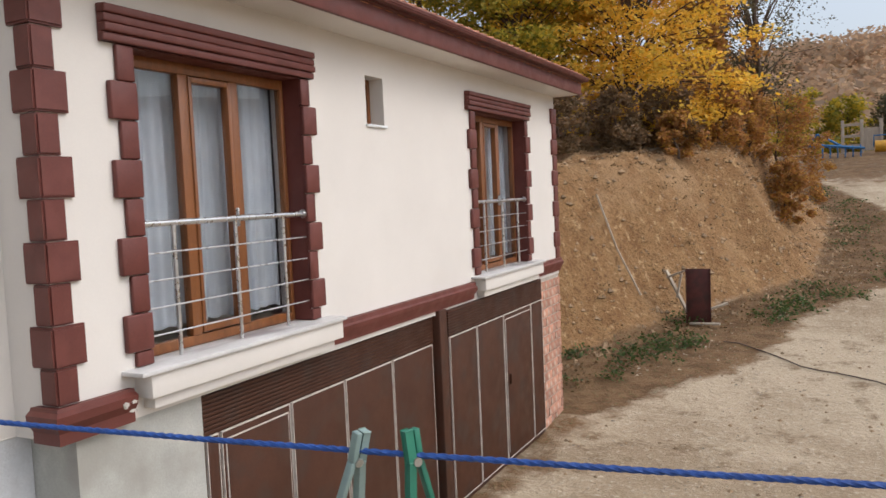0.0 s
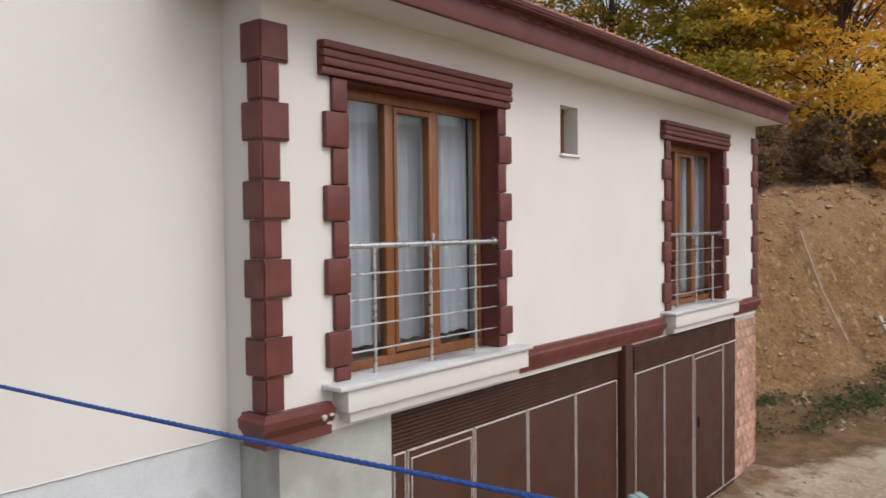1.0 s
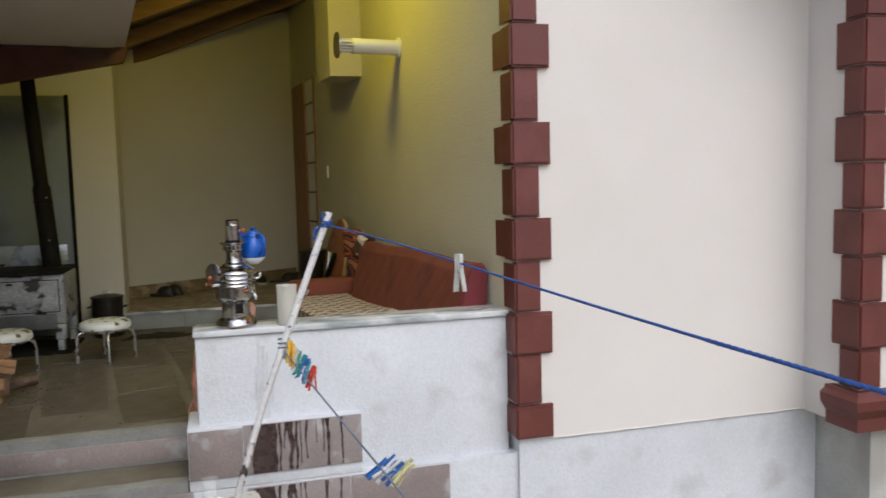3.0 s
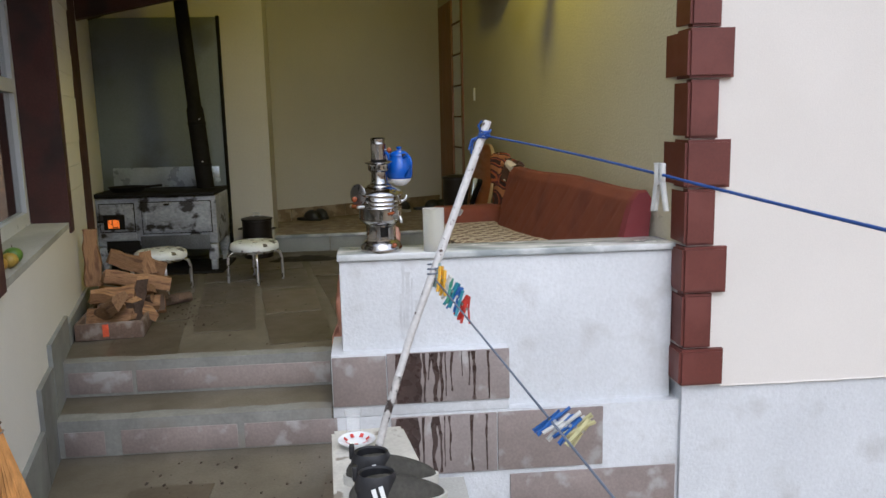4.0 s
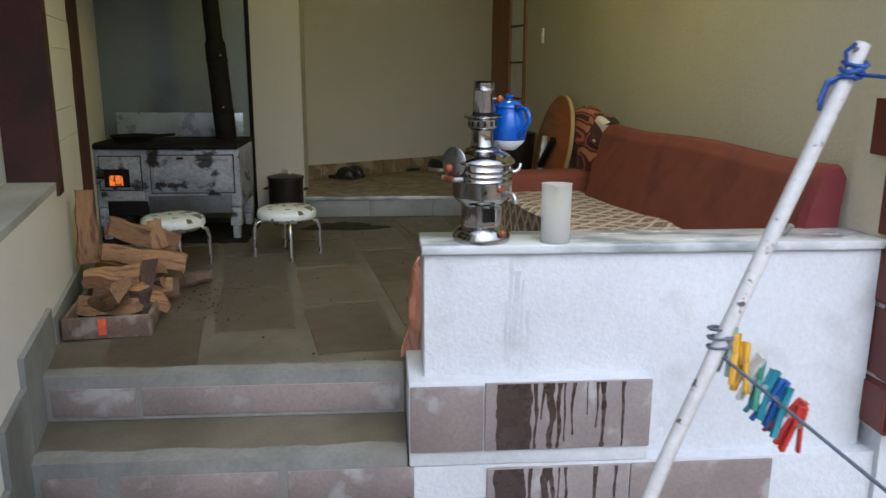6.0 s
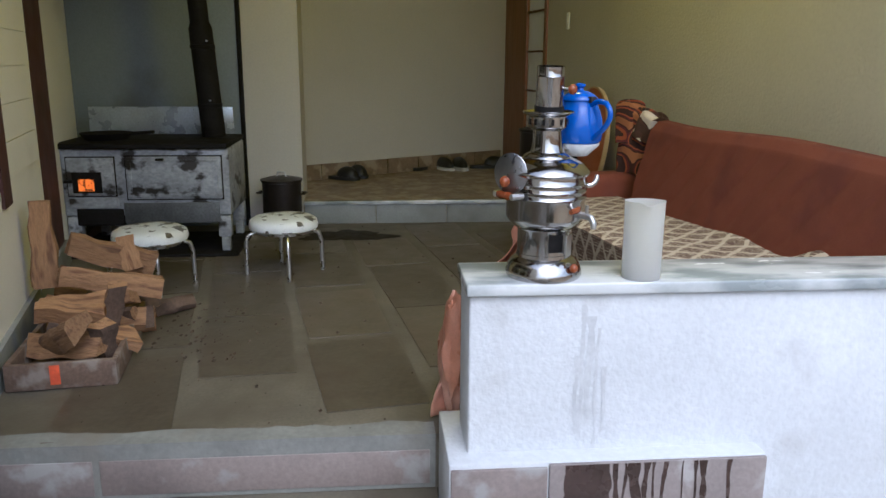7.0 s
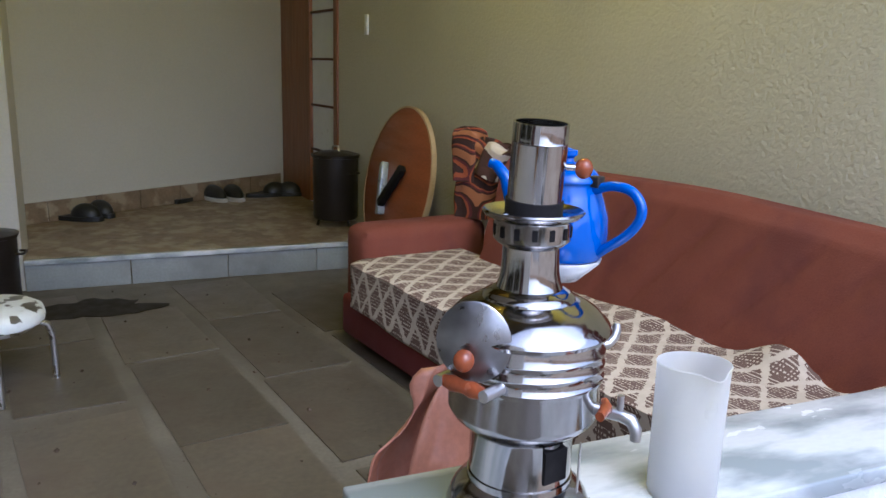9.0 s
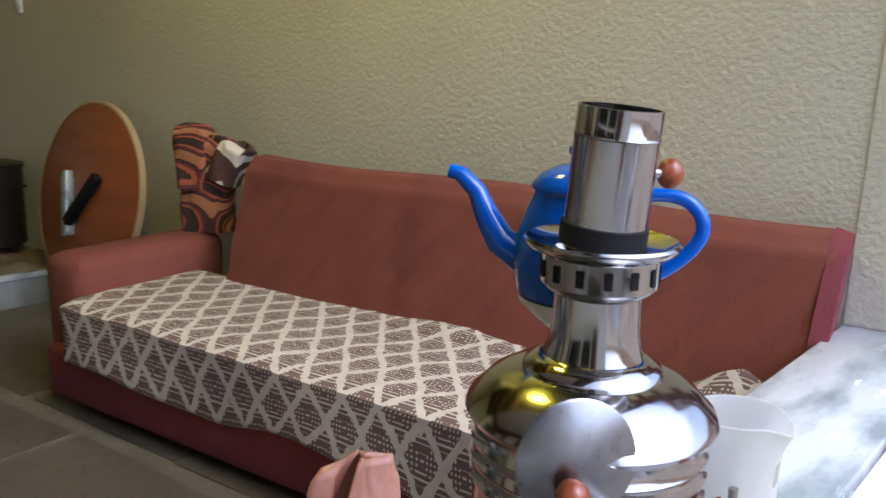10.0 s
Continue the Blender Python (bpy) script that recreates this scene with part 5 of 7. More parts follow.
# measuring jug
jug = bmesh.new()
nj = 48
prof = [(0.0455, 0.0), (0.0465, 0.003), (0.047, 0.10), (0.0472, 0.14), (0.0475, 0.165), (0.048, 0.186), (0.049, 0.1885), (0.048, 0.190), (0.0465, 0.188), (0.046, 0.165), (0.0455, 0.10), (0.0445, 0.006), (0.0, 0.006)]
rings = []
for r, z in prof:
    ring = []
    for k in range(nj):
        t = 6.2832 * k / nj
        sp = math.exp(-((((t - 0.55 + math.pi) % 6.2832) - math.pi) / 0.30) ** 2) * smooth(0.15, 0.188, z) * 0.012
        rr = r + sp
        ring.append(jug.verts.new((rr * math.cos(t), rr * math.sin(t), z + 0.003 * math.cos(t - 0.55) * (z > 0.15) - sp * 0.55)))
    rings.append(ring)
for p, q in zip(rings, rings[1:]):
    for k in range(nj):
        jug.faces.new((p[k], p[(k + 1) % nj], q[(k + 1) % nj], q[k])).smooth = True
jug.faces.new(rings[0][::-1])
jo = solid("measuring_jug", jug, M["jug"], "empty translucent white plastic jug on the parapet", "jug", kind="")
jo.matrix_basis = pose(-4.083, 0.48, 0.517, 0, 0, -39.5)

# crumpled cloth behind the parapet's end


def cloth_fn(u, v):
    t = u * 5.2 - 0.6
    r = 0.15 * (1 - v) ** 0.8 + 0.025 + 0.035 * math.sin(3 * t + 4 * v) * (1 - v) + 0.045 * noise.noise((5 * u, 5 * v, 1.0)) + 0.015 * noise.noise((12 * u, 10 * v, 3.0))
    return (-4.40 + 0.55 * r * math.cos(t) - 0.06 * v, 0.195 + r * math.sin(t) + 0.10 * v * v, 0.006 + 0.575 * v ** 0.9 + 0.02 * noise.noise((5 * u, 5 * v, 6.0)) * v)


cs = solid("cloth_sack", grid_sheet(cloth_fn, 60, 40), M["cloth"], "crumpled peach satin cloth sack behind the parapet", "cloth", kind="")
cs.modifiers.new("thick", "SOLIDIFY").thickness = 0.004


bag = bmesh.new()
bmesh.ops.create_icosphere(bag, subdivisions=4, radius=1.0)
for v in bag.verts:
    p = v.co.copy()
    k = 1 + 0.25 * noise.noise(p * 1.9) + 0.16 * noise.noise(p * 4.5) + 0.03 * noise.noise(p * 9)
    v.co = (-4.43 + 0.075 * p.x * k, 0.064 + 0.045 * p.y * k, max(0.004, 0.19 + 0.19 * p.z * k))
for f in bag.faces:
    f.smooth = True
solid("cloth_bag", bag, M["cloth"], "crumpled peach cloth bag wedged against the parapet's end", "cloth", kind="")

# ---- stove ----
M["drawer"] = mat("sooty_grey_drawer", (0.10, 0.105, 0.11), 0.5, 0.2, var=0.3, scale=6, bump=0.1)
stv = thing("cooking_stove", "battered white enamel wood stove with a fire burning inside", "stove", (-6.50, -1.365, 0.0))
W2 = 0.43
part("body", bx(-0.50, 0.0, -W2, W2, 0.22, 0.575, bevel=0.008), M["stove"], stv)
part("cooktop", bx(-0.53, 0.025, -W2 - 0.025, W2 - 0.002, 0.576, 0.605, bevel=0.006), M["soot"], stv, "sooty iron cooktop")
fd = part("fire_door", bx(0.0, 0.012, -W2 + 0.03, -W2 + 0.27, 0.33, 0.53, bevel=0.004), M["stove"], stv)
# flat black plate in place of the dark firebox hole round the embers
part("sooty_surround", bx(0.0121, 0.0132, -W2 + 0.055, -W2 + 0.205, 0.345, 0.455), M["soot"], fd, "black plate drawn as the dark hole round the fire")
part("fire_window", bx(0.0136, 0.0145, -W2 + 0.085, -W2 + 0.165, 0.355, 0.418), M["ember"], fd, "glowing fire seen through the door's opening")
# black strips stand in for the shaded gap round each stove door
for nm_, q_ in (("door_gap", (-W2 + 0.024, -W2 + 0.276, 0.324, 0.536)), ("door_gap", (-W2 + 0.324, W2 - 0.034, 0.304, 0.541))):
    part(nm_, bx(-0.002, 0.003, *q_), M["soot"], stv, "black strip painted in as the dark gap round the stove door")
part("latch", bx(0.013, 0.03, -W2 + 0.015, -W2 + 0.06, 0.40, 0.415), M["soot"], fd)
ov = part("oven_door", bx(0.0, 0.012, -W2 + 0.33, W2 - 0.04, 0.31, 0.535, bevel=0.004), M["stove"], stv)
of = bmesh.new()
for q in ((-W2 + 0.345, W2 - 0.055, 0.505, 0.518), (-W2 + 0.345, W2 - 0.055, 0.325, 0.338), (-W2 + 0.345, -W2 + 0.358, 0.338, 0.505), (W2 - 0.068, W2 - 0.055, 0.338, 0.505)):
    box(of, 0.0121, 0.017, *q)
part("door_moulding", of, M["stove"], ov)
part("door_handle", bx(0.013, 0.035, 0.06, 0.10, 0.515, 0.527, bevel=0.003), M["soot"], ov, "black handle")
part("ash_drawer", bx(-0.3, 0.014, -W2 + 0.03, -W2 + 0.28, 0.262, 0.318, bevel=0.004), M["stove"], stv)
part("ash_opening", bx(-0.3, 0.006, -W2 + 0.06, -W2 + 0.30, 0.170, 0.258, bevel=0.004), M["soot"], stv, "black ash opening")
part("lower_rail", bx(-0.02, 0.010, -W2 + 0.305, W2 - 0.06, 0.180, 0.290, bevel=0.004), M["drawer"], stv, "dark grey drawer front")
for x in (-0.47, -0.03):
    for y in (-W2 + 0.04, W2 - 0.04):
        lg = bmesh.new()
        box(lg, x - 0.03, x + 0.03, y - 0.035, y + 0.035, 0.10, 0.215, 0.006)
        box(lg, x - 0.025, x + 0.025, y - 0.022, y + 0.022, 0.02, 0.10, 0.005)
        part("leg", lg, M["stove"], stv)
part("floor_tray", bx(-0.52, 0.06, -W2 - 0.02, W2 + 0.03, 0.0, 0.02, bevel=0.004), M["soot"], stv, "dark tray under the stove")
bp_ = bmesh.new()
box(bp_, -0.545, -0.535, -W2 - 0.02, W2 - 0.055, 0.58, 0.762, 0.003)
part("back_plate", bp_, M["galv"], stv, "galvanised splash plate")
pp = part("stove_pipe", tube(bmesh.new(), [(-0.36, 0.292, 0.606), (-0.362, 0.252, 1.20), (-0.363, 0.250, 1.23), (-0.37, 0.165, 2.6)], [0.066, 0.064, 0.052, 0.050], 20), M["soot"], stv, "black stove pipe")
for z in (0.78, 1.10):
    part("pipe_joint", lathe(bmesh.new(), [(0.064, -0.012), (0.0685, -0.010), (0.0685, 0.010), (0.064, 0.012)], 20, cap=False), M["soot"], pp).matrix_basis = pose(-0.361, 0.292 - 0.067 * (z - 0.606), z)
    part("pipe_key", tube(bmesh.new(), [(-0.30, 0.297, z + 0.03), (-0.275, 0.297, z + 0.03)], 0.005, 6), M["dull_steel"], pp)
pan = thing("frying_pan", "black iron pan on the stove", "pan", (-6.72, -1.62, 0.606))
part("pan_body", lathe(bmesh.new(), [(0.0, 0.0), (0.11, 0.0), (0.135, 0.035), (0.138, 0.035), (0.113, -0.0), (0.0, 0.004)], 32, cap=False), M["soot"], pan)
part("handle", tube(bmesh.new(), [(0.0, 0.13, 0.03), (0.02, 0.26, 0.04)], 0.009, 8), M["soot"], pan)
solid("fire_board", bx(-7.31, -7.285, -2.02, -0.99, 0.0, 1.94, bevel=0.003), M["fireboard"], "sooty grey board shielding the wall behind the stove", "board", kind="")
# black upright that draws the shadow gap beside the fire board
solid("board_edge_strip", bx(-7.312, -7.275, -0.989, -0.965, 0.0, 1.95, bevel=0.003), M["soot"], "black strip standing for the shadow gap at the fire board's edge", "strip", kind="")


# ---- stools, pots, shoes ----
def stool(loc, rz):
    s = thing("stool", "low round stool with leaf-patterned white seat and chrome legs", "stool", loc, rz, "low stools")
    part("seat", lathe(bmesh.new(), [(0.0, 0.225), (0.145, 0.225), (0.165, 0.232), (0.168, 0.25), (0.162, 0.272), (0.14, 0.285), (0.07, 0.290), (0.0, 0.291)], 40, cap=False), M["floral"], s)
    part("seat_ring", lathe(bmesh.new(), [(0.10, 0.212), (0.135, 0.210), (0.137, 0.2245), (0.10, 0.2245)], 32, cap=False), M["steel"], s)
    for k in range(4):
        t = radians(90 * k)
        c, q = math.cos(t), math.sin(t)
        part("leg", tube(bmesh.new(), [(0.09 * c, 0.09 * q, 0.215), (0.14 * c, 0.14 * q, 0.213), (0.172 * c, 0.172 * q, 0.198), (0.183 * c, 0.183 * q, 0.16), (0.186 * c, 0.186 * q, 0.004)], 0.0105, 10), M["steel"], s)
    return s


stool((-6.10, -0.615, 0.0), 12)
stool((-5.87, -1.19, 0.0), 22)


def lidded_pot(name, label, loc, r, h, rz):
    p = thing(name, label, "pot", loc, rz)
    part("pot_body", lathe(bmesh.new(), [(0.0, 0.0), (r * 0.95, 0.0), (r, 0.01), (r, h * 0.9), (r * 1.05, h * 0.905), (r * 1.05, h * 0.925), (0.0, h * 0.926)], 36, cap=False), M["pot"], p)
    lid = part("lid", lathe(bmesh.new(), [(0.0, h * 0.927), (r * 1.08, h * 0.927), (r * 1.08, h * 0.95), (r * 0.6, h * 0.99), (0.0, h)], 36, cap=False), M["pot"], p)
    part("lid_knob", tube(bmesh.new(), [(-0.03, 0, h * 0.99), (-0.02, 0, h + 0.025), (0.02, 0, h + 0.025), (0.03, 0, h * 0.99)], 0.006, 8), M["dull_steel"], lid)
    for s in (-1, 1):
        part("ear", tube(bmesh.new(), [(s * r, -0.035, h * 0.7), (s * (r + 0.03), -0.03, h * 0.7), (s * (r + 0.03), 0.03, h * 0.7), (s * r, 0.035, h * 0.7)], 0.006, 8), M["pot"], p)
    return p


lidded_pot("cooking_pot", "tall dark brown lidded pot by the wall stub", (-7.11, -0.735, 0.0), 0.118, 0.34, 80)
bin_ = lidded_pot("ash_bucket", "dark metal lidded bucket on short legs beside the round table", (-7.80, 1.00, 0.185), 0.132, 0.40, 30)
for k in range(3):
    part("leg", tube(bmesh.new(), [(0.1 * math.cos(2.1 * k), 0.1 * math.sin(2.1 * k), 0.002), (0.11 * math.cos(2.1 * k), 0.11 * math.sin(2.1 * k), -0.041)], 0.008, 6), M["pot"], bin_)


def slipper(loc, rz, kind):
    s = thing("slipper" if kind else "shoe", "worn black slipper on the raised floor" if kind else "black shoe with pale sole on the raised floor", "shoe", loc, rz, "footwear by the door")
    s.scale = (1.2, 1.25, 1.2)
    so = bmesh.new()
    n = 24
    pts = []
    for k in range(n):
        t = 6.2832 * k / n
        pts.append((0.135 * math.cos(t), (0.046 + 0.010 * math.cos(t)) * math.sin(t)))
    prism(so, pts, 0.0, 0.022)
    part("sole", so, M["shoe"] if kind else M["sole"], s)
    up = ball(0.1, 0.75 if kind else 1.25, 0.47, 0.62)
    bmesh.ops.delete(up, geom=[v for v in up.verts if v.co.z < -0.001], context="VERTS")
    u = part("upper", up, M["shoe"], s)
    u.matrix_basis = pose(0.045 if kind else 0.0, 0, 0.023)
    return s


for x, y, r, k in ((-8.30, -0.42, 60, 1), (-8.42, -0.33, 40, 1), (-8.80, 0.10, 120, 1), (-8.85, 0.24, 150, 1), (-8.84, 0.42, 20, 0), (-8.84, 0.55, 10, 0), (-8.90, 0.80, 100, 1), (-8.92, 0.90, 70, 1)):
    slipper((x, y, 0.144), r, k)

# ---- firewood ----
crate = thing("wood_crate", "worn low wooden crate with red paint marks, full of firewood", "crate", (-4.685, -1.335, 0.0), 7.3)
for nm, q in (("front_board", (-0.02, 0.0, 0.0, 0.335, 0.004, 0.092)), ("back_board", (-0.64, -0.62, 0.0, 0.335, 0.004, 0.092)), ("side_board", (-0.62, -0.02, -0.002, 0.016, 0.004, 0.092)), ("side_board", (-0.62, -0.02, 0.319, 0.337, 0.004, 0.092)), ("bottom", (-0.62, -0.02, 0.016, 0.319, 0.004, 0.016))):
    part(nm, bx(*q, bevel=0.003), M["crate"], crate)
part("paint_mark", bx(0.0002, 0.0012, 0.135, 0.165, 0.02, 0.085), M["red_paint"], crate, "smeared red paint mark")


def log_mesh(length, r, seed, split=True):
    """A split billet: a wedge-shaped section with a rough surface."""
    random.seed(seed)
    bm = bmesh.new()
    sec = [((-r, -0.55 * r), (0.9 * r, -0.75 * r), (1.15 * r, -0.1 * r), (0.1 * r, 0.85 * r), (-0.35 * r, 0.7 * r)), ((-1.1 * r, -0.5 * r), (1.1 * r, -0.45 * r), (0.95 * r, 0.25 * r), (-0.9 * r, 0.5 * r)), ((-r, -0.35 * r), (-0.1 * r, -0.9 * r), (r, -0.2 * r), (0.35 * r, 0.8 * r))][seed % 3] if split else [(r * math.cos(0.7854 * k), r * math.sin(0.7854 * k)) for k in range(8)]
    n = 7
    rings = []
    for i in range(n + 1):
        x = length * (i / n - 0.5)
        w = 0.12 * r * math.sin(i * 1.7 + seed)
        rings.append([bm.verts.new((x + random.uniform(-0.006, 0.006) * (i in (0, n)), a * (0.84 + 0.3 * i / n) * random.uniform(0.93, 1.07) + w, b * (1.1 - 0.22 * i / n) * random.uniform(0.9, 1.1))) for a, b in sec])
    for p, q in zip(rings, rings[1:]):
        for k in range(len(sec)):
            bm.faces.new((p[k], q[k], q[(k + 1) % len(sec)], p[(k + 1) % len(sec)]))
    bm.faces.new(rings[0])
    bm.faces.new(rings[-1][::-1])
    return bm


def log(seed, length, r, m, bark=False):
    bm = log_mesh(length, r, seed, not bark)
    ob = new("firewood_log", mesh_of("firewood_log", bm, M["log_cut"]))
    ob.data.materials.append(M["bark"])
    for p in ob.data.polygons:
        c = p.normal
        if abs(c.x) < 0.6 and (bark or c.z < -0.5):
            p.material_index = 1
    ob.matrix_basis = m
    tagged(ob, "bark-covered round log by the firewood crate" if bark else "split piece of firewood with pale grain", "log", "firewood")


log(1, 0.33, 0.042, pose(-5.33, -1.44, 0.335, 0, 86, 20))
log(2, 0.30, 0.05, pose(-4.84, -1.20, 0.105, 20, -8, 68))
log(3, 0.27, 0.05, pose(-4.80, -1.19, 0.145, 50, -26, 40))
log(4, 0.19, 0.042, pose(-4.93, -1.08, 0.105, 30, 22, 130))
log(5, 0.24, 0.045, pose(-4.98, -1.22, 0.16, 75, 12, 102))
log(6, 0.36, 0.042, pose(-5.20, -1.15, 0.225, 35, 13, 108))
log(7, 0.33, 0.048, pose(-5.38, -1.20, 0.275, 100, 22, 122))
log(8, 0.30, 0.05, pose(-5.18, -1.30, 0.11, 0, 0, 60))
log(9, 0.30, 0.04, pose(-5.32, -1.24, 0.19, 50, 17, 104))
log(10, 0.28, 0.05, pose(-5.42, -1.30, 0.10, 0, 10, 85))
log(11, 0.16, 0.042, pose(-4.83, -1.07, 0.12, 0, -66, 20))
log(15, 0.17, 0.034, pose(-4.99, -1.09, 0.19, 0, -70, 50))
log(12, 0.17, 0.035, pose(-5.48, -1.01, 0.035, 0, 0, 130), True)
log(13, 0.13, 0.04, pose(-5.44, -1.10, 0.09, 0, 55, 60), True)
log(14, 0.14, 0.04, pose(-5.40, -1.14, 0.28, 0, 70, 60))
random.seed(61)
for k in range(13):  # the rest of the stack, in rough layers
    lay = k // 5
    x = random.uniform(-5.42 + 0.03 * lay, -4.86 - 0.11 * lay)
    log(20 + k, random.uniform(0.17, 0.30), random.uniform(0.026, 0.044), pose(x, -1.20 + random.uniform(-0.06, 0.05), 0.05 + 0.055 * lay, random.uniform(0, 360), random.uniform(-9, 9), 90 + random.uniform(-40, 40)), k % 4 == 1)

# ---- the landing: stone block, pole, plate, shoes ----
blk = bmesh.new()
prism(blk, [(-2.79, 0.07), (-2.12, 0.11), (-2.10, 0.38), (-2.80, 0.275)], -0.334, 0.222)
bmesh.ops.bevel(blk, geom=list(blk.edges), offset=0.008, segments=2, affect="EDGES")
solid("stone_block", blk, M["stone_block"], "pitted pale stone block on the landing", "block", kind="")
pole = thing("clothes_pole", "leaning white painted metal pole with chipped paint", "pole", (0, 0, 0))
part("shaft", tube(bmesh.new(), [(-2.58, 0.225, 0.33), (-2.5855, 0.2626, 0.445), (-2.585, 0.30, 0.56), (-2.590, 0.505, 1.092)], 0.0100, 14), M["polepaint"], pole)
part("worn_end", tube(bmesh.new(), [(-2.575, 0.195, 0.224), (-2.58, 0.225, 0.33), (-2.5855, 0.2626, 0.445)], 0.0102, 14), M["poleworn"], pole, "lower end with the paint worn to dark metal")
part("hook", tube(bmesh.new(), [(-2.597, 0.415, 0.865), (-2.585, 0.43, 0.86), (-2.58, 0.435, 0.872)], 0.004, 6), M["dull_steel"], pole)
plate = thing("saucer", "white saucer with red painted petals on the stone block", "saucer", (-2.665, 0.145, 0.223))
part("dish", lathe(bmesh.new(), [(0.0, 0.0), (0.022, 0.0), (0.03, 0.006), (0.05, 0.020), (0.051, 0.022), (0.03, 0.010), (0.0, 0.008)], 32, cap=False), M["white_enamel"], plate)
for k in range(7):
    part("petal", bx(0.034, 0.046, -0.005, 0.005, 0.0, 0.0012), M["dishpaint"], plate, "red painted petal").matrix_basis = pose(0, 0, 0, 0, 0, 51.4 * k) @ Matrix.Translation((0, 0, 0.0155)) @ pose(-0.002, 0, -0.019, 0, -35, 0)
tg = bmesh.new()
lathe(tg, [(0.0, 0.0), (0.02, 0.0), (0.022, 0.02), (0.019, 0.045), (0.025, 0.075), (0.0235, 0.075), (0.0175, 0.045), (0.02, 0.02), (0.0, 0.004)], 24, cap=False)
solid("tea_glass", tg, M["thin_glass"], "small clear tulip-shaped tea glass behind the saucer", "glass", kind="").matrix_basis = pose(-2.735, 0.135, 0.223)


def sneaker(loc, rz):
    s = thing("sneaker", "olive knit sneaker with black collar and white stripes", "shoe", loc, rz, "sneakers on the block")
    s.scale = (0.78, 0.8, 0.86)
    so = bmesh.new()
    pts = [(0.15 * math.cos(6.2832 * k / 28), (0.044 + 0.008 * math.cos(6.2832 * k / 28)) * math.sin(6.2832 * k / 28)) for k in range(28)]
    prism(so, pts, 0.0, 0.028)
    part("sole", so, M["sole"], s)
    up = ball(0.1, 1.42, 0.47, 0.56, 24)
    bmesh.ops.delete(up, geom=[v for v in up.verts if v.co.z < -0.001], context="VERTS")
    for v in up.verts:
        v.co.z *= 1.0 - 0.36 * (v.co.x / 0.14)
    part("upper", up, M["shoe_grey"], s).matrix_basis = pose(0, 0, 0.028)
    col = bmesh.new()
    lathe(col, [(0.051, 0.022), (0.050, 0.06), (0.046, 0.085), (0.041, 0.097), (0.035, 0.093), (0.036, 0.05), (0.0, 0.048)], 24, cap=False)
    for v in col.verts:
        v.co.x = v.co.x * 1.3 - 0.06
    part("collar", col, M["shoe"], s, "black padded collar")
    part("pull_tab", bx(-0.128, -0.112, -0.010, 0.010, 0.075, 0.118, bevel=0.004), M["shoe"], s)
    for k in range(2):
        part("stripe", bx(-0.055 + 0.022 * k, -0.042 + 0.022 * k, -0.051, -0.046, 0.045, 0.085), M["white_plain"], s, "white stripe").matrix_basis = pose(0, 0, 0, 0, -15, 0)


sneaker((-2.435, 0.232, 0.223), 84)
sneaker((-2.325, 0.243, 0.223), 90)

# ---- washing line ----
def rope_pt(d):
    k = max(0.0, 1 - d / 0.8) ** 2  # sags a little where it is knotted to the pole
    return (-2.604 + d + 0.012 * k, 0.506 + 0.2175 * d - 0.0025 * d * d - 0.012 * k, 1.078 - 0.1080 * d + 0.0160 * d * d - 0.022 * k)


wl_ = thing("washing_line", "twisted blue nylon washing line tied to the pole", "rope")
part("line", tube(bmesh.new(), [rope_pt(4.1 * k / 90) for k in range(91)], 0.0024, 8), M["rope"], wl_)
for ph in (0.0, 2.094, 4.189):
    pts = []
    for k in range(900):
        d = 1.4 + 2.7 * k / 899
        c = rope_pt(d)
        a = 6.2832 * (d / 0.016) / 2 + ph
        pts.append((c[0], c[1] + 0.0015 * math.cos(a), c[2] + 0.0015 * math.sin(a)))
    part("strand", tube(bmesh.new(), pts, 0.0017, 5), M["rope"], wl_)
kn = bmesh.new()
for k in range(4):
    tube(kn, [(-2.589 + 0.0135 * math.cos(0.7 * j + k), 0.492 + 0.0145 * math.sin(0.7 * j + k) + 0.002 * k, 1.050 + 0.006 * k + 0.003 * math.sin(j)) for j in range(10)], 0.0026, 6)
for e in ((-2.585, 0.455, 1.022), (-2.575, 0.488, 1.092), (-2.595, 0.462, 1.012)):
    tube(kn, [(-2.588, 0.488, 1.056), ((-2.588 + e[0]) / 2, (0.488 + e[1]) / 2 - 0.008, (1.056 + e[2]) / 2 + 0.008), e], 0.0028, 6)
part("knot", kn, M["rope"], wl_, "frayed blue knot")
cord = thing("slack_cord", "thin grey cord hung with pegs, tied to the pole", "cord")


def cord_pt(d):
    return (-2.59 + 0.73 * d + 0.02 * d * d, 0.36 + 0.135 * d, 0.70 - 0.10 * d + 0.0 * d * d)


part("line", tube(bmesh.new(), [cord_pt(2.6 * k / 40) for k in range(41)], 0.0022, 7), M["cord"], cord)
part("wrap", tube(bmesh.new(), [(-2.59 + 0.017 * math.cos(0.8 * j), 0.362 + 0.017 * math.sin(0.8 * j), 0.70 + 0.0016 * j) for j in range(24)], 0.0022, 6), M["cord"], cord)


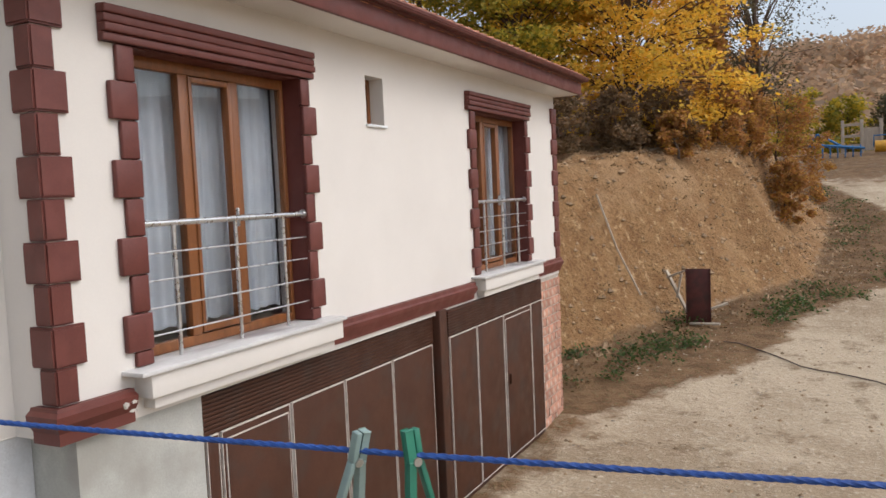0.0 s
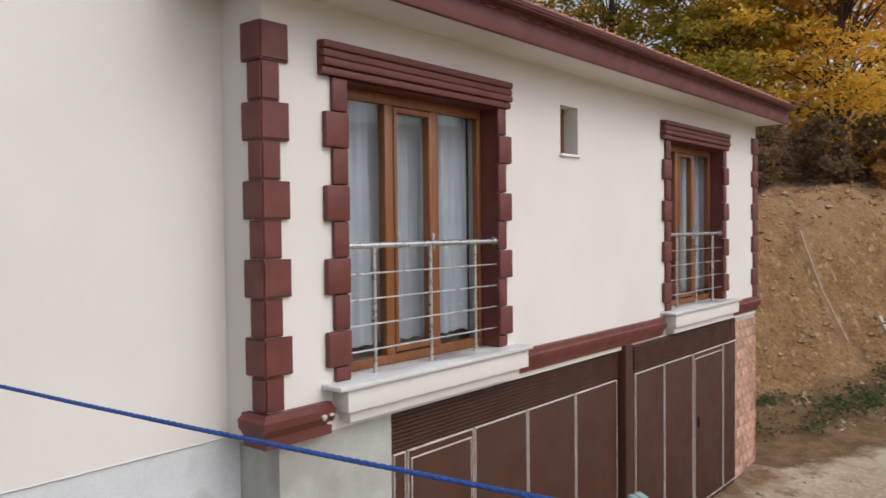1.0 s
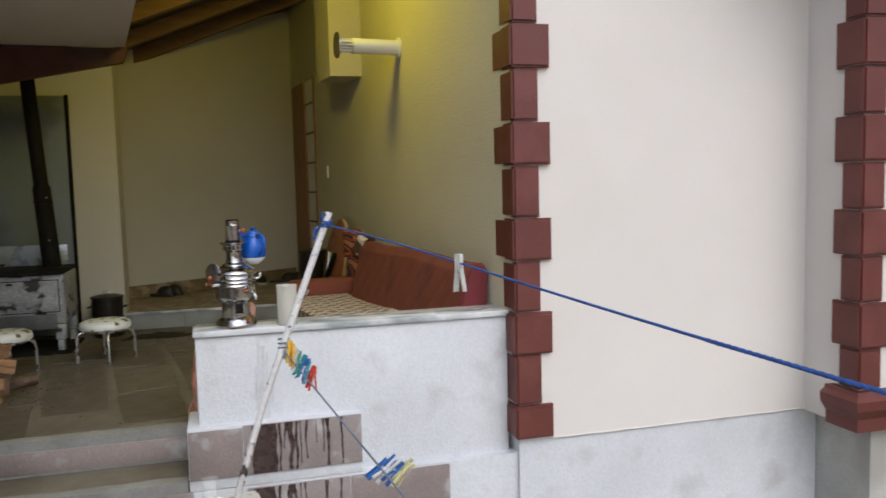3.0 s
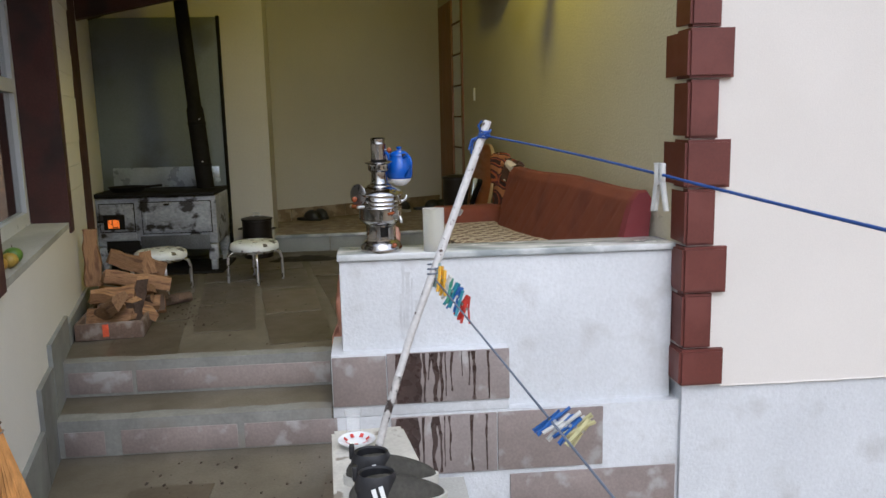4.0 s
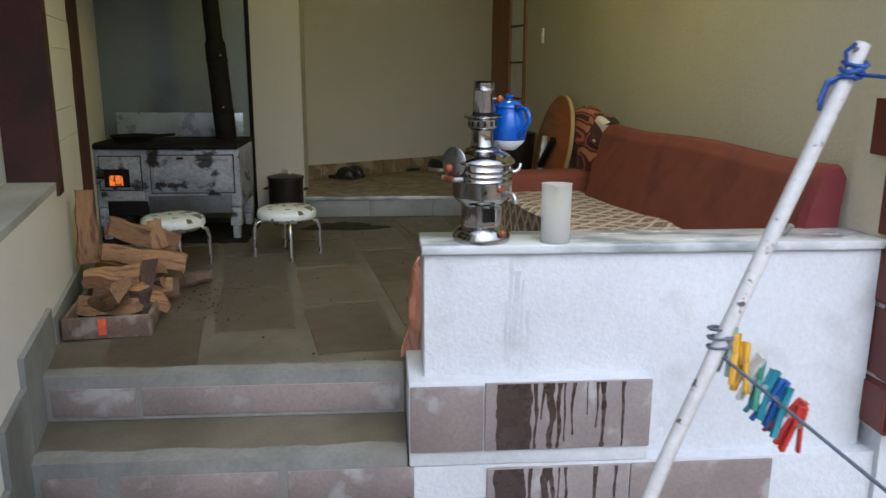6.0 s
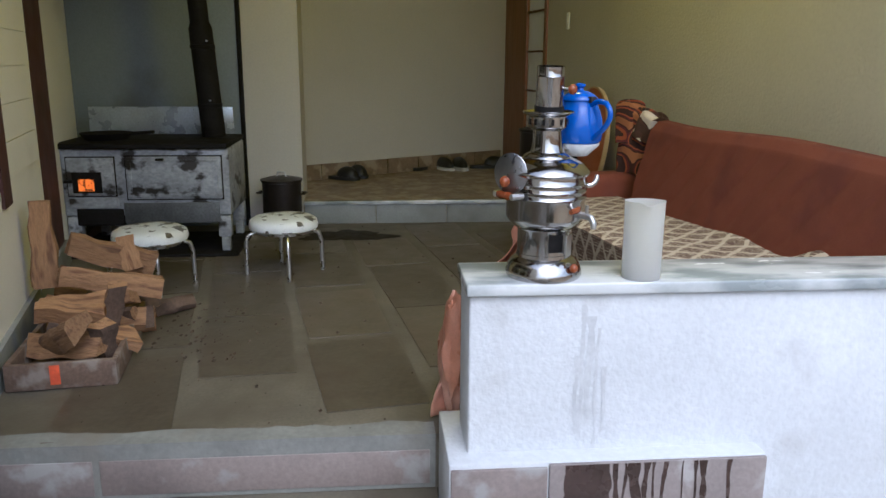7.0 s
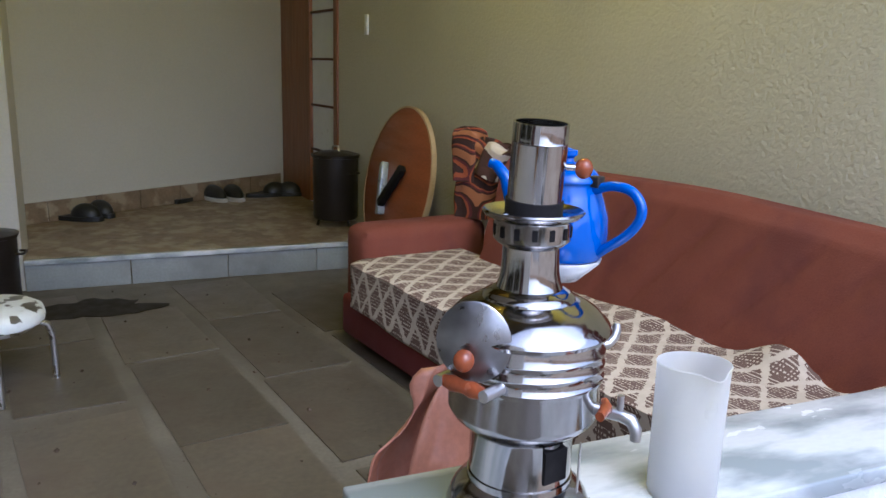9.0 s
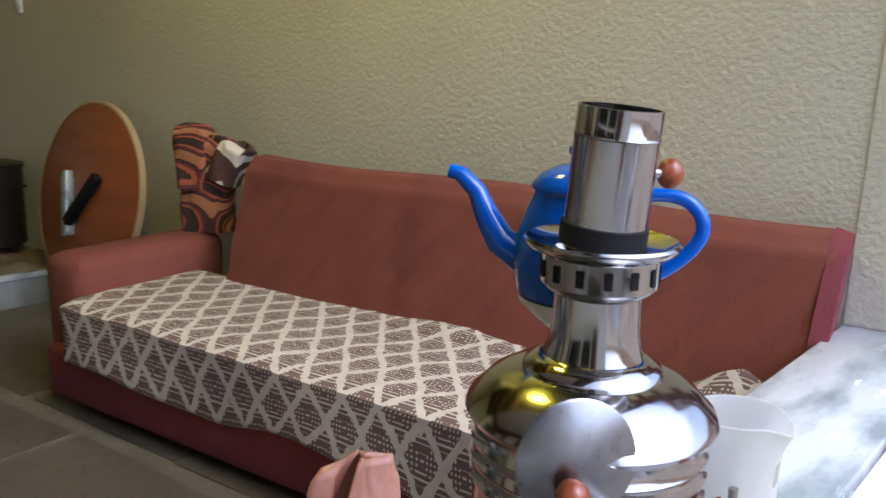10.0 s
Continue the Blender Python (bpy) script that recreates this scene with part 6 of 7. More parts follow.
def peg(loc, direction, spin, mname, label="plastic clothes peg", size=1.0):
    """Two arms meeting at a spring; direction points from the jaws to the tails."""
    p = new("clothes_peg")
    d = Vector(direction).normalized()
    q = d.to_track_quat("Z", "Y").to_matrix().to_4x4()
    p.matrix_basis = Matrix.Translation(loc) @ q @ pose(0, 0, 0, 0, 0, spin) @ Matrix.Scale(size, 4)
    for s in (-1, 1):
        bm = bmesh.new()
        box(bm, s * 0.001, s * 0.0075, -0.0045, 0.0045, -0.03, 0.0, 0.001)
        vs = box(bm, s * 0.002, s * 0.0075, -0.0045, 0.0045, 0.0, 0.046, 0.001)
        for v in bm.verts:
            if v.co.z > 0.001:
                v.co.x += s * v.co.z * 0.16
        part("arm", bm, M[mname], p)
    part("spring", tube(bmesh.new(), [(0, -0.006, 0), (0, 0.006, 0)], 0.0045, 8), M["dull_steel"], p)
    return tagged(p, label, "clothes peg", "clothes pegs")


x, y, z = rope_pt(0.757)
peg((x, y, z - 0.012), (0.05, 0.0, -1), 60, "peg_white", "weathered grey-white peg clipped on the line")
x, y, z = rope_pt(2.572)
peg((x, y, z - 0.006), (0.10, 0.02, -1), 40, "peg_green", "dark green peg clipped on the line")
x, y, z = rope_pt(2.515)
peg((x, y, z - 0.010), (-0.25, 0.0, -1), 20, "peg_grey", "faded grey-green peg clipped on the line")
random.seed(5)
for i, c in enumerate(("peg_grey", "peg_yellow", "peg_yellow", "peg_white", "peg_green", "peg_teal", "peg_blue", "peg_teal", "peg_red", "peg_red")):
    x, y, z = cord_pt(0.01 + 0.010 * i)
    peg((x, y + 0.008 + 0.006 * i, z + 0.015 - 0.008 * i), (random.uniform(-0.3, 0.3), -0.35 + random.uniform(-0.3, 0.3), -1), 90 * (i % 2) + 15 * i, c, c.replace("peg_", "") + " plastic peg bunched on the cord", 0.85)
for i, c in enumerate(("peg_blue", "peg_blue", "peg_white", "peg_white", "peg_blue", "peg_cream", "peg_cream")):
    x, y, z = cord_pt(0.985 + 0.008 * i)
    s = 1 if i % 2 else -1
    peg((x, y + 0.006 * i, z), (0.1, 0.75 * s, 0.65 * s + random.uniform(-0.2, 0.2)), 40 * i, c, c.replace("peg_", "") + " plastic peg bunched on the cord", 0.72)

# ---- broom, fruit, switch, flue ----
br = thing("straw_broom", "straw hand broom leaning against the wing's wall", "broom", (0, 0, 0))
hp = [(-2.86, -0.905, 0.40), (-2.84, -0.885, 0.30), (-2.83, -0.87, 0.24)]
part("handle", tube(bmesh.new(), hp, [0.014, 0.017, 0.022], 14), M["straw"], br)
for k in range(5):
    p = Vector(hp[0]).lerp(Vector(hp[2]), 0.35 + 0.14 * k)
    rr = 0.0185 + 0.0012 * k
    part("binding", tube(bmesh.new(), [(p.x + rr * math.cos(0.7 * j), p.y + rr * math.sin(0.7 * j), p.z + 0.0004 * j) for j in range(10)], 0.0025, 5), M["crate"], br)
bs = bmesh.new()
random.seed(9)
for k in range(260):
    a, q = random.uniform(0, 6.28), random.random() ** 0.5
    e = (-2.78 + 0.055 * q * math.cos(a) + random.uniform(-0.01, 0.01), -0.805 + 0.10 * q * math.sin(a), -0.325 + random.uniform(0, 0.05))
    s0 = (-2.83 + 0.018 * q * math.cos(a), -0.87 + 0.018 * q * math.sin(a), 0.25)
    m = tuple((s0[i] + e[i]) / 2 + (0.02 * q * (math.cos(a), math.sin(a), 0)[i]) for i in range(3))
    tube(bs, [s0, m, e], [0.0035, 0.004, 0.002], 4)
part("bristles", bs, M["straw"], br)
for nm, loc, c, r in (("green_apple", (-3.78, -1.19, WZ0 + 0.034), (0.10, 0.20, 0.03), 0.036), ("yellow_apple", (-3.69, -1.165, WZ0 + 0.030), (0.45, 0.30, 0.05), 0.032), ("yellow_apple", (-3.60, -1.165, WZ0 + 0.030), (0.45, 0.26, 0.05), 0.032)):
    mm = mat(nm + "_skin", c, 0.35, var=0.2, scale=12, bump=0.0)
    a = thing(nm, "small " + nm.replace("_", " ") + " lying on the window sill", "apple", loc)
    part("fruit", ball(r, 1, 1, 0.9), mm, a)
    part("stalk", tube(bmesh.new(), [(0, 0, r * 0.8), (0.003, 0, r * 1.15)], 0.0015, 5), M["bark"], a)
swt = thing("light_switch", "small white wall switch on the yellow wall", "switch", (-7.71, yellow_y(-7.71) - 0.001, 1.30), 6.3)
part("plate", bx(-0.02, 0.02, -0.012, 0.0, -0.055, 0.055, bevel=0.003), M["white_plain"], swt)
part("rocker", bx(-0.012, 0.012, -0.016, -0.0121, -0.02, 0.02, bevel=0.002), M["white_plain"], swt)
flue = thing("boiler_flue", "cream boiler flue pipe with a slotted end on the wall", "flue", (-5.62, yellow_y(-5.62), 2.09), 6.3)
part("pipe", tube(bmesh.new(), [(0, 0.0, 0), (0, -0.33, 0)], 0.05, 24), M["white_plain"], flue)
part("wall_ring", tube(bmesh.new(), [(0, -0.001, 0), (0, -0.012, 0)], 0.068, 24), M["white_plain"], flue)
for k in range(12):
    t = 6.2832 * k / 12
    part("slot_rib", bx(-0.004, 0.004, -0.42, -0.331, 0.034, 0.046), M["white_plain"], flue).matrix_basis = pose(0, 0, 0, 0, math.degrees(t), 0)
part("end_core", tube(bmesh.new(), [(0, -0.331, 0), (0, -0.425, 0)], 0.028, 16), M["dull_steel"], flue)
part("end_disc", tube(bmesh.new(), [(0, -0.426, 0), (0, -0.436, 0)], 0.085, 24), M["dull_steel"], flue, "grey end disc")
bxs = bmesh.new()
prism(bxs, [(-6.52, yellow_y(-6.52)), (-6.95, yellow_y(-6.95)), (-6.95, yellow_y(-6.95) - 0.25), (-6.52, yellow_y(-6.52) - 0.25)], 2.02, 3.0)
solid("boxed_duct", bxs, M["yellow"], "rendered boxing hanging on the yellow wall", "boxing")
lampo = thing("ceiling_bulb", "round glass globe lamp hanging under the porch roof", "lamp", (-5.30, 0.50, 2.68))
em = bpy.data.materials.new("lit_bulb_glass")
em.use_nodes = True
em.node_tree.nodes["Principled BSDF"].inputs["Emission Color"].default_value = (1.0, 0.8, 0.25, 1)
em.node_tree.nodes["Principled BSDF"].inputs["Emission Strength"].default_value = 3.0
gb = part("globe", ball(0.11, 1, 1, 1.0), em, lampo)
gb.visible_shadow = False
part("socket", tube(bmesh.new(), [(0, 0, 0.105), (0, 0, 0.15)], 0.02, 12), M["white_plain"], lampo)
part("wire", tube(bmesh.new(), [(0, 0, 0.15), (0, 0, 0.24)], 0.003, 6), M["soot"], lampo)

# puddle on the floor
pd = bmesh.new()
random.seed(11)
ring = [(-6.90 + (0.13 + 0.035 * math.sin(3 * t) + random.uniform(-0.02, 0.02)) * math.sin(t), -0.33 + (0.27 + 0.05 * math.sin(5 * t + 1) + random.uniform(-0.03, 0.03)) * math.cos(t)) for t in [6.2832 * k / 36 for k in range(36)]]
prism(pd, ring[::-1], 0.0045, 0.0065)
solid("wet_patch", pd, M["wet"], "dark wet patch on the stone floor", "stain")

# ---- trees, shrubs and weeds ----
def leaf_mat(name, a, b_, c_):
    """Foliage: three leaf colours picked leaf by leaf, a little light coming through."""
    m = bpy.data.materials.new(name)
    m.use_nodes = True
    n, l = m.node_tree.nodes, m.node_tree.links
    b = n["Principled BSDF"]
    g = n.new("ShaderNodeNewGeometry")
    r = n.new("ShaderNodeValToRGB")
    e = r.color_ramp.elements
    e[0].color, e[1].color = (*a, 1), (*c_, 1)
    k = e.new(0.5)
    k.color = (*b_, 1)
    l.new(g.outputs["Random Per Island"], r.inputs["Fac"])
    l.new(r.outputs[0], b.inputs["Base Color"])
    b.inputs["Roughness"].default_value = 0.6
    tr = n.new("ShaderNodeBsdfTranslucent")
    mx = n.new("ShaderNodeMixShader")
    mx.inputs[0].default_value = 0.5
    l.new(r.outputs[0], tr.inputs["Color"])
    l.new(b.outputs[0], mx.inputs[1])
    l.new(tr.outputs[0], mx.inputs[2])
    l.new(mx.outputs[0], n["Material Output"].inputs["Surface"])
    return m


M["leaf_yellow"] = leaf_mat("yellow_autumn_leaves", (0.84, 0.46, 0.035), (0.92, 0.62, 0.09), (0.68, 0.48, 0.06))
M["leaf_green"] = leaf_mat("yellowing_green_leaves", (0.16, 0.17, 0.018), (0.38, 0.31, 0.03), (0.60, 0.40, 0.035))
M["leaf_rust"] = leaf_mat("rusty_dry_leaves", (0.44, 0.19, 0.05), (0.30, 0.15, 0.05), (0.56, 0.32, 0.06))
M["leaf_olive"] = leaf_mat("sparse_olive_leaves", (0.10, 0.09, 0.045), (0.15, 0.12, 0.06), (0.065, 0.06, 0.03))
M["leaf_weed"] = leaf_mat("green_weed_leaves", (0.05, 0.09, 0.02), (0.09, 0.14, 0.035), (0.05, 0.065, 0.025))
M["leaf_dead"] = leaf_mat("dead_bramble_leaves", (0.19, 0.115, 0.055), (0.26, 0.16, 0.08), (0.12, 0.085, 0.045))


def leaves_mesh(name, centres, spread, per, size, material, seed, droop=0.3):
    rng = np.random.default_rng(seed)
    c = np.repeat(np.array(centres), per, axis=0)
    s = np.repeat(np.array(spread), per, axis=0)
    p = c + rng.normal(0, 1, c.shape) * s * 0.5
    k = len(p)
    a = rng.normal(0, 1, (k, 3))
    a[:, 2] *= 0.5
    a /= np.linalg.norm(a, axis=1)[:, None]
    b = np.cross(a, rng.normal(0, 1, (k, 3)))
    b /= np.linalg.norm(b, axis=1)[:, None]
    w = size * rng.uniform(0.6, 1.3, (k, 1))
    a, b = a * w, b * w * 0.55
    v = np.stack([p - a, p + b - a * 0.1, p + a, p - b - a * 0.1], axis=1).reshape(-1, 3)
    me = bpy.data.meshes.new(name)
    me.from_pydata(v.tolist(), [], np.arange(4 * k).reshape(-1, 4).tolist())
    me.materials.append(material)
    return me


def tree(label, base, height, radius, low, material, clusters, per, leaf, seed, flat=0.35, trunk_r=0.13, lean=(0, 0), name="tree"):
    """Tapered trunk, forking limbs, and a crown of leaf sprays with gaps between them."""
    rng = random.Random(seed)
    t = thing(name, label, "tree" if name == "tree" else "shrub", base, 0, "trees on the bank" if name == "tree" else "shrubs on the bank")
    tk = bmesh.new()
    n = 8
    axis_ = [Vector((lean[0] * k / n + 0.06 * math.sin(k * 1.3 + seed), lean[1] * k / n + 0.06 * math.cos(k * 1.7 + seed), height * 0.92 * k / n)) for k in range(n + 1)]
    axis_[0].z = -0.5
    tube(tk, axis_, [trunk_r * (1 - 0.9 * k / n) + 0.008 for k in range(n + 1)], 9)
    part("trunk", tk, M["bark"], t)
    centres, spread = [], []
    lb = bmesh.new()
    for i in range(clusters):
        h = low + (1 - low) * (i + rng.random()) / clusters
        env = radius * (math.sin(min(1.0, (h - low) / (1 - low) * 1.25 + 0.16) * math.pi * 0.85) ** 0.7 + 0.08)
        az = rng.uniform(0, 6.2832)
        rr = env * (0.35 + 0.65 * rng.random() ** 0.6) * (0.8 + 0.35 * math.sin(az * 3 + seed))
        p = Vector((rr * math.cos(az), rr * math.sin(az), h * height - 0.12 * rr)) + Vector((lean[0] * h, lean[1] * h, 0))
        centres.append(tuple(p))
        s = rng.uniform(0.65, 1.25) * radius * 0.22
        spread.append((s, s, s * flat))
        if i % 2 == 0:
            k = max(0, min(n, int((h * 0.75) * n)))
            st_ = axis_[k] * 1.0
            mid_ = st_.lerp(p, 0.5) + Vector((0, 0, 0.12 * radius))
            tube(lb, [st_, mid_, p, p + (p - mid_) * 0.35], [trunk_r * 0.28, trunk_r * 0.16, 0.012, 0.004], 5)
    part("branchwork", lb, M["bark"], t)
    cr = new("crown", leaves_mesh("crown", centres, spread, per, leaf, material, seed))
    cr.parent = t
    return t


def on_land(x, y):
    return (x, y, land_z(x, y))


tree("broad yellow-leaved autumn tree on top of the bank", on_land(-4.9, 23.2), 8.4, 3.3, 0.05, M["leaf_yellow"], 330, 130, 0.070, 3, 0.34)
tree("golden autumn tree behind the house roof", on_land(-8.2, 26.0), 10.5, 3.2, 0.25, M["leaf_yellow"], 230, 130, 0.075, 8, 0.4)
tree("yellowing green tree behind the house", on_land(-8.0, 22.5), 8.0, 2.6, 0.15, M["leaf_green"], 230, 140, 0.072, 5, 0.45)
tree("tall green and yellow tree behind the house", on_land(-13.0, 26.0), 12.0, 3.8, 0.25, M["leaf_green"], 150, 100, 0.10, 6, 0.4)
tree("golden tree standing behind the house", on_land(-17.5, 27.0), 12.5, 4.0, 0.2, M["leaf_yellow"], 150, 100, 0.10, 7, 0.4)
tree("tall thinly leaved dark tree on the bank", on_land(-1.9, 28.6), 9.4, 2.3, 0.10, M["leaf_olive"], 210, 48, 0.052, 12, 0.9, 0.12)
tree("thin dark tree with few leaves", on_land(-3.2, 31.0), 9.5, 2.2, 0.25, M["leaf_olive"], 110, 30, 0.055, 13, 0.9, 0.10)
tree("rusty orange young tree on the bank", on_land(-3.2, 25.8), 5.0, 1.7, 0.1, M["leaf_rust"], 90, 110, 0.07, 14, 0.6, 0.07)
for i, (x, y, h, r, mt) in enumerate(((-2.5, 23.4, 2.1, 1.3, "leaf_rust"), (-1.9, 25.0, 2.2, 1.2, "leaf_rust"), (-1.2, 26.6, 2.9, 1.7, "leaf_rust"), (-0.9, 25.4, 1.8, 1.1, "leaf_rust"), (-3.6, 21.6, 1.5, 1.1, "leaf_dead"), (-4.6, 20.2, 1.5, 1.2, "leaf_dead"), (-5.8, 19.2, 1.6, 1.2, "leaf_dead"), (-7.0, 18.6, 1.6, 1.3, "leaf_dead"), (-3.2, 20.8, 1.1, 0.8, "leaf_rust"), (-2.9, 24.6, 1.6, 1.2, "leaf_dead"), (-6.4, 18.0, 0.9, 0.6, "leaf_yellow"))):
    tree({"leaf_rust": "rusty brown shrub overhanging the clay bank", "leaf_dead": "dry bramble shrub on the bank's edge", "leaf_yellow": "small yellow bush on the clay bank"}[mt], on_land(x, y), h, r * 0.85, 0.02, M[mt], 46, 110, 0.055, 30 + i, 0.7, 0.03, name="shrub")
for i, (x, y, h, r) in enumerate(((1.2, 62.0, 4.0, 2.6), (4.5, 64.0, 4.5, 3.0), (-2.5, 60.0, 4.5, 2.8), (8.0, 60.0, 4.0, 2.5))):
    tree("green and brown tree across the field", on_land(x, y), h, r, 0.05, M["leaf_olive"] if i % 2 else M["leaf_green"], 60, 60, 0.16, 50 + i, 0.6, 0.1)

# weeds and grass at the bank's foot
rng = np.random.default_rng(21)
cs_, sp_ = [], []
for k in range(420):
    y = rng.uniform(13.2, 20.5)
    x = bank_foot(y) + rng.uniform(-0.2, 2.2) * (1 - 0.3 * rng.random())
    if noise.noise((x * 0.9, y * 0.9, 2.0)) > 0.06:
        cs_.append((x, y, land_z(x, y) + 0.07))
        sp_.append((0.22, 0.22, 0.12))
for k in range(170):  # greener verge along the track
    y = rng.uniform(19.5, 36)
    x = bank_foot(y) + rng.uniform(0.1, 1.9)
    if noise.noise((x * 0.8, y * 0.6, 5.0)) > -0.05:
        cs_.append((x, y, land_z(x, y) + 0.05))
        sp_.append((0.42, 0.42, 0.08))
wd = new("weeds", leaves_mesh("weeds", cs_, sp_, 15, 0.042, M["leaf_weed"], 4))
tagged(wd, "green weeds growing along the foot of the bank", "weeds", "", "stuff")
cs_, sp_ = [], []
for k in range(700):
    y = rng.uniform(12.8, 34)
    x = bank_foot(y) - rng.uniform(-1.8, 3.6)
    cs_.append((x, y, land_z(x, y) + 0.03))
    sp_.append((0.35, 0.35, 0.06))
lt = new("leaf_litter", leaves_mesh("leaf_litter", cs_, sp_, 16, 0.035, M["leaf_dead"], 6))
tagged(lt, "dry leaves and stalks scattered on bank and verge", "leaf litter", "", "stuff")
# clods and stones on bank and track
st_c, st_f = [], []
for k in range(3000):
    if k < 2200:
        y = rng.uniform(13.0, 30)
        x = bank_foot(y) - rng.uniform(-0.6, 3.0)
        r = 0.015 + 0.08 * rng.random() ** 4
    else:
        y = rng.uniform(9.5, 30)
        x = rng.uniform(-3.3, 3.0)
        r = 0.012 + 0.035 * rng.random() ** 3
    z = land_z(x, y)
    o = len(st_c)
    for dx, dy, dz in ((1, 0, 0), (-1, 0.2, 0), (0.1, 1, 0.1), (0, -1, 0), (0.1, 0, 0.8), (0, 0, -0.6)):
        st_c.append((x + dx * r * rng.uniform(0.7, 1.2), y + dy * r * rng.uniform(0.7, 1.2), z + dz * r))
    st_f += [(o + a, o + b, o + c) for a, b, c in ((0, 2, 4), (2, 1, 4), (1, 3, 4), (3, 0, 4), (2, 0, 5), (1, 2, 5), (3, 1, 5), (0, 3, 5))]
sm = bpy.data.meshes.new("stones")
sm.from_pydata(st_c, [], st_f)
sm.materials.append(mat("clay_clod", (0.29, 0.20, 0.12), 0.95, var=0.15, island=0.35, bump=0.3))
tagged(new("stones", sm), "clods and small stones on bank and track", "stones", "", "stuff")
# pale gravel on the track
gr_c, gr_f = [], []
for k in range(3600):
    y = 9.0 + 17 * rng.random() ** 1.3
    x = rng.uniform(-3.3, 3.4)
    if noise.noise((x * 0.7, y * 0.5, 11.0)) < -0.02:
        continue
    r = 0.008 + 0.026 * rng.random() ** 3
    z = land_z(x, y)
    o = len(gr_c)
    for dx, dy, dz in ((1, 0.2, 0), (-0.5, 0.9, 0), (-0.6, -0.8, 0), (0.1, 0, 0.7)):
        gr_c.append((x + dx * r * rng.uniform(0.7, 1.3), y + dy * r * rng.uniform(0.7, 1.3), z + dz * r))
    gr_f += [(o, o + 1, o + 3), (o + 1, o + 2, o + 3), (o + 2, o, o + 3)]
gm = bpy.data.meshes.new("gravel")
gm.from_pydata(gr_c, [], gr_f)
gm.materials.append(mat("pale_gravel", (0.46, 0.39, 0.30), 0.95, var=0.15, island=0.5, bump=0.2))
tagged(new("gravel", gm), "pale gravel and grit strewn over the dirt track", "gravel", "", "stuff")
# distant woods, leaf colours lightened and greyed to carry the haze
cs_, sp_ = [], []
for k in range(2600):
    a, r = rng.uniform(-0.5, 0.45), rng.uniform(75, 260)
    x, y = r * math.sin(a), r * math.cos(a)
    cs_.append((x, y, far_z(x, y) + 1.4))
    sp_.append((2.4, 2.4, 2.2))
fw = new("far_woods", leaves_mesh("far_woods", cs_, sp_, 26, 0.75, leaf_mat("haze_lightened_woods", (0.52, 0.33, 0.20), (0.38, 0.28, 0.19), (0.58, 0.38, 0.22)), 9))
tagged(fw, "brown and orange autumn woods on the far hillside, haze mixed into their colour", "woods", "", "stuff")

# ---- things on the track and field ----
M["rust_sheet"] = mat("rusty_dark_red_sheet", (0.085, 0.022, 0.018), 0.6, 0.2, var=0.25, scale=5, bump=0.2, tint=(0.05, 0.02, 0.016), tint_scale=4)
M["grey_plank"] = mat("weathered_plank", (0.40, 0.34, 0.27), 0.85, var=0.2, scale=4, bump=0.3, stretch=(8, 8, 0.6))
M["farm_blue"] = mat("blue_farm_paint", (0.02, 0.14, 0.34), 0.5, var=0.15, scale=6)
gz = land_z(-2.24, 17.45)
rs = thing("metal_sheet", "dark red rusty metal sheet propped upright at the bank", "metal sheet", (-2.24, 17.45, gz - 0.04), 4)
part("sheet", bx(-0.25, 0.25, -0.02, 0.0, 0.0, 1.22, bevel=0.003), M["rust_sheet"], rs)
part("folded_edge", bx(-0.25, -0.235, -0.06, -0.021, 0.0, 1.22), M["rust_sheet"], rs)
part("folded_edge", bx(0.235, 0.25, -0.06, -0.021, 0.0, 1.22), M["rust_sheet"], rs)
for a, b in (((-0.70, 0.22, 1.12), (-0.20, 0.06, 0.16)), ((-0.66, 0.10, 0.98), (-0.20, 0.08, 1.16)), ((-0.36, 0.12, 1.06), (-0.46, 0.12, 0.55)), ((0.2, 0.2, 0.30), (0.55, 0.3, 0.42)), ((-0.15, -0.2, 0.04), (0.45, -0.25, 0.06))):
    pl = bmesh.new()
    a_, b_ = Vector(a), Vector(b)
    L_ = (b_ - a_).length
    box(pl, -0.05, 0.05, -0.02, 0.02, -L_ / 2, L_ / 2, 0.004)
    q = (b_ - a_).to_track_quat("Z", "Y").to_matrix().to_4x4()
    ob = solid("plank", pl, M["grey_plank"], "weathered grey plank lying against the bank", "plank", kind="", group="loose planks")
    ob.matrix_basis = Matrix.Translation((a_ + b_) / 2 + Vector((-2.24, 17.45, gz))) @ q
rod = bmesh.new()
pr = [(-4.35, 17.6), (-3.9, 17.5), (-3.4, 17.45)]
tube(rod, [(x, y - 0.2, land_z(x, y) + 0.10) for x, y in pr], 0.022, 6)
solid("stick", rod, M["grey_plank"], "long pale stick lying on the clay bank", "stick", kind="")
hs = bmesh.new()
tube(hs, [(-1.6 + 0.28 * k, 16.2 - 0.22 * k + 0.15 * math.sin(k * 0.9), land_z(-1.6 + 0.28 * k, 16.2 - 0.22 * k + 0.15 * math.sin(k * 0.9)) + 0.025) for k in range(16)], 0.011, 6)
solid("hose", hs, mat("dark_hose_rubber", (0.09, 0.06, 0.045), 0.7), "dark hose lying across the dirt track", "hose", kind="")

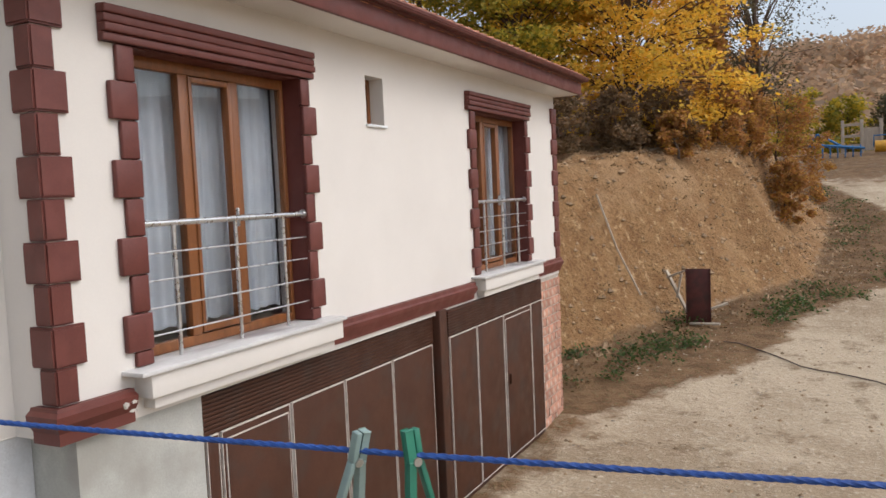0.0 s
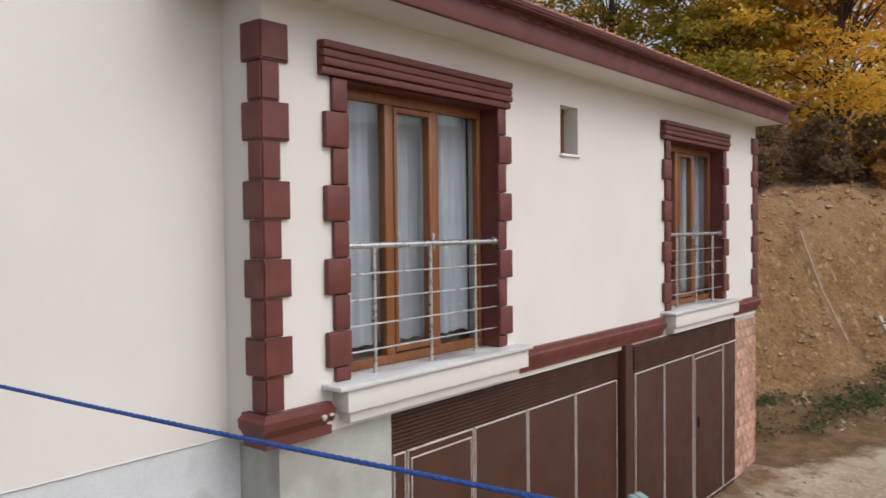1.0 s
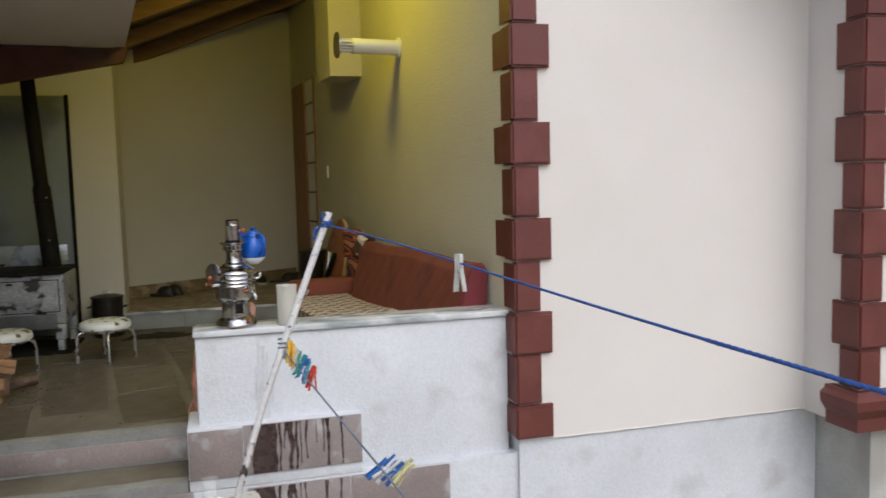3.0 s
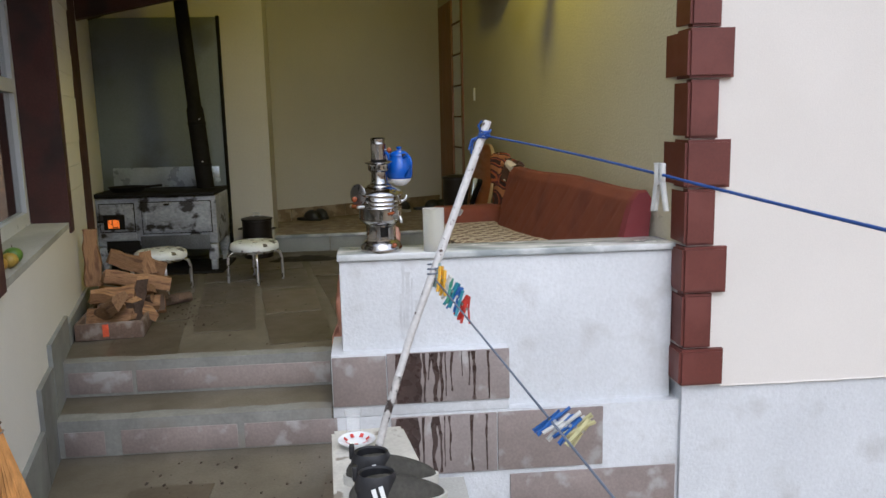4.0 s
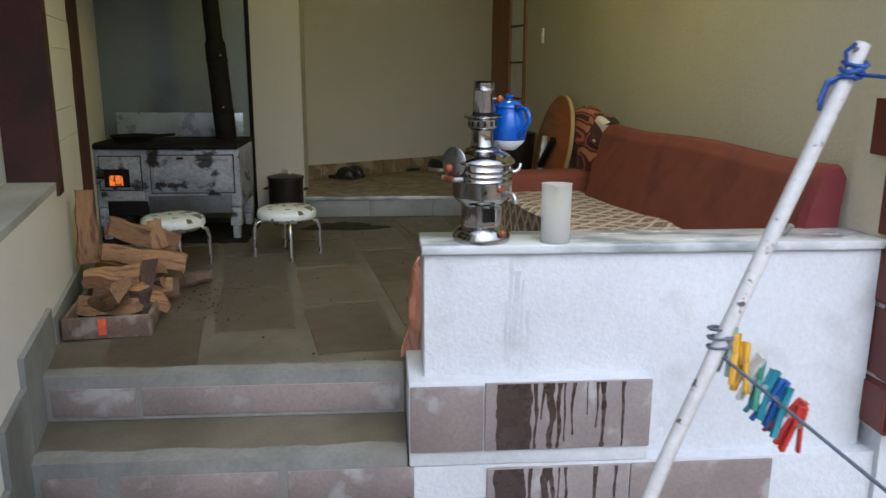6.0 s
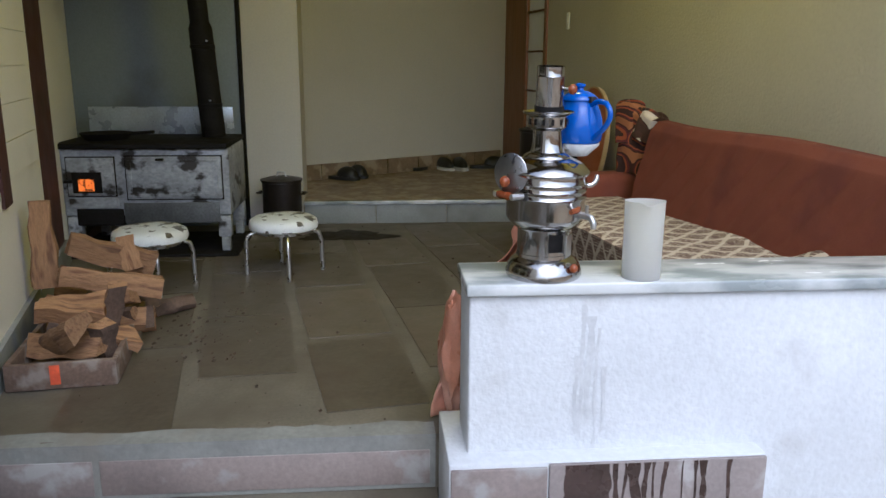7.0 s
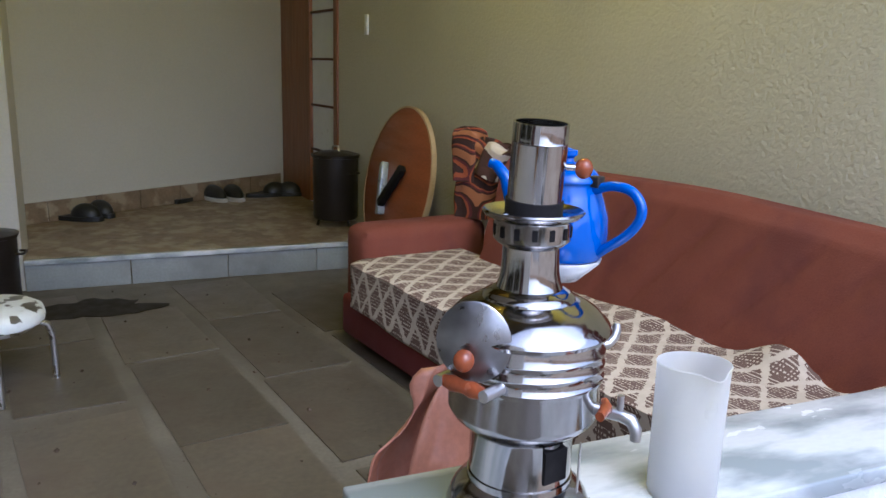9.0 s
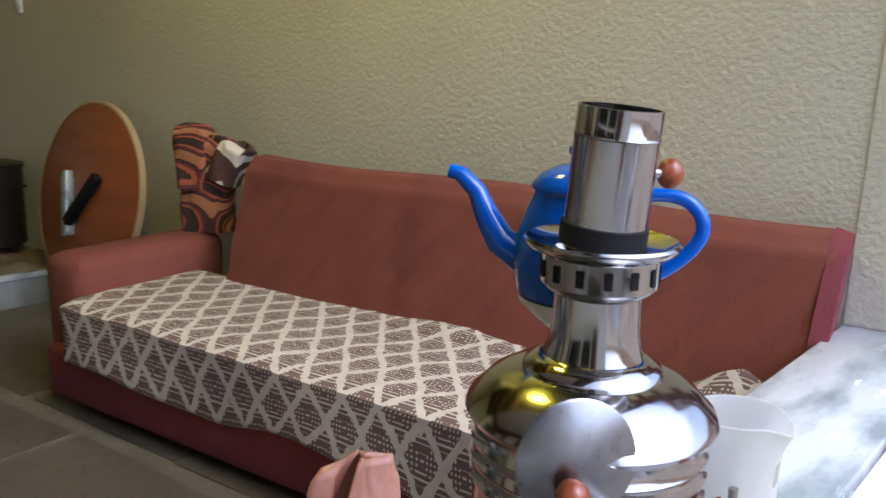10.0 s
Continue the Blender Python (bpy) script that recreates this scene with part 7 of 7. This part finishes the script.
px_, py_ = 0.55, 44.0
pz_ = land_z(px_, py_)
pw = thing("plough", "blue tractor plough parked in the field", "plough", (px_, py_, pz_), 8)
for q in (((-1.3, 0, 0.75), (1.2, 0, 0.45)), ((-1.3, 0.5, 0.7), (1.2, 0.5, 0.45)), ((-1.2, 0, 0.72), (-1.2, 0.5, 0.70)), ((1.1, 0, 0.46), (1.1, 0.5, 0.46)), ((-1.3, 0.25, 0.75), (-0.9, 0.25, 1.25)), ((-0.9, 0.25, 1.25), (0.3, 0.25, 0.55))):
    part("beam", tube(bmesh.new(), [q[0], q[1]], 0.06, 6), M["farm_blue"], pw)
for k in range(7):
    part("tine", tube(bmesh.new(), [(-1.0 + 0.34 * k, 0.25, 0.62), (-1.0 + 0.34 * k, 0.1, 0.3), (-1.0 + 0.34 * k, 0.2, 0.0)], [0.04, 0.04, 0.03], 6), M["farm_blue"], pw)
fg = thing("field_gate", "grey wooden field gate between posts", "gate", (1.7, 47.5, land_z(1.7, 47.5)), 0)
for x in (-0.9, 0.0, 0.9):
    part("post", bx(x - 0.08, x + 0.08, -0.08, 0.08, -0.2, 1.75, bevel=0.01), M["grey_plank"], fg)
for z in (0.4, 0.9, 1.5):
    part("rail", bx(-0.82, -0.08, -0.03, 0.03, z - 0.07, z + 0.07), M["grey_plank"], fg)
part("board", bx(0.08, 0.82, -0.02, 0.02, 0.1, 1.3), M["grey_plank"], fg)
ym = thing("farm_roller", "small yellow farm implement in the field", "farm tool", (2.6, 45.0, land_z(2.6, 45.0)), 0)
part("drum", tube(bmesh.new(), [(-0.4, 0, 0.35), (0.4, 0, 0.35)], 0.3, 14), mat("yellow_farm_paint", (0.55, 0.28, 0.02), 0.5), ym)
part("frame", tube(bmesh.new(), [(-0.45, 0, 0.35), (-0.45, 0, 0.9), (0.45, 0, 0.9), (0.45, 0, 0.35)], 0.04, 6), M["farm_blue"], ym)

# ---- pieces of the floors and walls ----
random.seed(17)
slab_meshes = []
for k in range(8):
    bm = bmesh.new()
    a, b = 0.30 + 0.02 * (k % 3), 0.165
    pts = [(-a + random.uniform(-0.012, 0.012), -b + random.uniform(-0.012, 0.012)), (a + random.uniform(-0.012, 0.012), -b + random.uniform(-0.012, 0.012)), (a + random.uniform(-0.012, 0.012), b + random.uniform(-0.012, 0.012)), (-a + random.uniform(-0.012, 0.012), b + random.uniform(-0.012, 0.012))]
    prism(bm, pts, -0.01, 0.004)
    slab_meshes.append(mesh_of("floor_slab", bm, M["slab"]))
floor_ob = bpy.data.objects["floor"]
ca, sa = math.cos(radians(9)), math.sin(radians(9))
for j in range(-7, 6):
    for i in range(-3, 4):
        u, v = 0.68 * i + 0.34 * (j % 2) + random.uniform(-0.03, 0.03), 0.385 * j + 0.06
        x, y = -5.85 + ca * u - sa * v, -0.05 + sa * u + ca * v
        ex, ey = 0.36, 0.22
        if -7.26 < x - 0.28 and x + 0.32 < -4.30 and left_y(x) + 0.14 < y and y + 0.24 < yellow_y(x):
            ob = new("floor_slab", random.choice(slab_meshes))
            ob.parent = floor_ob
            ob.matrix_basis = pose(x, y, 0, 0, 0, 9)
land_ob = bpy.data.objects["landing"]
for i in range(-1, 8):
    for j in range(4):
        x, y = -3.66 + 0.66 * i + 0.3 * (j % 2), -1.02 + 0.39 * j
        if x - 0.33 > -3.98 and x < 1.2 and y > left_y(min(x, -2.4)) + 0.2 and y < 0.16:
            ob = new("floor_slab", random.choice(slab_meshes))
            ob.parent = land_ob
            ob.matrix_basis = pose(x, y, -0.335, 0, 0, 0)
for nm, y0, y1, z0, z1, mt in (("tile", 0.008, 0.245, -0.160, 0.066, "tilebrown"), ("tile", 0.25, 0.80, -0.160, 0.074, "streaked"), ("tile", 0.26, 0.74, -0.505, -0.225, "streaked"), ("tile", 0.745, 1.235, -0.505, -0.225, "tilebrown"), ("tile", 0.80, 1.585, -0.80, -0.53, "tilebrown")):
    part(nm, bx(-3.993, -3.982, y0, y1, z0, z1, bevel=0.002), M[mt], par, "stone tile streaked with dark water runs" if mt == "streaked" else "")


def water_run(y, w, z0, z1, x, seed, taper):
    """A thin wet film with a wandering edge; tapered ones end in a drop."""
    bm = bmesh.new()
    prev = None
    for k in range(33):
        u = k / 32
        z = z0 + (z1 - z0) * u
        c = y + 0.012 * min(1, w / 0.02) * noise.noise((seed, z * 11, 0))
        g = min(1.0, 0.02 / w)
        h = 0.5 * w * (1 + g * (0.55 * noise.noise((seed + 7, z * 24, 0)) + 0.3 * noise.noise((seed, z * 70, 3))))
        if taper:
            h *= 1.0 - 0.55 * u if u < 0.9 else 0.45 + 0.4 * math.sin((u - 0.9) * 31.4)
        row = [bm.verts.new((x, c - max(h, 0.0008), z)), bm.verts.new((x, c + max(h, 0.0008), z))]
        if prev:
            bm.faces.new((prev[0], row[0], row[1], prev[1]))
        prev = row
    return bm


for k, (y, w, full) in enumerate(((0.345, 0.115, 1), (0.415, 0.014, 1), (0.437, 0.010, 0.55), (0.465, 0.030, 1), (0.491, 0.017, 1), (0.512, 0.007, 0.9), (0.538, 0.012, 0.8), (0.617, 0.009, 0.7), (0.638, 0.017, 1), (0.705, 0.012, 1), (0.585, 0.005, 0.5))):
    part("water_run", water_run(y, w, 0.072, 0.072 - 0.230 * full, -3.9812, k * 3.1, w < 0.1), M["wet_run"], par, "dark wet run down the tile")
    if full > 0.75:
        part("water_run", water_run(y - 0.012, w * 0.9, -0.228, -0.228 - 0.27 * full, -3.9812, k * 3.1 + 40, w < 0.1), M["wet_run"], par, "dark wet run down the tile")
for k, (y, w, z0, z1) in enumerate(((0.335, 0.012, 0.46, 0.10), (0.352, 0.022, 0.43, 0.16), (0.372, 0.010, 0.40, 0.09), (0.322, 0.014, 0.33, 0.12), (0.392, 0.012, 0.30, 0.13))):
    part("damp_streak", water_run(y, w, z0, z1, -4.0492 + 0.0004 * k, 80 + k * 5.3, True), M["stain"], par, "faint grey damp streak")

brick_mesh = mesh_of("brick", bx(-0.01, 0.012, -0.092, 0.092, -0.061, 0.061, bevel=0.004), M["brick"])
half_mesh = mesh_of("brick", bx(-0.01, 0.012, -0.043, 0.043, -0.061, 0.061, bevel=0.004), M["brick"])
for r in range(30):
    z = -2.40 + 0.138 * r + 0.062
    if z > -0.20:
        break
    y = 11.245
    k = 0
    while y < HOUSE_END - 0.05:
        hb = (k == 0 and r % 2 == 1) or y + 0.19 > HOUSE_END
        w = 0.086 if hb else 0.184
        ob = new("brick", half_mesh if hb else brick_mesh)
        ob.parent = pier
        ob.matrix_basis = pose(FRONT - 0.012 + random.uniform(-0.004, 0.006), y + w / 2, z, 0, 0, random.uniform(-1, 1))
        y += w + 0.012
        k += 1

# chips, leaves and grit on the floors
rng = np.random.default_rng(33)
cs_, fs_ = [], []
for k in range(420):
    if k < 170:
        x, y, z = -4.9 - abs(rng.normal(0, 0.55)), -1.0 + abs(rng.normal(0, 0.28)), 0.0045
    elif k < 310:
        x, y, z = rng.uniform(-7.2, -4.35), rng.uniform(-1.1, 0.5), 0.0045
    else:
        x, y, z = rng.uniform(-3.95, -3.0), rng.uniform(-0.75, 0.1), -0.3305
    if z > -0.1 and y < left_y(x) + 0.05:
        continue
    r = 0.003 + 0.010 * rng.random() ** 3
    a = rng.uniform(0, 6.28)
    o = len(cs_)
    for t_ in (0, 1.7, 3.4, 4.9):
        cs_.append((x + r * math.cos(a + t_) * 1.5, y + r * math.sin(a + t_) * 0.7, z))
    cs_.append((x, y, z + r * 0.5))
    fs_ += [(o, o + 1, o + 4), (o + 1, o + 2, o + 4), (o + 2, o + 3, o + 4), (o + 3, o, o + 4)]
cm = bpy.data.meshes.new("wood_chips")
cm.from_pydata(cs_, [], fs_)
cm.materials.append(mat("bark_crumbs", (0.06, 0.042, 0.03), 0.9, var=0.3, island=0.5))
tagged(new("wood_chips", cm), "bark chips and grit scattered over the stone floors", "wood chips", "", "stuff")

# flaked paint on the corner moulding
flake = mat("bare_plaster_flake", (0.50, 0.47, 0.43), 0.9, var=0.2, scale=20, bump=0.4)
base_ob = bpy.data.objects["quoin_base"]
random.seed(41)
for k in range(9):
    y = 3.66 + 0.125 * random.random()
    z = -0.145 + 0.17 * random.random()
    r = 0.008 + 0.02 * random.random()
    ring = [(y + r * random.uniform(0.6, 1.3) * math.cos(0.9 * i), z + 0.6 * r * random.uniform(0.6, 1.3) * math.sin(0.9 * i)) for i in range(7)]
    bm = bmesh.new()
    out = 0.093 if z > -0.03 else 0.05 + 0.0 * z
    xa = FRONT + (0.092 if -0.03 < z < 0.022 else 0.065 if z >= 0.022 else 0.047 + 0.65 * max(0.0, z + 0.09))
    lo = [bm.verts.new((xa - 0.01, a, b)) for a, b in ring]
    hi = [bm.verts.new((xa + 0.002, a, b)) for a, b in ring]
    for i in range(7):
        bm.faces.new((lo[i], lo[(i + 1) % 7], hi[(i + 1) % 7], hi[i]))
    bm.faces.new(hi)
    part("paint_flake", bm, flake, base_ob, "pale spot where the paint has flaked off")
# ragged lower edge of the render
lip = bmesh.new()
prev = None
for k in range(60):
    y = 1.78 + (3.31 - 1.78) * k / 59
    d_ = 0.006 + 0.008 * abs(noise.noise((y * 5, 0, 0))) + 0.004 * abs(noise.noise((y * 21, 1, 0)))
    cur = [lip.verts.new(p) for p in ((RECESS + 0.001, y, -0.139), (RECESS + 0.004, y, -0.141 - d_ * 0.5), (RECESS - 0.004, y, -0.143 - d_), (RECESS - 0.02, y, -0.139 - d_))]
    if prev:
        for i in range(3):
            lip.faces.new((prev[i], cur[i], cur[i + 1], prev[i + 1]))
    prev = cur
solid("render_edge", lip, M["cream"], "ragged lower edge of the cream render", "trim")
